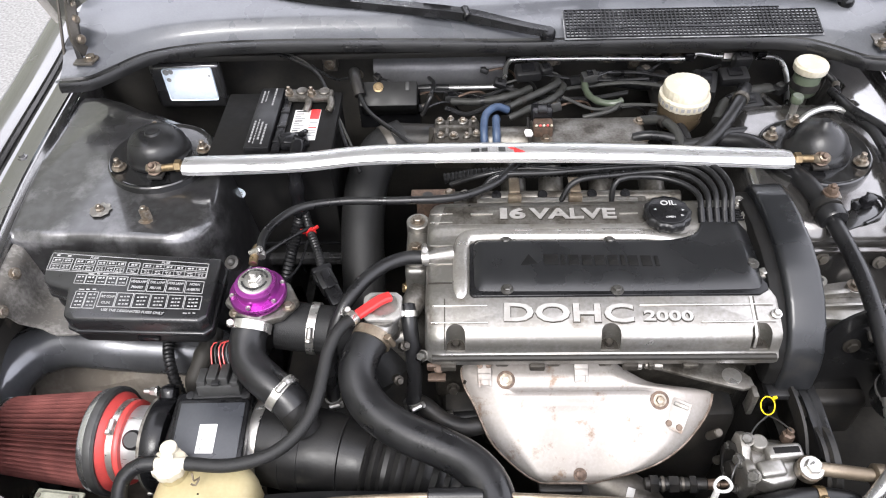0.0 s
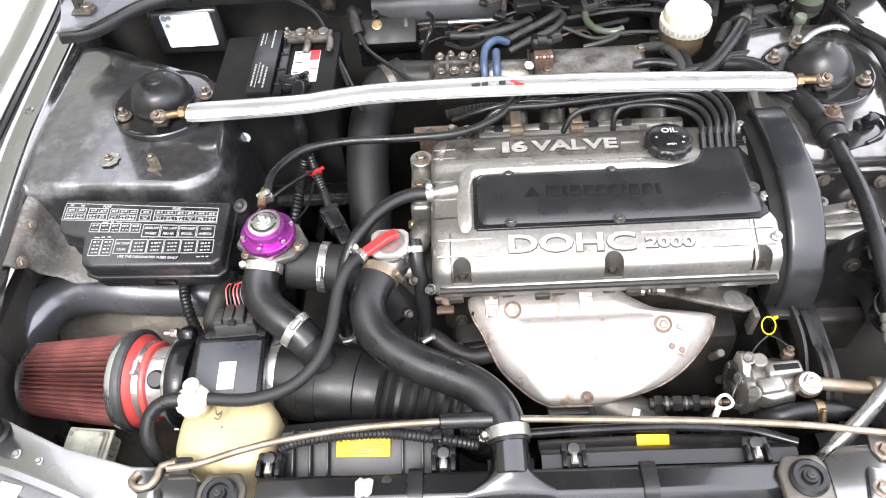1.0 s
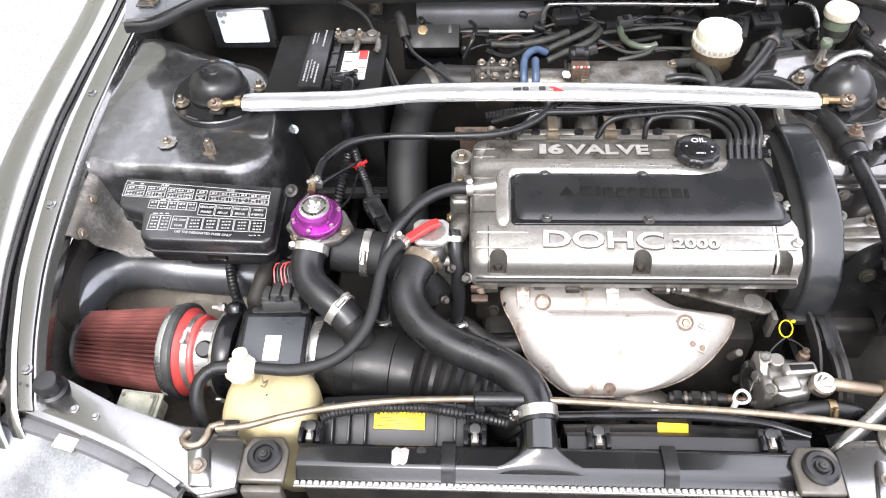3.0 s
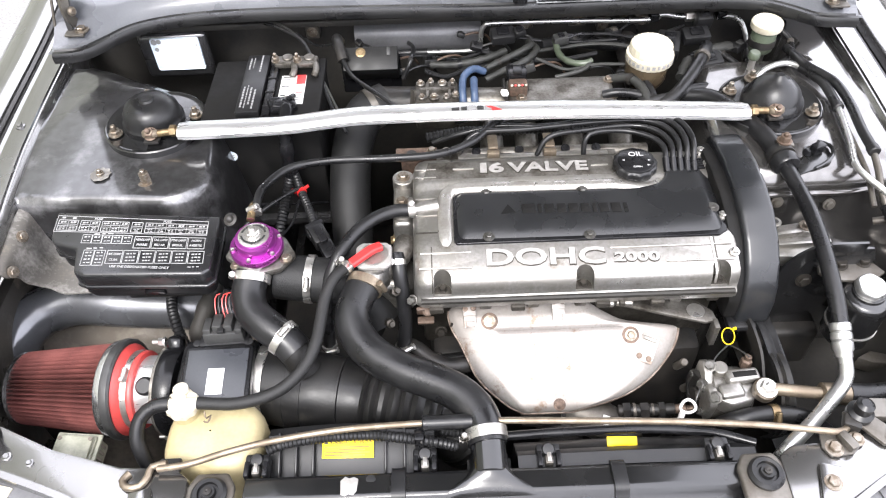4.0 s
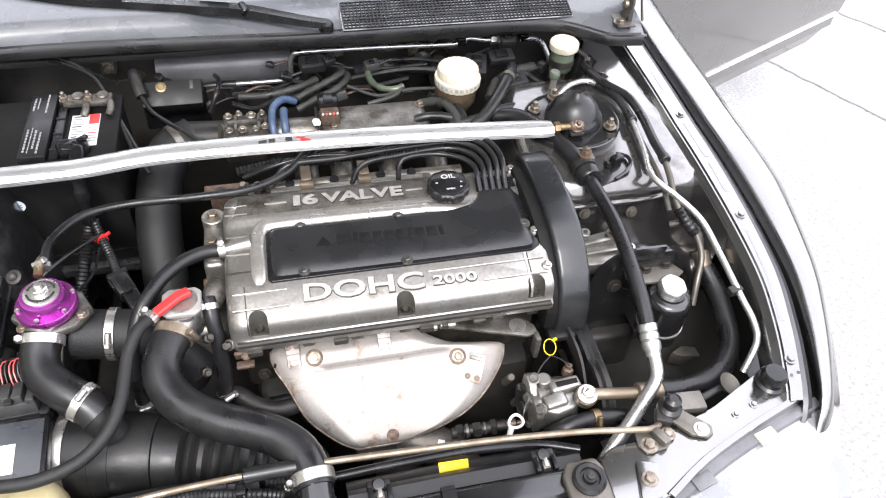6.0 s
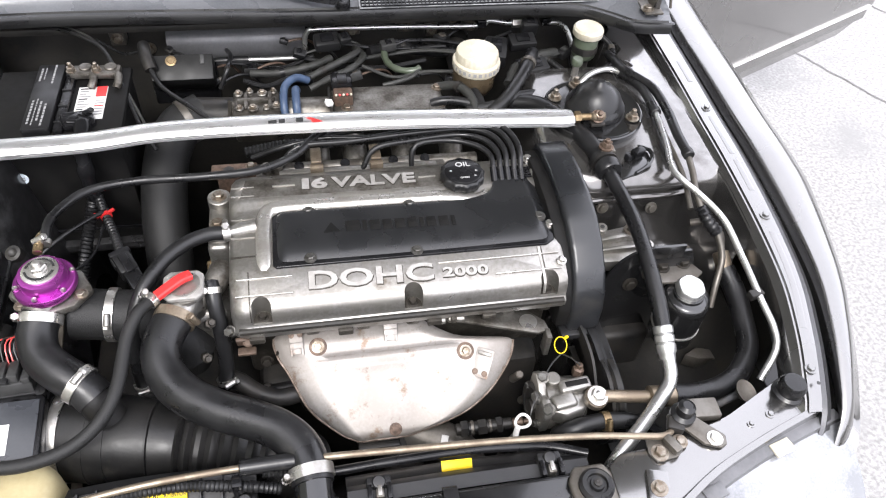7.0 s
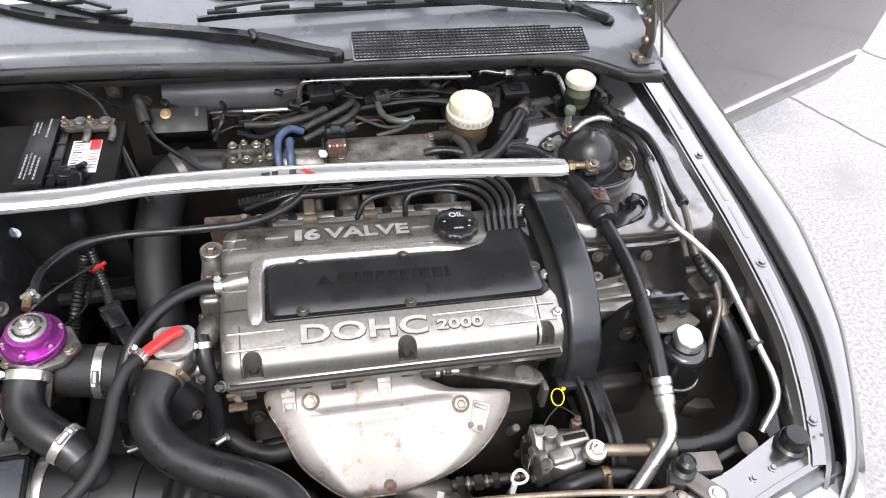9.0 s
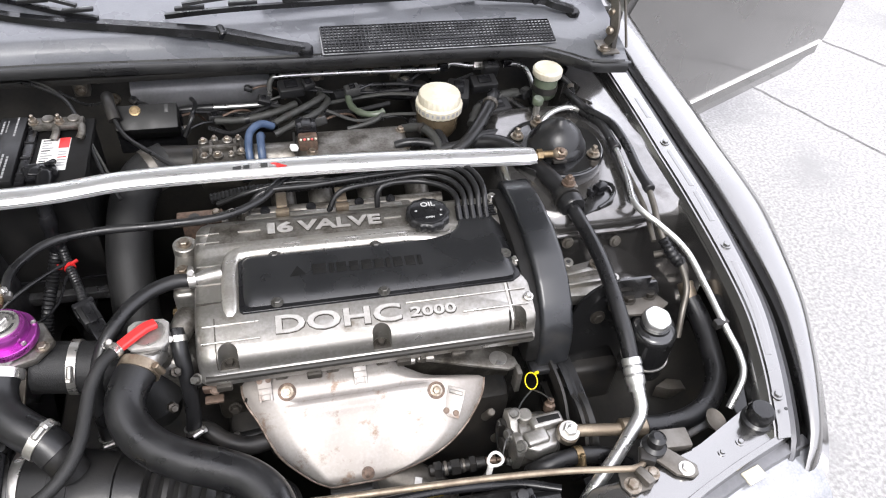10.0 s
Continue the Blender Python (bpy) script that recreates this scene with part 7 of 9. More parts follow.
part("tag", box((0.076, 1.004, 0.872), (0.012, 0.012, 0.008), 0.002, r=(10, 20, 20)), M_WHITE, cn)

br = thing("brake_reservoir", (0.328, 1.055, 0.85), "off-white brake fluid reservoir with a ribbed cap", "fluid reservoir")
part("bowl", lathe([(0.030, 0), (0.036, 0.012), (0.037, 0.045), (0.034, 0.05)], (0.328, 1.055, 0.85)), M_BOWL, br, "yellowed fluid bowl")
part("cap", lathe([(0.0390, 0), (0.0402, 0.002), (0.0404, 0.015), (0.0385, 0.017), (0.0362, 0.0175), (0.0360, 0.030), (0.0345, 0.0325), (0.030, 0.0335), (0.0, 0.0338)], (0.330, 1.055, 0.893), (0, 0, 1), 144, (24, 0.010)), M_OFFWHITE, br, "ribbed cap")
for k in range(13):
    a = radians(-170 + 13 * k)
    part("printed_bar", box((0.330 + 0.0405 * math.cos(a), 1.055 + 0.0405 * math.sin(a), 0.9015), (0.0008, 0.0055 - 0.002 * (k % 3 == 1), 0.006), 0, r=(0, 0, math.degrees(a))), M_GREYINK, br)
part("cylinder", rod((0.328, 1.06, 0.82), (0.33, 1.22, 0.83), 0.022), M_DARK, br)
part("neck", rod((0.328, 1.055, 0.81), (0.328, 1.055, 0.855), 0.022), M_DARK, br)
cr = thing("clutch_reservoir", (0.543, 1.105, 0.88), "small clutch fluid reservoir with an off-white cap", "fluid reservoir")
part("bowl", lathe([(0.018, 0), (0.0215, 0.005), (0.0215, 0.042), (0.019, 0.046)], (0.543, 1.105, 0.872)), M_GREEN, cr, "cloudy green bowl")
part("cap", lathe([(0.0255, 0), (0.027, 0.002), (0.027, 0.012), (0.024, 0.0155), (0.0, 0.0155)], (0.543, 1.105, 0.916), (0, 0, 1), 72, (24, 0.012)), M_OFFWHITE, cr)
part("stem", rod((0.543, 1.105, 0.80), (0.543, 1.105, 0.874), 0.012), M_DARK, cr)
part("strap", lathe([(0.022, 0), (0.0235, 0), (0.0235, 0.012), (0.022, 0.012)], (0.543, 1.105, 0.885)), M_DARK, cr)
vv = thing("clutch_bleeder", (0.508, 1.04, 0.86), "green-capped valve beside the clutch reservoir", "valve")
part("cap", lathe([(0.009, 0), (0.010, 0.002), (0.010, 0.010), (0.008, 0.013), (0, 0.013)], (0.508, 1.045, 0.895)), M_GREEN, vv)
part("stem", rod((0.508, 1.045, 0.84), (0.508, 1.045, 0.896), 0.006), M_STEEL, vv)
part("base", rod((0.508, 1.045, 0.80), (0.508, 1.045, 0.85), 0.010), M_DARK, vv)

fp = thing("brake_pipe", (0.2, 1.2, 0.84), "bright metal brake pipe along the bulkhead", "pipe")
part("pipe", tube([(-0.06, 1.195, 0.835), (0.02, 1.195, 0.835), (0.040, 1.195, 0.838), (0.047, 1.195, 0.85), (0.048, 1.195, 0.875), (0.054, 1.195, 0.888), (0.07, 1.195, 0.892), (0.2, 1.197, 0.890), (0.36, 1.197, 0.886), (0.385, 1.197, 0.896), (0.42, 1.197, 0.890), (0.47, 1.197, 0.888)], 0.0045, 12, 0.005), M_PIPE, fp)
part("pipe", tube([(0.49, 1.197, 0.886), (0.515, 1.195, 0.888), (0.535, 1.19, 0.878), (0.548, 1.175, 0.85), (0.555, 1.16, 0.80), (0.55, 1.15, 0.74)], 0.0045, 12, 0.005), M_PIPE, fp)
part("rubber_end", tube([(-0.13, 1.195, 0.830), (-0.095, 1.195, 0.835), (-0.055, 1.195, 0.835)], 0.008, 12), M_RUBBER, fp)
part("joint_nut", lathe([(0.0095, 0), (0.0095, 0.022), (0.008, 0.023)], (0.430, 1.197, 0.890), (1, 0, 0), 6), M_STEEL, fp)
part("joint_nut", lathe([(0.008, 0), (0.008, 0.012), (0.007, 0.013)], (0.456, 1.197, 0.889), (1, 0, 0), 6), M_STEEL, fp)
for x in (0.372, 0.498):
    part("pipe_clip", box((x, 1.205, 0.890), (0.018, 0.026, 0.016), 0.003), M_PLASTIC, fp)

rl = thing("relay_box", (-0.16, 1.13, 0.80), "black relay box with a bracket and yellow bolt", "relay")
part("cover", box((-0.158, 1.125, 0.862), (0.100, 0.045, 0.045), 0.003, r=(35, 0, 0)), M_SATIN, rl)
part("bracket", box((-0.160, 1.140, 0.83), (0.11, 0.02, 0.07), 0.003), M_PLASTIC, rl)
part("bolt", hexbolt((-0.175, 1.121, 0.887), (0, -0.55, 0.85), 0.006, 0.004), M_BRASS, rl)
part("slot", box((-0.125, 1.122, 0.888), (0.007, 0.016, 0.002), 0.001, r=(35, 0, 0)), M_BLACKINK, rl)
part("boot", tube([(-0.218, 1.15, 0.90), (-0.213, 1.125, 0.90), (-0.205, 1.10, 0.885)], 0.010, 12), M_DARK, rl)
part("wire", tube([(-0.208, 1.105, 0.89), (-0.19, 1.07, 0.875), (-0.15, 1.02, 0.875), (-0.11, 0.98, 0.87), (-0.07, 0.955, 0.86)], 0.0036, 10), M_RUBBER, rl)
part("wire", tube([(-0.206, 1.10, 0.885), (-0.186, 1.068, 0.870), (-0.146, 1.018, 0.870), (-0.105, 0.978, 0.866)], 0.0026, 8), M_RUBBER, rl)
gc = thing("earth_cable", (-0.3, 1.12, 0.86), "black cable looping from the bulkhead to the battery", "cable")
part("cable", tube([(-0.38, 1.20, 0.905), (-0.35, 1.19, 0.912), (-0.31, 1.165, 0.91), (-0.275, 1.13, 0.905), (-0.245, 1.06, 0.885), (-0.215, 0.98, 0.86), (-0.195, 0.95, 0.84)], 0.0032, 10), M_RUBBER, gc)
part("cable", tube([(-0.378, 1.20, 0.903), (-0.345, 1.195, 0.914), (-0.30, 1.165, 0.908), (-0.27, 1.12, 0.90), (-0.238, 1.05, 0.88), (-0.205, 0.975, 0.86)], 0.0022, 8), M_TAPE, gc)
part("cable", tube([(-0.30, 1.19, 0.89), (-0.26, 1.17, 0.875), (-0.23, 1.155, 0.885), (-0.215, 1.14, 0.90)], 0.0026, 8), M_RUBBER, gc)
part("lug", box((-0.385, 1.205, 0.902), (0.028, 0.02, 0.01), 0.003), M_RUST, gc)
wl_ = thing("washer_sticker", (-0.53, 1.18, 0.80), "white panel with a torn and stained sheet", "panel")
part("panel", box((-0.530, 1.192, 0.855), (0.128, 0.020, 0.092), 0.008, 3), M_BAY, wl_)
part("sheet", box((-0.524, 1.1800, 0.862), (0.090, 0.003, 0.066), 0.004), M_STICKER, wl_)
for x, z, w, h in ((-0.562, 0.888, 0.012, 0.010), (-0.553, 0.889, 0.010, 0.016), (-0.560, 0.873, 0.009, 0.006), (-0.485, 0.880, 0.005, 0.006)):
    part("torn_patch", lathe([(w * 0.5, 0), (w * 0.5, 0.0004), (0, 0.0004)], (x, 1.1788, z), (0, -1, 0), 7), M_GREYINK, wl_)

# tangle of hoses and plugs on the bulkhead
cl = random.Random(11)
HOSES = [([(0.043, 1.090, 0.860), (0.070, 1.105, 0.865), (0.110, 1.125, 0.872), (0.137, 1.150, 0.872), (0.135, 1.178, 0.860)], 0.006),
         ([(0.048, 1.068, 0.856), (0.090, 1.085, 0.866), (0.125, 1.105, 0.870), (0.146, 1.140, 0.868), (0.142, 1.172, 0.858)], 0.006),
         ([(0.285, 1.07, 0.86), (0.31, 1.045, 0.868), (0.325, 1.01, 0.868), (0.33, 0.98, 0.86)], 0.0075),
         ([(0.265, 1.05, 0.86), (0.295, 1.03, 0.874), (0.312, 1.00, 0.872), (0.315, 0.97, 0.862)], 0.008),
         ([(0.446, 1.105, 0.884), (0.432, 1.075, 0.886), (0.402, 1.030, 0.878), (0.364, 0.985, 0.868), (0.340, 0.972, 0.860)], 0.0112),
         ([(0.395, 1.06, 0.85), (0.42, 1.10, 0.86), (0.47, 1.12, 0.868), (0.50, 1.13, 0.865)], 0.009),
         ([(0.30, 0.975, 0.862), (0.36, 0.985, 0.866), (0.40, 1.005, 0.866), (0.45, 1.01, 0.86), (0.48, 0.99, 0.85)], 0.0085),
         ([(0.16, 1.18, 0.85), (0.22, 1.20, 0.845), (0.30, 1.19, 0.84), (0.38, 1.2, 0.84)], 0.012),
         ([(-0.05, 1.13, 0.85), (0.0, 1.12, 0.855), (0.05, 1.125, 0.862), (0.09, 1.15, 0.86)], 0.007),
         ([(-0.10, 1.09, 0.85), (-0.085, 1.10, 0.88), (-0.08, 1.14, 0.88), (-0.09, 1.19, 0.86)], 0.004),
         ([(0.46, 1.15, 0.86), (0.48, 1.12, 0.86), (0.52, 1.07, 0.85), (0.55, 1.03, 0.86)], 0.006),
         ([(0.58, 1.12, 0.90), (0.592, 1.10, 0.892), (0.585, 1.07, 0.882), (0.56, 1.06, 0.87)], 0.005),
         ([(-0.01, 0.97, 0.845), (0.03, 0.965, 0.858), (0.09, 0.96, 0.86), (0.18, 0.965, 0.858), (0.29, 0.955, 0.85)], 0.009)]
for pts, r in HOSES:
    h = thing("bulkhead_hose", pts[0], "dusty black hose crossing in front of the bulkhead", "hose", "bulkhead hoses")
    kind = cl.choice("ssrt")
    if kind == "r":
        part("conduit", ridged(pts, r * 0.9, 0.006, 0.14), M_PLASTIC_MATT, h)
    elif kind == "t":
        part("taped_loom", tube(pts, r, 12, scale=lambda q: 1 + 0.10 * math.sin(q * 41) + 0.05 * math.sin(q * 97)), M_TAPE, h)
    else:
        part("hose", tube(pts, r, 12), M_RUBBER, h)
    p0, p1 = Vector(pts[1]), Vector(pts[2])
    part("clip", lathe([(r * 1.02, -0.004), (r * 1.22, -0.004), (r * 1.22, 0.004), (r * 1.02, 0.004)], p0 + (p1 - p0) * 0.08, p1 - p0, 14), cl.choice((M_BRACKET, M_PLASTIC, M_DARK)), h)
for c, s, a in (((0.085, 1.165, 0.884), (0.045, 0.03, 0.020), 8), ((0.115, 1.16, 0.893), (0.022, 0.02, 0.014), 20), ((0.385, 1.13, 0.872), (0.04, 0.05, 0.03), -15), ((0.435, 1.14, 0.884), (0.05, 0.03, 0.02), 5),
                ((0.455, 1.17, 0.895), (0.030, 0.02, 0.03), 0), ((0.445, 1.08, 0.87), (0.05, 0.03, 0.018), 12), ((0.03, 1.12, 0.845), (0.05, 0.03, 0.02), 4)):
    g = thing("wiring_plug", c, "black wiring plug in the bulkhead clutter", "connector", "wiring plugs")
    b = part("plug", box(c, s, 0.004, r=(15, 0, a)), M_PLASTIC_MATT, g)
    part("plug_rib", box((c[0], c[1] - 0.002, c[2] + s[2] * 0.5), (s[0] * 0.5, s[1] * 0.6, 0.006), 0.002, r=(15, 0, a)), M_PLASTIC, b)
# fittings, brackets and thin looms low on the bulkhead
for x, z, w, h in ((0.135, 0.868, 0.030, 0.022), (0.235, 0.872, 0.034, 0.026), (0.285, 0.862, 0.022, 0.030), (0.36, 0.868, 0.030, 0.024), (-0.275, 0.868, 0.026, 0.030)):
    g = thing("bulkhead_bracket", (x, 1.245, z), "small dull steel bracket bolted to the bulkhead", "bracket", "bulkhead brackets")
    bk = part("bracket_plate", box((x, 1.240, z), (w, 0.024, h), 0.003), M_BRACKET, g)
    part("bolt", hexbolt((x, 1.228, z), (0, -1, 0.1), 0.007, 0.007, 1.45), M_BOLT, bk)
for k, (x0, x1, y0, z0, m) in enumerate(((0.09, 0.30, 1.175, 0.868, M_RUBBER), (0.12, 0.34, 1.16, 0.862, M_TAPE), (0.04, 0.26, 1.15, 0.858, M_RUBBER), (0.20, 0.43, 1.185, 0.874, M_RUBBER), (-0.12, 0.06, 1.16, 0.856, M_RUBBER), (-0.06, 0.05, 1.09, 0.868, M_RUBBER), (0.14, 0.30, 1.085, 0.870, M_TAPE))):
    pts = [(x0 + (x1 - x0) * i / 3, y0 + cl.uniform(-0.016, 0.016), z0 + cl.uniform(-0.006, 0.008) - 0.008 * (i in (1, 2))) for i in range(4)]
    g = thing("thin_loom", pts[0], "thin dusty wiring loom strung along the bulkhead", "cable", "thin looms")
    part("wire", tube(pts, 0.0030 + 0.0006 * (k % 3), 8), m, g)
for p in ((0.19, 1.254, 0.878), (0.25, 1.254, 0.872), (0.29, 1.254, 0.882), (0.33, 1.254, 0.87), (-0.25, 1.254, 0.875), (-0.23, 1.254, 0.83), (0.14, 1.254, 0.868), (0.12, 1.254, 0.85)):
    g = thing("bulkhead_bolt", p, "dull bolt head on the bulkhead", "bolt", "bulkhead bolts")
    part("bolt_head", hexbolt(p, (0, -1, 0), 0.0075, 0.008, 1.5), M_BOLT, g)
for k in range(16):
    x = -0.20 + 0.72 * k / 15 + cl.uniform(-0.02, 0.02)
    y, z = cl.uniform(1.10, 1.22), cl.uniform(0.845, 0.875)
    g = thing("loom_connector", (x, y, z), "small grimy wiring connector among the hoses", "connector", "loom connectors")
    a = cl.uniform(-50, 50)
    w = cl.uniform(0.014, 0.028)
    b = part("shell", box((x, y, z), (w, w * 0.7, w * 0.6), 0.002, r=(cl.uniform(-15, 25), cl.uniform(-20, 20), a)), cl.choice((M_PLASTIC_MATT, M_GREYPLUG, M_SATIN)), g)
    part("locking_tab", box((x, y, z + w * 0.32), (w * 0.4, w * 0.5, 0.004), 0.001, r=(0, 0, a)), cl.choice((M_PLASTIC, M_BRACKET, M_GREYPLUG)), b)
    d = Vector((math.cos(radians(a)), math.sin(radians(a)), 0))
    q = Vector((x, y, z))
    part("wire", tube([q + d * w * 0.45, q + d * (w + 0.012) + Vector((0, 0.004, 0.004)), q + d * (w + 0.035) + Vector((0, 0.018, -0.010)), q + d * (w + 0.05) + Vector((0, 0.03, -0.04))], 0.0022, 6), cl.choice((M_RUBBER, M_TAPE, M_RUST)), g)
gt = thing("green_tape", (0.24, 1.12, 0.865), "wiring loom wrapped in dusty grey-green tape", "cable")
part("loom", tube([(0.186, 1.178, 0.865), (0.186, 1.130, 0.864), (0.200, 1.100, 0.866), (0.225, 1.088, 0.868), (0.240, 1.092, 0.872)], 0.0060, 12, scale=lambda s: 1 + 0.12 * math.sin(s * 31)), M_GREEN, gt)
part("loose_end", tube([(0.239, 1.091, 0.871), (0.226, 1.076, 0.866), (0.200, 1.068, 0.862), (0.172, 1.066, 0.857)], 0.0042, 10), M_TAPE, gt)
pipe_l = thing("intercooler_pipe", (-0.65, 0.75, 0.50), "dull grey metal intercooler pipe below the fuse box", "pipe")
part("pipe", tube([(-0.738, 0.58, 0.56), (-0.736, 0.625, 0.63), (-0.727, 0.662, 0.675), (-0.706, 0.695, 0.688), (-0.678, 0.715, 0.692), (-0.635, 0.725, 0.694), (-0.56, 0.718, 0.692), (-0.45, 0.72, 0.675), (-0.38, 0.73, 0.64)], 0.039, 26), M_GREYPIPE, pipe_l)
ln = thing("wheel_liner", (-0.52, 0.66, 0.50), "dusty tan plastic liner behind the filter", "liner")
part("panel", sheet([[(-0.735 + 0.02 * i, 0.79 + 0.006 * math.sin(i * 0.7) - 0.025 * j, 0.675 - 0.010 * j - 0.03 * max(0, j - 4) + 0.007 * math.sin(i * 0.6 + j * 0.5)) for i in range(20)] for j in range(13)], 0.004), M_TAN, ln)
lm = thing("wiring_loom", (-0.42, 0.64, 0.70), "brown taped wiring loom behind the flow meter", "cable")
part("loom", tube([(-0.40, 0.71, 0.74), (-0.41, 0.67, 0.73), (-0.42, 0.64, 0.71), (-0.42, 0.60, 0.66)], 0.014, 12, scale=lambda s: 1 + 0.1 * math.sin(s * 27)), M_DUSTY, lm)
part("conduit", ridged([(-0.47, 0.70, 0.73), (-0.462, 0.67, 0.73), (-0.45, 0.64, 0.71), (-0.43, 0.61, 0.68)], 0.008), M_PLASTIC_MATT, lm)
gb = thing("relay_block", (-0.537, 0.433, 0.70), "grey-green dusty plastic relay block", "relay")
part("block", box((-0.537, 0.433, 0.725), (0.056, 0.046, 0.04), 0.005, r=(8, 0, -6)), M_BLOCK, gb)
part("block_lid", box((-0.537, 0.430, 0.747), (0.050, 0.040, 0.006), 0.003, r=(8, 0, -6)), M_BLOCK, gb)
part("block_flange", box((-0.536, 0.431, 0.738), (0.062, 0.052, 0.005), 0.002, r=(8, 0, -6)), M_BLOCK, gb)
for k in range(4):
    part("side_slot", box((-0.508, 0.418 + 0.009 * k, 0.727), (0.003, 0.004, 0.018), 0.0006, r=(8, 0, -6)), M_TAN, gb)
for dx, dy in ((-0.021, -0.016), (0.020, -0.018), (-0.018, 0.016), (0.023, 0.013)):
    part("lid_pip", lathe([(0.0028, 0), (0.0028, 0.0016), (0, 0.002)], (-0.537 + dx, 0.430 + dy, 0.7495 + dy * 0.14), (0, -0.14, 1), 10), M_TAN, gb)
# ---- right side of the bay ----
ac = thing("air_con_hose", (0.48, 0.65, 0.80), "black air conditioning hose with a crimped metal end", "hose")
part("hose", tube([(0.385, 1.00, 0.855), (0.425, 0.975, 0.866), (0.455, 0.915, 0.872), (0.475, 0.86, 0.874), (0.486, 0.815, 0.870)], 0.0142, 18), M_RUBBER, ac)
part("hose", tube([(0.484, 0.825, 0.870), (0.492, 0.76, 0.864), (0.497, 0.70, 0.856), (0.497, 0.64, 0.844), (0.495, 0.58, 0.826), (0.492, 0.535, 0.808)], 0.0112, 16), M_RUBBER, ac)
part("crimp", lathe([(0.0130, 0), (0.0138, 0.002), (0.0138, 0.010), (0.0122, 0.012), (0.0138, 0.014), (0.0138, 0.022), (0.0122, 0.024), (0.0138, 0.026), (0.0138, 0.036), (0.0115, 0.039), (0.0115, 0.046)], (0.4925, 0.542, 0.810), (-0.03, -0.85, -0.5)), M_PIPE, ac, "crimped aluminium ferrule")
part("pipe", tube([(0.492, 0.508, 0.790), (0.492, 0.490, 0.780), (0.488, 0.476, 0.772), (0.468, 0.456, 0.764), (0.43, 0.424, 0.752), (0.395, 0.398, 0.735), (0.378, 0.385, 0.70)], 0.0095, 16), M_PIPE, ac, "bare aluminium pipe")
part("rubber_clamp", lathe([(0.015, 0), (0.0195, 0.001), (0.0205, 0.013), (0.0170, 0.015), (0.0170, 0.019), (0.0205, 0.021), (0.0205, 0.034), (0.0185, 0.037), (0.012, 0.037)], (0.4835, 0.828, 0.8715), (0.15, -0.985, -0.07), 28), M_RUBBER, ac, "black rubber clamp block")
part("clamp_strap", lathe([(0.0207, 0), (0.0216, 0), (0.0216, 0.006), (0.0207, 0.006)], (0.485, 0.818, 0.871), (0.15, -0.985, -0.07), 28), M_DARK, ac)
part("clamp_foot", box((0.490, 0.826, 0.888), (0.024, 0.018, 0.006), 0.002), M_BRACKET, ac)
part("clamp_bolt", hexbolt((0.488, 0.826, 0.893), (0, 0, 1), 0.0085, 0.010, 1.35, 0.004), M_RUSTBOLT, ac, "rusty clamp bolt")
br2 = thing("hose_bracket", (0.53, 0.84, 0.86), "black sheet metal hose bracket on the inner wing", "bracket")
BO = [(0.500, 0.776), (0.530, 0.788), (0.550, 0.799), (0.567, 0.817), (0.568, 0.836), (0.553, 0.846), (0.531, 0.840), (0.522, 0.815), (0.508, 0.800)]
part("plate", prism(BO, 0.864, 0.8675, 0.0012), M_STRUT, br2)
part("rim", tube([(0.530, 0.788, 0.868), (0.550, 0.799, 0.869), (0.567, 0.817, 0.871), (0.569, 0.836, 0.872), (0.553, 0.847, 0.871)], 0.0032, 8), M_STRUT, br2)
part("clip", box((0.545, 0.826, 0.876), (0.022, 0.014, 0.016), 0.003, r=(0, 0, 25)), M_PLASTIC, br2)
part("clip_ear", box((0.530, 0.822, 0.872), (0.014, 0.010, 0.010), 0.002, r=(0, 15, 25)), M_PLASTIC, br2)

ps = thing("fluid_reservoir", (0.556, 0.598, 0.70), "black power steering reservoir with a bright metal cap", "fluid reservoir")
part("body", lathe([(0.031, 0), (0.0345, 0.004), (0.0350, 0.080), (0.0345, 0.087), (0.0320, 0.0925), (0.0285, 0.0945), (0.0225, 0.0955), (0.0215, 0.099)], (0.558, 0.598, 0.705), (0, 0, 1), 40), M_STRUT, ps)
part("cap", lathe([(0.017, -0.003), (0.0210, 0.000), (0.0208, 0.007), (0.0200, 0.010), (0.0185, 0.0115), (0.0, 0.0125)], (0.560, 0.602, 0.804), (0.05, -0.12, 1), 96, (6, 0.03)), M_PIPE, ps, "bright fluted cap")
part("lower_band", lathe([(0.0350, 0), (0.0362, 0), (0.0362, 0.003), (0.0350, 0.003)], (0.558, 0.598, 0.733)), M_STEEL, ps)
part("mount_plate", prism([(0.505, 0.655), (0.575, 0.668), (0.595, 0.632), (0.57, 0.615), (0.525, 0.62), (0.50, 0.635)], 0.800, 0.806, 0.002), M_BRACKET, ps)
for p in ((0.535, 0.648, 0.806), (0.570, 0.652, 0.806)):
    part("bolt", hexbolt(p, (0, 0, 1), 0.009, 0.009, 1.3), M_POCKETBOLT, ps)
hp = thing("power_steering_hose", (0.6, 0.55, 0.72), "thick black power steering hose with brass fittings", "hose")
part("hose", tube([(0.645, 0.650, 0.785), (0.652, 0.62, 0.772), (0.650, 0.575, 0.758), (0.640, 0.53, 0.748), (0.612, 0.495, 0.742), (0.572, 0.475, 0.742), (0.528, 0.468, 0.745), (0.495, 0.468, 0.75)], 0.0155, 18), M_RUBBER, hp)
part("top_fitting", rod((0.643, 0.672, 0.80), (0.645, 0.648, 0.785), 0.0125), M_ROD, hp)
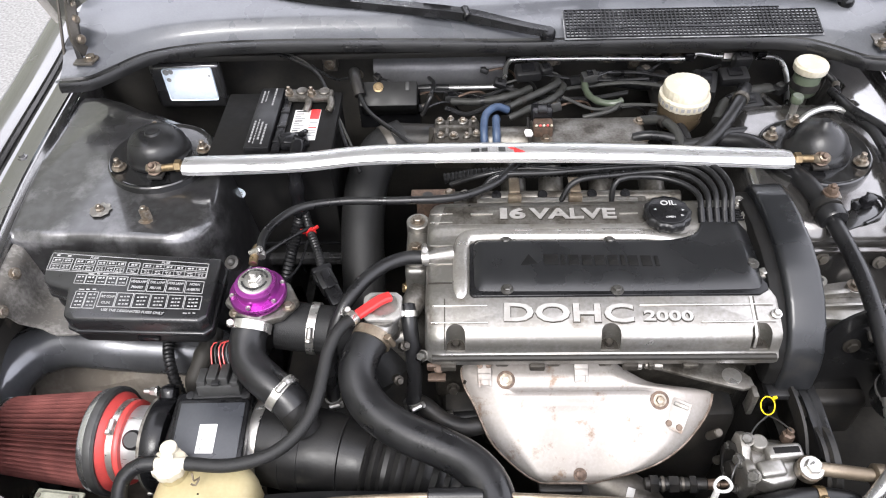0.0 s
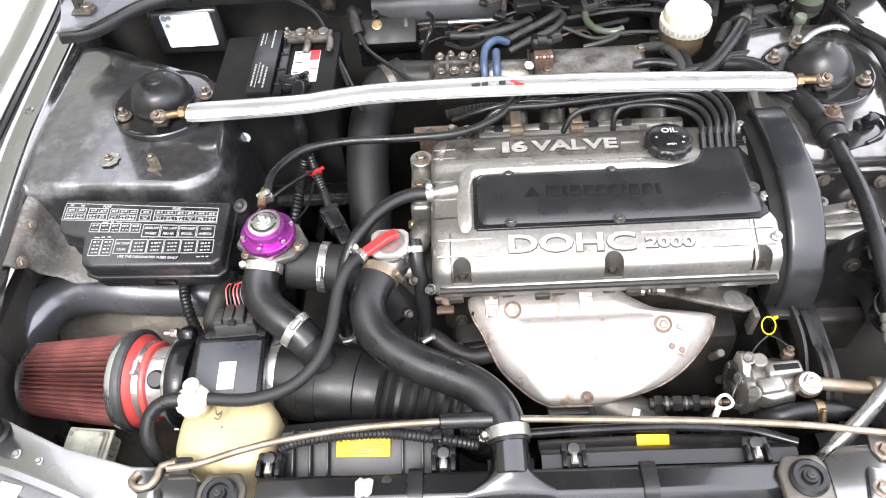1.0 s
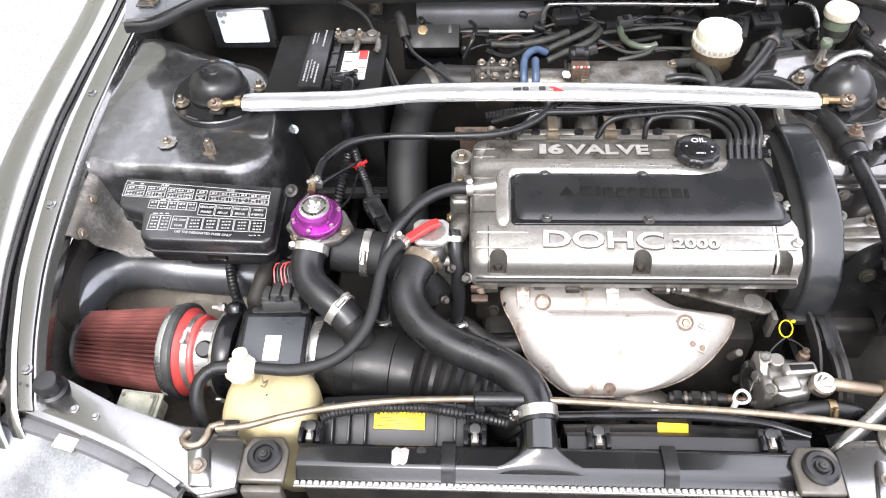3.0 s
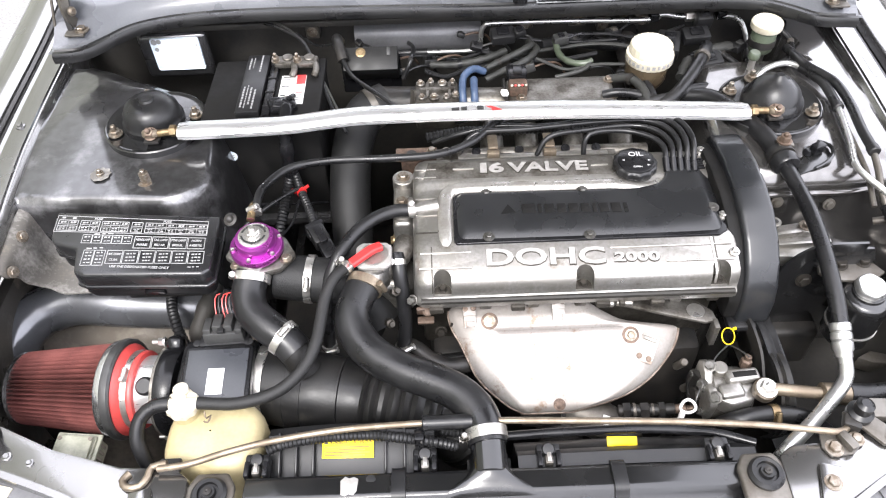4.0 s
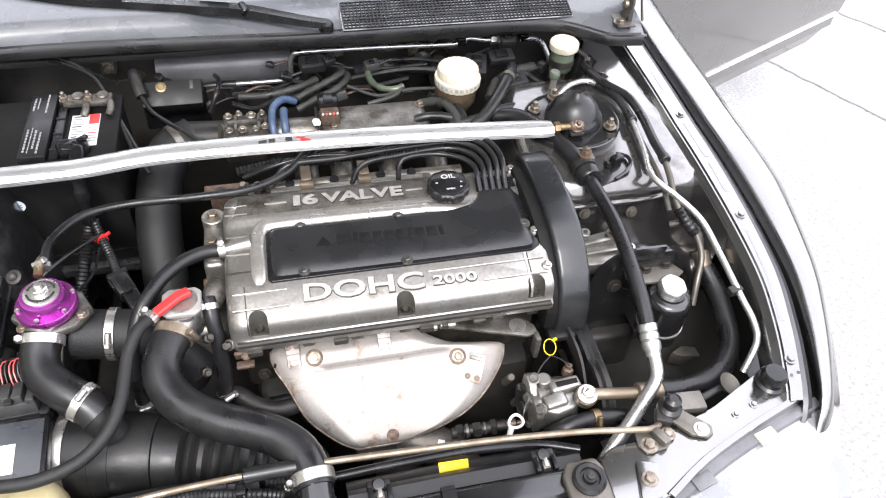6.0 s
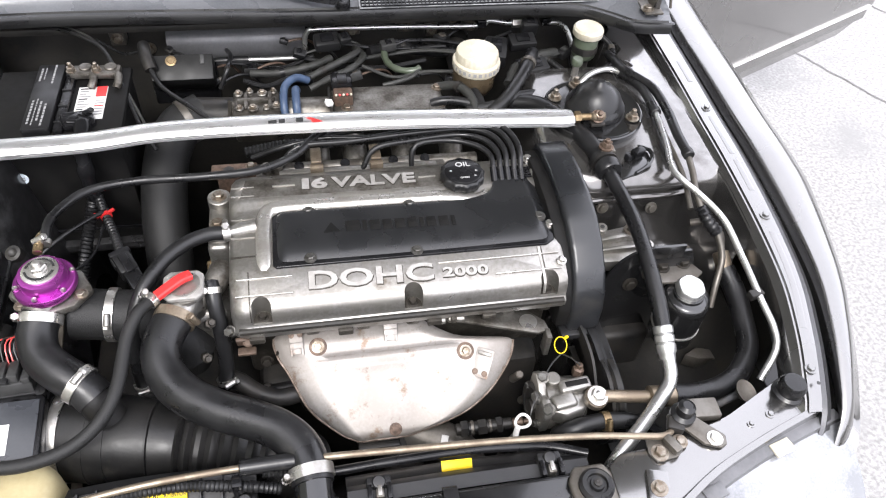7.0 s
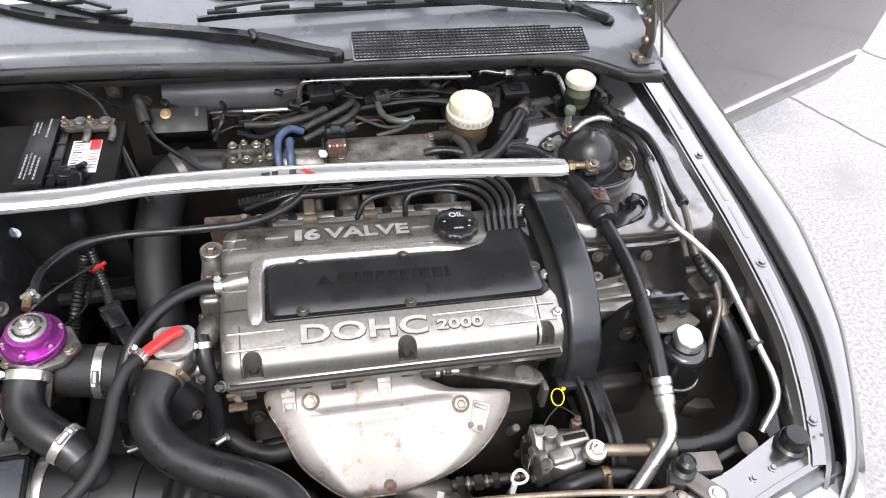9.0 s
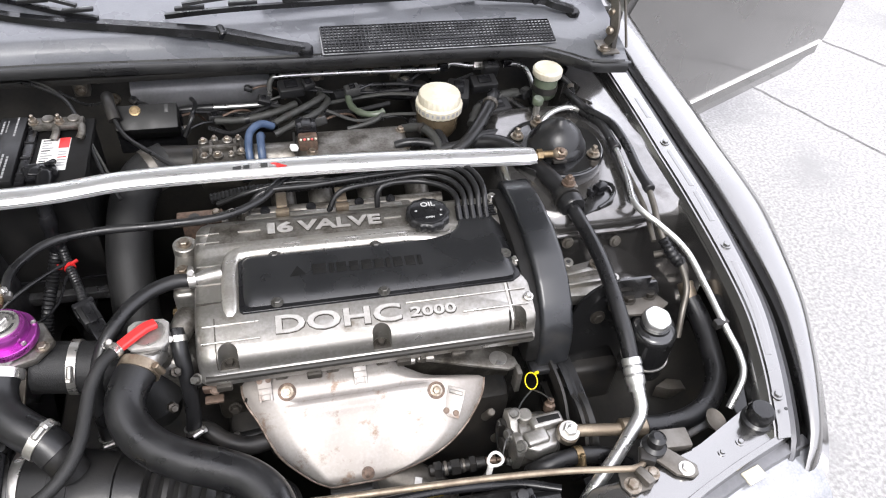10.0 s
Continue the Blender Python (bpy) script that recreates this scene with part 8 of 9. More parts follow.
part("top_pipe", tube([(0.60, 0.71, 0.83), (0.622, 0.70, 0.84), (0.640, 0.685, 0.825), (0.643, 0.672, 0.802)], 0.0055), M_BRACKET, hp)
part("end_ferrule", lathe([(0.0145, 0), (0.015, 0.003), (0.015, 0.018), (0.013, 0.02), (0.015, 0.022), (0.015, 0.038), (0.011, 0.04)], (0.500, 0.468, 0.749), (-1, 0.05, 0.05)), M_ROD, hp)
part("end_pipe", rod((0.462, 0.470, 0.751), (0.396, 0.479, 0.753), 0.0085), M_ROD, hp)
part("banjo", lathe([(0.0150, 0), (0.0160, 0.003), (0.0160, 0.014), (0.0140, 0.016)], (0.388, 0.480, 0.743), (0, -0.2, 1)), M_BOLT, hp)
part("banjo_bolt", hexbolt((0.388, 0.4765, 0.759), (0, -0.2, 1), 0.0100, 0.009, 1.4, 0.002), M_STEEL, hp)
part("return_hose", tube([(0.335, 0.455, 0.705), (0.345, 0.448, 0.728), (0.365, 0.450, 0.733), (0.40, 0.452, 0.733), (0.44, 0.447, 0.728), (0.47, 0.435, 0.71)], 0.0115, 14), M_RUBBER, hp)
clamp((0.397, 0.452, 0.733), (1, 0, 0), 0.0118, 0.010, (0, -0.8, 0.6), M_BRASS, hp)
pm = thing("power_steering_pump", (0.355, 0.51, 0.66), "grimy cast aluminium power steering pump", "pump")
part("pump_body", lathe([(0.030, -0.03), (0.036, -0.02), (0.036, 0.028), (0.028, 0.034), (0, 0.034)], (0.352, 0.505, 0.705), (-1, 0, 0.1), 28), M_ALU_DIRTY, pm)
SIDE = [(0.470, 0.690), (0.466, 0.732), (0.474, 0.746), (0.488, 0.747), (0.498, 0.740), (0.508, 0.750), (0.526, 0.754), (0.536, 0.744), (0.538, 0.690)]
part("pump_flange", side_prism(SIDE, 0.315, 0.327, 0.003, 2), M_ALU, pm)
part("pump_block", prism([(0.324, 0.474), (0.345, 0.463), (0.374, 0.470), (0.388, 0.490), (0.388, 0.506), (0.374, 0.520), (0.345, 0.526), (0.326, 0.524)], 0.712, 0.742, 0.006, seg=3), M_ALU, pm)
part("pump_step", box((0.346, 0.483, 0.744), (0.034, 0.022, 0.012), 0.005, 3, r=(0, 0, 8)), M_ALU, pm)
slot = part("pump_slot", box((0.366, 0.5035, 0.747), (0.046, 0.021, 0.014), 0.005, 3, r=(0, 0, 4)), M_ALU, pm)
# black patch set on top to draw the slot's shaded depth
part("slot_hollow", box((0.368, 0.5035, 0.7530), (0.033, 0.009, 0.003), 0.001, r=(0, 0, 4)), M_DEADBLACK, slot)
part("pump_boss", rod((0.340, 0.517, 0.735), (0.338, 0.516, 0.754), 0.010), M_ALU, pm)
for p, d in (((0.325, 0.519, 0.752), (-0.5, -0.3, 1)), ((0.314, 0.500, 0.735), (-1, -0.3, 0.5)), ((0.322, 0.473, 0.745), (-0.6, -0.4, 0.7))):
    part("bolt", hexbolt(p, d, 0.0068, 0.007, 1.3), M_GREYBOLT, pm)
part("pump_face", lathe([(0.033, 0), (0.033, 0.004), (0.026, 0.006), (0.024, 0.004), (0.010, 0.004), (0.009, 0.012), (0, 0.012)], (0.318, 0.505, 0.706), (-1, -0.15, 0.12), 28), M_DARK, pm)
for a in (20, 110, 200, 290):
    part("bolt", hexbolt((0.313, 0.505 + 0.027 * math.cos(radians(a)), 0.708 + 0.027 * math.sin(radians(a))), (-1, -0.1, 0.12), 0.0048, 0.005, 1.3), M_GREYBOLT, pm)
part("sender", lathe([(0.008, 0), (0.008, 0.012), (0.005, 0.014), (0.005, 0.02), (0, 0.021)], (0.379, 0.527, 0.736), (0.1, 0.15, 1), 6), M_RUSTBOLT, pm)
part("pulley", lathe([(0.02, -0.008), (0.062, -0.008), (0.062, -0.003), (0.058, 0), (0.062, 0.003), (0.062, 0.010), (0.02, 0.010)], (0.425, 0.52, 0.685), (1, 0, 0), 40), M_DARK, pm)
bt = thing("drive_belt", (0.43, 0.57, 0.62), "black ribbed drive belt over the pump pulley", "belt")
part("belt", sweep([(0.425, 0.645, 0.72), (0.425, 0.62, 0.735), (0.426, 0.585, 0.745), (0.427, 0.545, 0.742), (0.428, 0.50, 0.735), (0.428, 0.468, 0.712), (0.427, 0.455, 0.675), (0.426, 0.47, 0.63)], [(-0.011, -0.003), (0.011, -0.003), (0.011, 0.002), (0.006, 0.0005), (0.002, 0.002), (-0.002, 0.0005), (-0.006, 0.002), (-0.011, 0.002)], 0.008), M_RUBBER, bt)
part("belt_shield", sweep([(0.402, 0.64, 0.735), (0.404, 0.59, 0.742), (0.408, 0.55, 0.73), (0.408, 0.52, 0.71)], [(-0.002, -0.012), (0.002, -0.012), (0.002, 0.012), (-0.002, 0.012)], 0.01), M_DARK, bt)
rows = []
for k in range(9):
    y = 0.44 + 0.23 * k / 8
    rows.append([(x, y, 0.600 + 0.10 * max(0.0, (x - 0.60) / 0.08) ** 2 + 0.012 * math.sin(8 * x + 11 * y)) for x in [0.44 + 0.24 * i / 12 for i in range(13)]])
shield = part("splash_shield", sheet(rows, 0.003), M_DUSTY, car, "dusty black splash shield low in the bay")
part("shield_patch", prism([(0.605, 0.596), (0.630, 0.608), (0.655, 0.600), (0.664, 0.570), (0.648, 0.584), (0.625, 0.586)], 0.612, 0.640, 0.002), M_BRACKET, shield, "rust brown bracket")
mt = thing("engine_mount", (0.49, 0.70, 0.72), "cast aluminium engine mount bracket", "engine mount")
part("bracket", prism([(0.435, 0.675), (0.455, 0.735), (0.515, 0.745), (0.535, 0.70), (0.525, 0.680), (0.48, 0.672)], 0.775, 0.80, 0.006), M_ALU, mt)
part("bracket_rib", box((0.485, 0.715, 0.804), (0.075, 0.010, 0.012), 0.003, r=(0, 0, 6)), M_ALU, mt)
for p, r in (((0.470, 0.738, 0.79), 0.0085), ((0.530, 0.695, 0.79), 0.0085)):
    eye = part("bracket_eye", rod(p, (p[0], p[1] - 0.004, p[2] + 0.022), r), M_ALU, mt)
    part("eye_bore", lathe([(0.0035, 0), (0.0035, 0.0006), (0, 0.0006)], (p[0], p[1] - 0.004, p[2] + 0.0222)), M_BLACKINK, eye)
part("bracket_rib", box((0.483, 0.693, 0.804), (0.065, 0.008, 0.010), 0.003, r=(0, 0, 2)), M_ALU, mt)
part("boss", rod((0.512, 0.722, 0.79), (0.512, 0.722, 0.812), 0.012), M_ALU, mt)
part("spacer", rod((0.540, 0.682, 0.79), (0.552, 0.677, 0.812), 0.008), M_STEEL, mt)
part("bolt", hexbolt((0.512, 0.722, 0.812), (0, 0, 1), 0.0075, 0.007), M_BOLT, mt)
XZ = Matrix(((1, 0, 0, 0), (0, 0, 1, 0), (0, 1, 0, 0), (0, 0, 0, 1)))
part("mount_plate", prism([(0.472, 0.62), (0.462, 0.70), (0.460, 0.767), (0.467, 0.806), (0.484, 0.829), (0.505, 0.838), (0.575, 0.838), (0.590, 0.80), (0.590, 0.62)], 0.648, 0.655, 0.002, XZ), M_STRUT, mt, "black pressed mount plate")
part("plate_rim", sweep([(0.474, 0.648, 0.64), (0.463, 0.648, 0.70), (0.461, 0.648, 0.767), (0.468, 0.648, 0.806), (0.485, 0.648, 0.829), (0.506, 0.648, 0.838), (0.560, 0.648, 0.838)], [(-0.002, -0.014), (0.002, -0.014), (0.002, 0.010), (-0.002, 0.010)], 0.008), M_STRUT, mt)
part("bolt", hexbolt((0.492, 0.646, 0.776), (0, -1, 0.2), 0.008, 0.006), M_POCKETBOLT, mt)
part("lower_bracket", box((0.50, 0.655, 0.60), (0.10, 0.06, 0.14), 0.012, 3), M_DARK, mt)
zt = thing("yellow_cable_tie", (0.368, 0.575, 0.72), "yellow cable tie with a loose grey wire", "cable tie")
part("loop", tube([(0.367 + 0.0092 * math.cos(a), 0.572 + 0.0092 * math.sin(a), 0.746 + 0.0076 * math.sin(a)) for a in [2 * math.pi * i / 12 + 1.2 for i in range(13)]], 0.0009, 8, 0.003), M_YELLOW, zt)
part("head", box((0.3765, 0.5795, 0.7530), (0.006, 0.004, 0.004), 0.001, r=(0, 0, 15)), M_YELLOW, zt)
part("wire", tube([(0.366, 0.562, 0.738), (0.345, 0.545, 0.735), (0.32, 0.51, 0.735), (0.303, 0.485, 0.735), (0.297, 0.47, 0.715)], 0.0011, 6), M_GREYPLUG, zt)
part("wire", tube([(0.367, 0.562, 0.738), (0.374, 0.548, 0.748), (0.380, 0.528, 0.758)], 0.0011, 6), M_GREYPLUG, zt)

# metal lines along the inner wing
la = thing("air_con_line", (0.6, 0.85, 0.86), "bare metal line in a black foam sleeve along the inner wing", "pipe", "metal lines")
part("pipe", tube([(0.505, 1.015, 0.87), (0.525, 1.028, 0.882), (0.548, 1.037, 0.886), (0.572, 1.039, 0.886), (0.590, 1.020, 0.886), (0.608, 0.981, 0.886), (0.606, 0.913, 0.886), (0.594, 0.833, 0.884), (0.582, 0.780, 0.882), (0.590, 0.752, 0.879), (0.607, 0.728, 0.873), (0.630, 0.682, 0.862), (0.638, 0.627, 0.845), (0.642, 0.553, 0.826), (0.648, 0.518, 0.812), (0.642, 0.490, 0.800), (0.613, 0.460, 0.775)], 0.0050, 12), M_PIPE, la)
part("sleeve", tube([(0.586, 1.026, 0.886), (0.600, 1.000, 0.886), (0.608, 0.975, 0.886), (0.606, 0.913, 0.886)], 0.0078, 14), M_RUBBER, la)
part("sleeve_end", rod((0.6063, 0.920, 0.886), (0.6058, 0.908, 0.886), 0.0088), M_PLASTIC_MATT, la)
part("clip", box((0.637, 0.565, 0.828), (0.022, 0.012, 0.012), 0.002, r=(0, 0, 10)), M_DARK, la)
lb2 = thing("air_con_line", (0.62, 0.85, 0.86), "bare metal line in a long black sleeve along the inner wing", "pipe", "metal lines")
part("pipe", tube([(0.615, 0.805, 0.890), (0.611, 0.765, 0.880), (0.606, 0.733, 0.870), (0.611, 0.692, 0.852), (0.624, 0.677, 0.842), (0.630, 0.649, 0.815), (0.617, 0.622, 0.790), (0.608, 0.60, 0.76)], 0.0050, 12), M_BRACKET, lb2)
part("sleeve", tube([(0.580, 1.085, 0.888), (0.590, 1.024, 0.893), (0.608, 0.995, 0.893), (0.622, 0.965, 0.893), (0.622, 0.907, 0.893), (0.614, 0.841, 0.893), (0.613, 0.796, 0.892)], 0.0076, 14), M_RUBBER, lb2)
part("sleeve_end", rod((0.6132, 0.806, 0.892), (0.6128, 0.792, 0.892), 0.0090), M_PLASTIC_MATT, lb2)
part("third_line", tube([(0.612, 0.93, 0.880), (0.606, 0.87, 0.878), (0.603, 0.82, 0.876), (0.602, 0.77, 0.868), (0.598, 0.72, 0.85)], 0.0042, 10), M_BRACKET, lb2)
part("joint", ridged([(0.608, 0.712, 0.860), (0.614, 0.690, 0.850), (0.626, 0.675, 0.840)], 0.0095, 0.008, 0.1), M_RUBBER, lb2)

# ---- radiator and front ----
rad = thing("radiator", (0.01, 0.35, 0.35), "black radiator with a plastic top tank", "radiator")
part("core", box((0.01, 0.345, 0.55), (0.60, 0.030, 0.40), 0.003), M_DARK, rad)
TANK = [(0.323, 0.758), (0.323, 0.7645), (0.3265, 0.7670), (0.3315, 0.7725), (0.3365, 0.7780), (0.3385, 0.7793), (0.3415, 0.7798), (0.364, 0.7762), (0.3685, 0.774), (0.370, 0.771), (0.370, 0.758)]
part("top_tank", side_prism(TANK, -0.292, 0.312, 0.0012, 2), M_TANK, rad, "glossy black plastic top tank")
rows = []
for i in range(19):
    y = 0.333 + 0.051 * i / 18
    top = lerp([(0.3265, 0.7670), (0.3365, 0.7780), (0.3415, 0.7798), (0.364, 0.7762), (0.384, 0.7750)], y)[0]
    w = lerp([(0.333, 0.056), (0.345, 0.046), (0.355, 0.032), (0.367, 0.0245), (0.384, 0.0235)], y)[0]
    h = lerp([(0.333, 0.0), (0.343, 0.0060), (0.353, 0.0150), (0.362, 0.0205), (0.384, 0.0260)], y)[0]
    row = []
    for j in range(41):
        u = -1.15 + 2.3 * j / 40
        row.append((0.0075 + 0.0235 * u * w / 0.0235, y, top + 0.0004 + h * math.sqrt(max(0.0, 1 - abs(u) ** 1.7)) - (0.006 if abs(u) > 1.01 else 0)))
    rows.append(row)
part("tank_neck_flare", sheet(rows), M_TANK, rad, "moulded flare into the hose neck")
part("tank_neck", rod((0.0075, 0.360, 0.7780), (0.007, 0.402, 0.7860), 0.0220), M_TANK, rad)
for x in (-0.104, 0.164):
    part("tank_strap", sweep([(x, 0.324, 0.7655), (x, 0.3320, 0.7745), (x, 0.3385, 0.7810), (x, 0.356, 0.7800), (x, 0.370, 0.7775), (x, 0.374, 0.770)], [(-0.0085, -0.003), (0.0085, -0.003), (0.0085, 0.0018), (-0.0085, 0.0018)], 0.003), M_PLASTIC_MATT, rad)
tape = part("tape_patch", prism([(-0.1735, 0.3405), (-0.1685, 0.3385), (-0.1640, 0.3410), (-0.1585, 0.3395), (-0.1545, 0.3440), (-0.1530, 0.3600), (-0.1580, 0.3625), (-0.1640, 0.3610), (-0.1690, 0.3635), (-0.1745, 0.3580)], 0.7770, 0.7798, 0.0003), M_LIGHTALU, rad, "scrap of torn white tape")
part("round_mark", lathe([(0.006, 0), (0.006, 0.0007), (0.005, 0.0009), (0, 0.0009)], (-0.138, 0.360, 0.7765)), M_PLASTIC_MATT, rad)
part("header_plate", box((0.01, 0.322, 0.760), (0.61, 0.010, 0.006), 0.001), M_STEEL, rad)
for s, x in ((-1, -0.329), (1, 0.335)):
    bk = part("mount_bracket", prism([(x - 0.030, 0.312), (x + 0.028, 0.312), (x + 0.028, 0.355), (x + 0.018, 0.372), (x - 0.020, 0.372), (x - 0.030, 0.355)], 0.775, 0.786, 0.004, seg=3), M_BRACKET, rad, "black mounting bracket")
    part("rubber_ring", lathe([(0.021, 0), (0.0215, 0.005), (0.018, 0.009), (0.013, 0.009), (0.012, 0.005), (0.009, 0.005), (0.008, 0.010), (0, 0.010)], (x, 0.343, 0.786)), M_RUBBER, bk)
    part("bolt", lathe([(0.005, 0), (0.005, 0.003), (0.002, 0.0035), (0, 0.002)], (x, 0.343, 0.796), (0, 0, 1), 12), M_DARK, bk)
    part("bracket_lip", box((x, 0.306, 0.762), (0.05, 0.010, 0.035), 0.003), M_BRACKET, bk)

shr = thing("fan_shroud", (0.0, 0.40, 0.55), "black plastic fan shroud with clips behind the radiator", "fan shroud")
rows = []
for i in range(25):
    x = -0.275 + 0.215 * i / 24
    b = 0.010 * math.sin(math.pi * i / 24)
    rows.append([(x, y, z + b) for y, z in ((0.374, 0.738), (0.386, 0.741), (0.402, 0.748), (0.418, 0.756), (0.432, 0.760), (0.446, 0.752), (0.455, 0.72), (0.455, 0.55))])
left = part("shroud", sheet(rows, 0.003), M_PLASTIC_MATT, shr)
rows = []
for i in range(25):
    x = 0.045 + 0.30 * i / 24
    b = 0.004 * math.sin(math.pi * i / 24)
    rows.append([(x, y, z + b) for y, z in ((0.376, 0.757), (0.392, 0.760), (0.402, 0.752), (0.406, 0.738), (0.418, 0.734), (0.430, 0.72), (0.434, 0.66), (0.434, 0.55))])
part("shroud", sheet(rows, 0.003), M_PLASTIC_MATT, shr)
part("shroud_edge", tube([(0.03, 0.424, 0.752), (0.12, 0.426, 0.754), (0.22, 0.426, 0.754), (0.30, 0.418, 0.752), (0.35, 0.40, 0.755)], 0.006, 10), M_PLASTIC, shr)
for x in (-0.283, -0.072, 0.083, 0.295):
    ck = part("shroud_clip", box((x, 0.396, 0.760), (0.030, 0.014, 0.020), 0.003), M_PLASTIC_MATT, shr)
    for dx in (-0.0115, 0.0115):
        part("clip_post", box((x + dx, 0.382, 0.762), (0.006, 0.020, 0.022), 0.0015), M_PLASTIC, ck)
    part("clip_knob", lathe([(0.0085, -0.004), (0.009, 0.002), (0.007, 0.006), (0, 0.007)], (x, 0.395, 0.767), (0, -0.3, 1), 20), M_PLASTIC_MATT, ck)
    part("clip_metal", box((x, 0.381, 0.764), (0.010, 0.012, 0.014), 0.002), M_ALU_DIRTY, ck, "small metal clip")
    part("clip_tongue", box((x, 0.383, 0.772), (0.005, 0.012, 0.002), 0.0006), M_STEEL, ck)
for x in (-0.258, -0.236, -0.214, -0.122, -0.098, -0.080):
    part("shroud_rib", box((x, 0.404, 0.756 + 0.010 * math.sin(math.pi * (x + 0.275) / 0.215)), (0.003, 0.058, 0.008), 0.001, r=(25, 0, 0)), M_PLASTIC_MATT, shr)
WM = Matrix.Translation((-0.170, 0.4140, 0.7668)) @ rot(24, 0, -1)
wr = part("warning_label", prism([(-0.0330, -0.0180), (0.0330, -0.0180), (0.0330, 0.0125), (-0.0330, 0.0125)], 0.0, 0.0012, 0.0003, WM), M_YELLOW, shr, "yellow warning label")
part("printed_word", text("VORSICHT", 0.0070, WM @ Matrix.Translation((-0.0105, 0.0015, 0.0016)), 0.0002, 0.0001, width=0.025), M_BLACKINK, wr)
part("printed_word", text("ATTENTION", 0.0070, WM @ Matrix.Translation((0.0195, 0.0015, 0.0016)), 0.0002, 0.0001, width=0.024), M_BLACKINK, wr)
part("printed_mark", prism([(-0.031, -0.0005), (-0.025, -0.0005), (-0.028, 0.0050)], 0.0012, 0.0017, 0, WM), M_BLACKINK, wr)
for k in range(4):
    w = 0.058 - 0.006 * (k % 2)
    part("printed_line", prism([(-0.030, -0.0045 - 0.0034 * k), (-0.030 + w, -0.0045 - 0.0034 * k), (-0.030 + w, -0.0035 - 0.0034 * k), (-0.030, -0.0035 - 0.0034 * k)], 0.0012, 0.0016, 0, WM), M_BLACKINK, wr)
YM = Matrix.Translation((0.184, 0.412, 0.743)) @ rot(28, 0, -2)
part("tag_label", prism([(-0.020, -0.004), (-0.014, -0.009), (0.019, -0.009), (0.019, 0.009), (-0.020, 0.009)], 0.0, 0.0012, 0.0003, YM), M_YELLOW, shr, "small yellow tag")

pr = thing("prop_rod", (0.0, 0.41, 0.79), "tarnished bonnet prop rod lying across the front", "prop rod")
part("rod", tube([(-0.395, 0.374, 0.797), (-0.357, 0.378, 0.799), (-0.31, 0.392, 0.800), (-0.255, 0.404, 0.801), (-0.17, 0.415, 0.802), (-0.07, 0.4195, 0.802), (0.0, 0.420, 0.802), (0.14, 0.414, 0.802), (0.25, 0.408, 0.802), (0.345, 0.400, 0.801), (0.40, 0.392, 0.801), (0.432, 0.388, 0.800), (0.448, 0.394, 0.795), (0.455, 0.402, 0.79)], 0.0042, 12), M_ROD, pr)
part("grip", rod((-0.074, 0.4195, 0.802), (-0.010, 0.420, 0.802), 0.0095), M_RUBBER, pr, "black foam grip")
part("pivot", box((0.458, 0.402, 0.796), (0.022, 0.020, 0.014), 0.004, r=(0, 0, -25)), M_DARK, pr)
part("hook", tube([(-0.430, 0.372, 0.792), (-0.436, 0.362, 0.793), (-0.428, 0.353, 0.794), (-0.413, 0.354, 0.794), (-0.406, 0.366, 0.794), (-0.403, 0.378, 0.795), (-0.385, 0.381, 0.797)], 0.0045, 10), M_ROD, pr)
part("hook_foot", box((-0.383, 0.381, 0.789), (0.026, 0.018, 0.008), 0.002), M_DARK, pr)
lm2 = thing("front_loom", (-0.1, 0.41, 0.77), "black corrugated wiring conduit along the shroud", "cable")
part("conduit", ridged([(-0.270, 0.402, 0.778), (-0.252, 0.409, 0.780), (-0.215, 0.414, 0.782), (-0.179, 0.416, 0.783), (-0.140, 0.416, 0.783), (-0.105, 0.412, 0.782), (-0.06, 0.405, 0.780), (-0.03, 0.402, 0.772)], 0.0065, 0.005), M_PLASTIC_MATT, lm2)
part("conduit", ridged([(-0.05, 0.425, 0.77), (-0.02, 0.42, 0.772), (0.0, 0.43, 0.765)], 0.006, 0.005), M_PLASTIC_MATT, lm2)
part("strap", box((-0.078, 0.408, 0.778), (0.012, 0.016, 0.036), 0.002), M_PLASTIC, lm2)

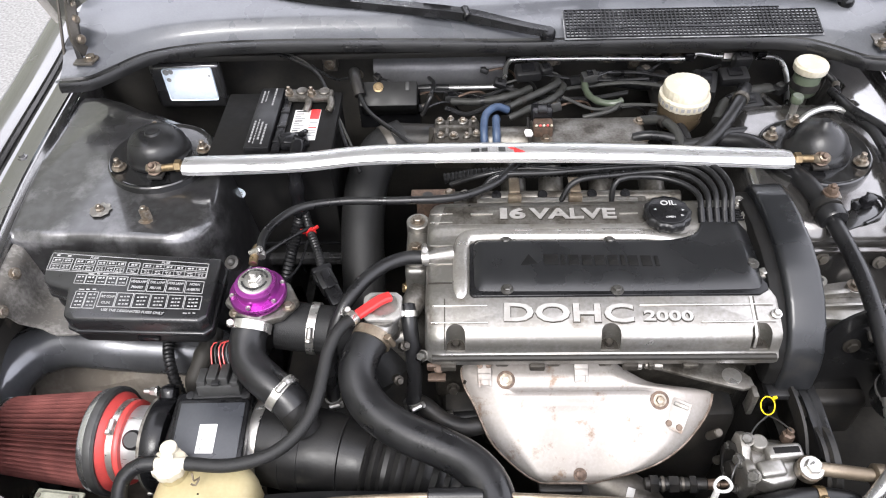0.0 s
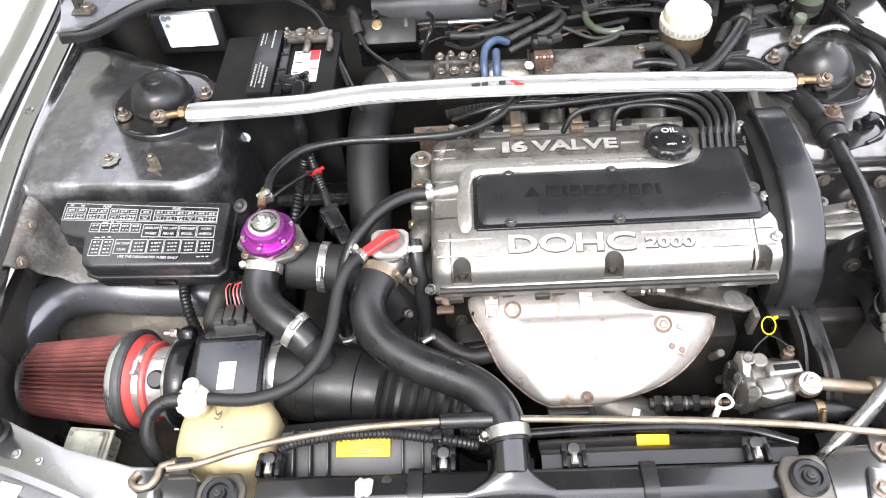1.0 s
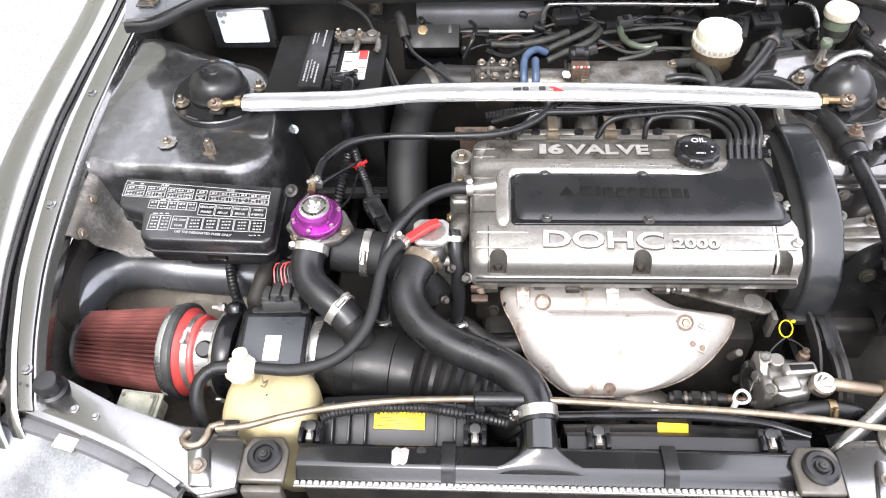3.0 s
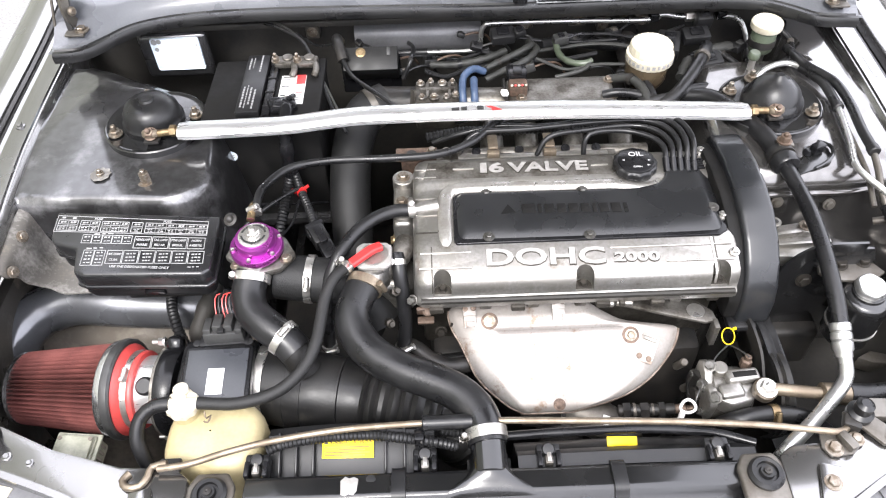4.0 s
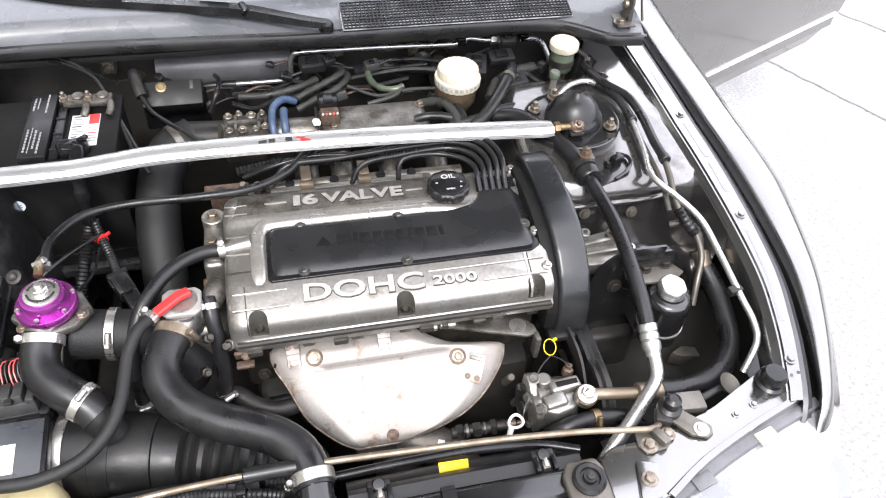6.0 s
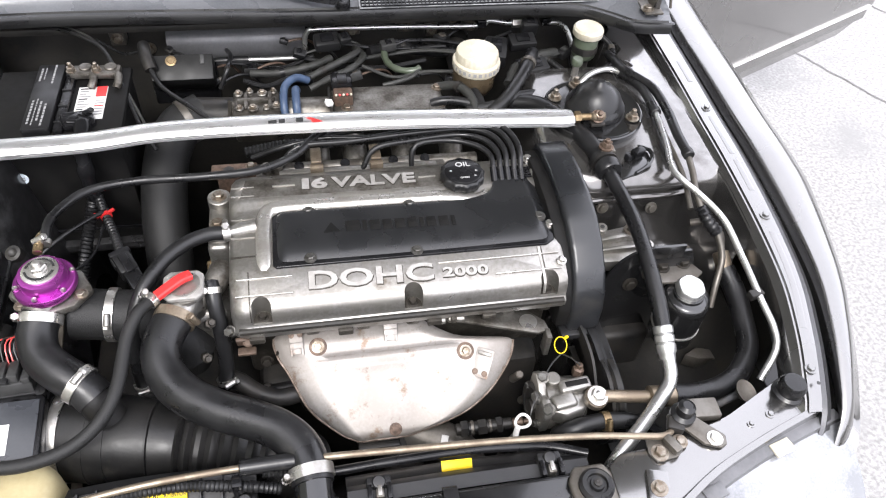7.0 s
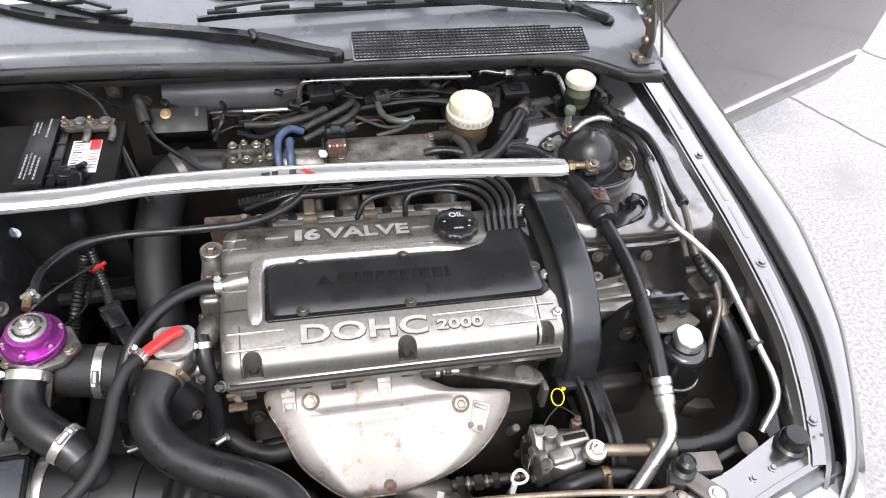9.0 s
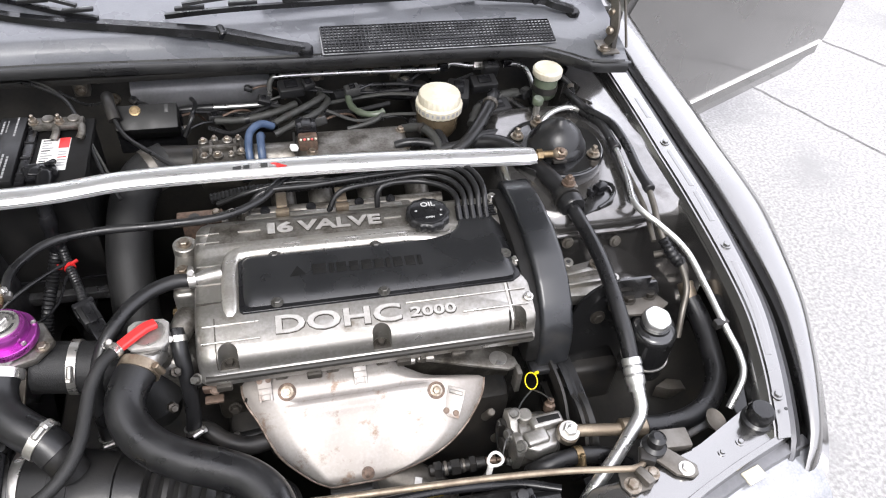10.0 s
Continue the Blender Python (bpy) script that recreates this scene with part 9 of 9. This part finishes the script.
hl = thing("hood_latch_mount", (0.48, 0.41, 0.78), "black rubber buffer and bracket on the lamp panel", "bracket")
part("plate", prism([(0.452, 0.403), (0.452, 0.418), (0.478, 0.425), (0.492, 0.407), (0.517, 0.380), (0.514, 0.368), (0.505, 0.364), (0.485, 0.372), (0.468, 0.395)], 0.7895, 0.796, 0.003), M_BRACKET, hl)
part("buffer", lathe([(0.016, 0), (0.016, 0.008), (0.011, 0.012), (0.011, 0.024), (0.006, 0.028), (0, 0.028)], (0.470, 0.412, 0.796)), M_RUBBER, hl)
part("bolt", hexbolt((0.500, 0.377, 0.796), (0, 0, 1), 0.0068, 0.005), M_STEEL, hl)
part("rod_bracket", prism([(0.414, 0.390), (0.462, 0.388), (0.458, 0.372), (0.446, 0.362), (0.418, 0.359), (0.411, 0.372)], 0.7893, 0.7928, 0.001), M_BRACKET, hl, "brown stained steel bracket")
part("bolt", hexbolt((0.425, 0.370, 0.7925), (0, 0, 1), 0.0075, 0.007), M_BOLT, hl)
part("bolt", hexbolt((0.456, 0.381, 0.7925), (0, 0, 1), 0.0065, 0.006), M_BOLT, hl)
part("seat_cup", lathe([(0.004, -0.012), (0.012, -0.003), (0.0165, 0.003), (0.0170, 0.004), (0.012, 0.001), (0, -0.001)], (0.578, 0.441, 0.782), (0.35, -0.2, 1), 28), M_BRACKET, hl, "tarnished gold spring seat")
part("seat_arm", rod((0.530, 0.428, 0.782), (0.570, 0.442, 0.778), 0.005), M_DARK, hl)
part("clamp", box((0.442, 0.376, 0.798), (0.013, 0.026, 0.012), 0.004, 2, r=(0, 0, 25)), M_BRACKET, hl)
part("wedge", box((0.506, 0.423, 0.786), (0.044, 0.028, 0.014), 0.003, r=(0, 0, -4)), M_BRACKET, hl)

# crimp tabs along the radiator's header
me = None
for i in range(74):
    x = -0.290 + 0.6 * i / 73
    if me is None:
        first = part("crimp_tab", box((0, 0, 0), (0.0058, 0.0055, 0.0035), 0.0006, 1), M_LIGHTALU, rad, "pale metal crimp tab")
        me = first.data
        first.location = (x, 0.3205, 0.7655)
    else:
        o = new("crimp_tab", me)
        o.parent = rad
        o.matrix_parent_inverse = Matrix.Translation(-rad.location)
        o.location = (x, 0.3205, 0.7655)
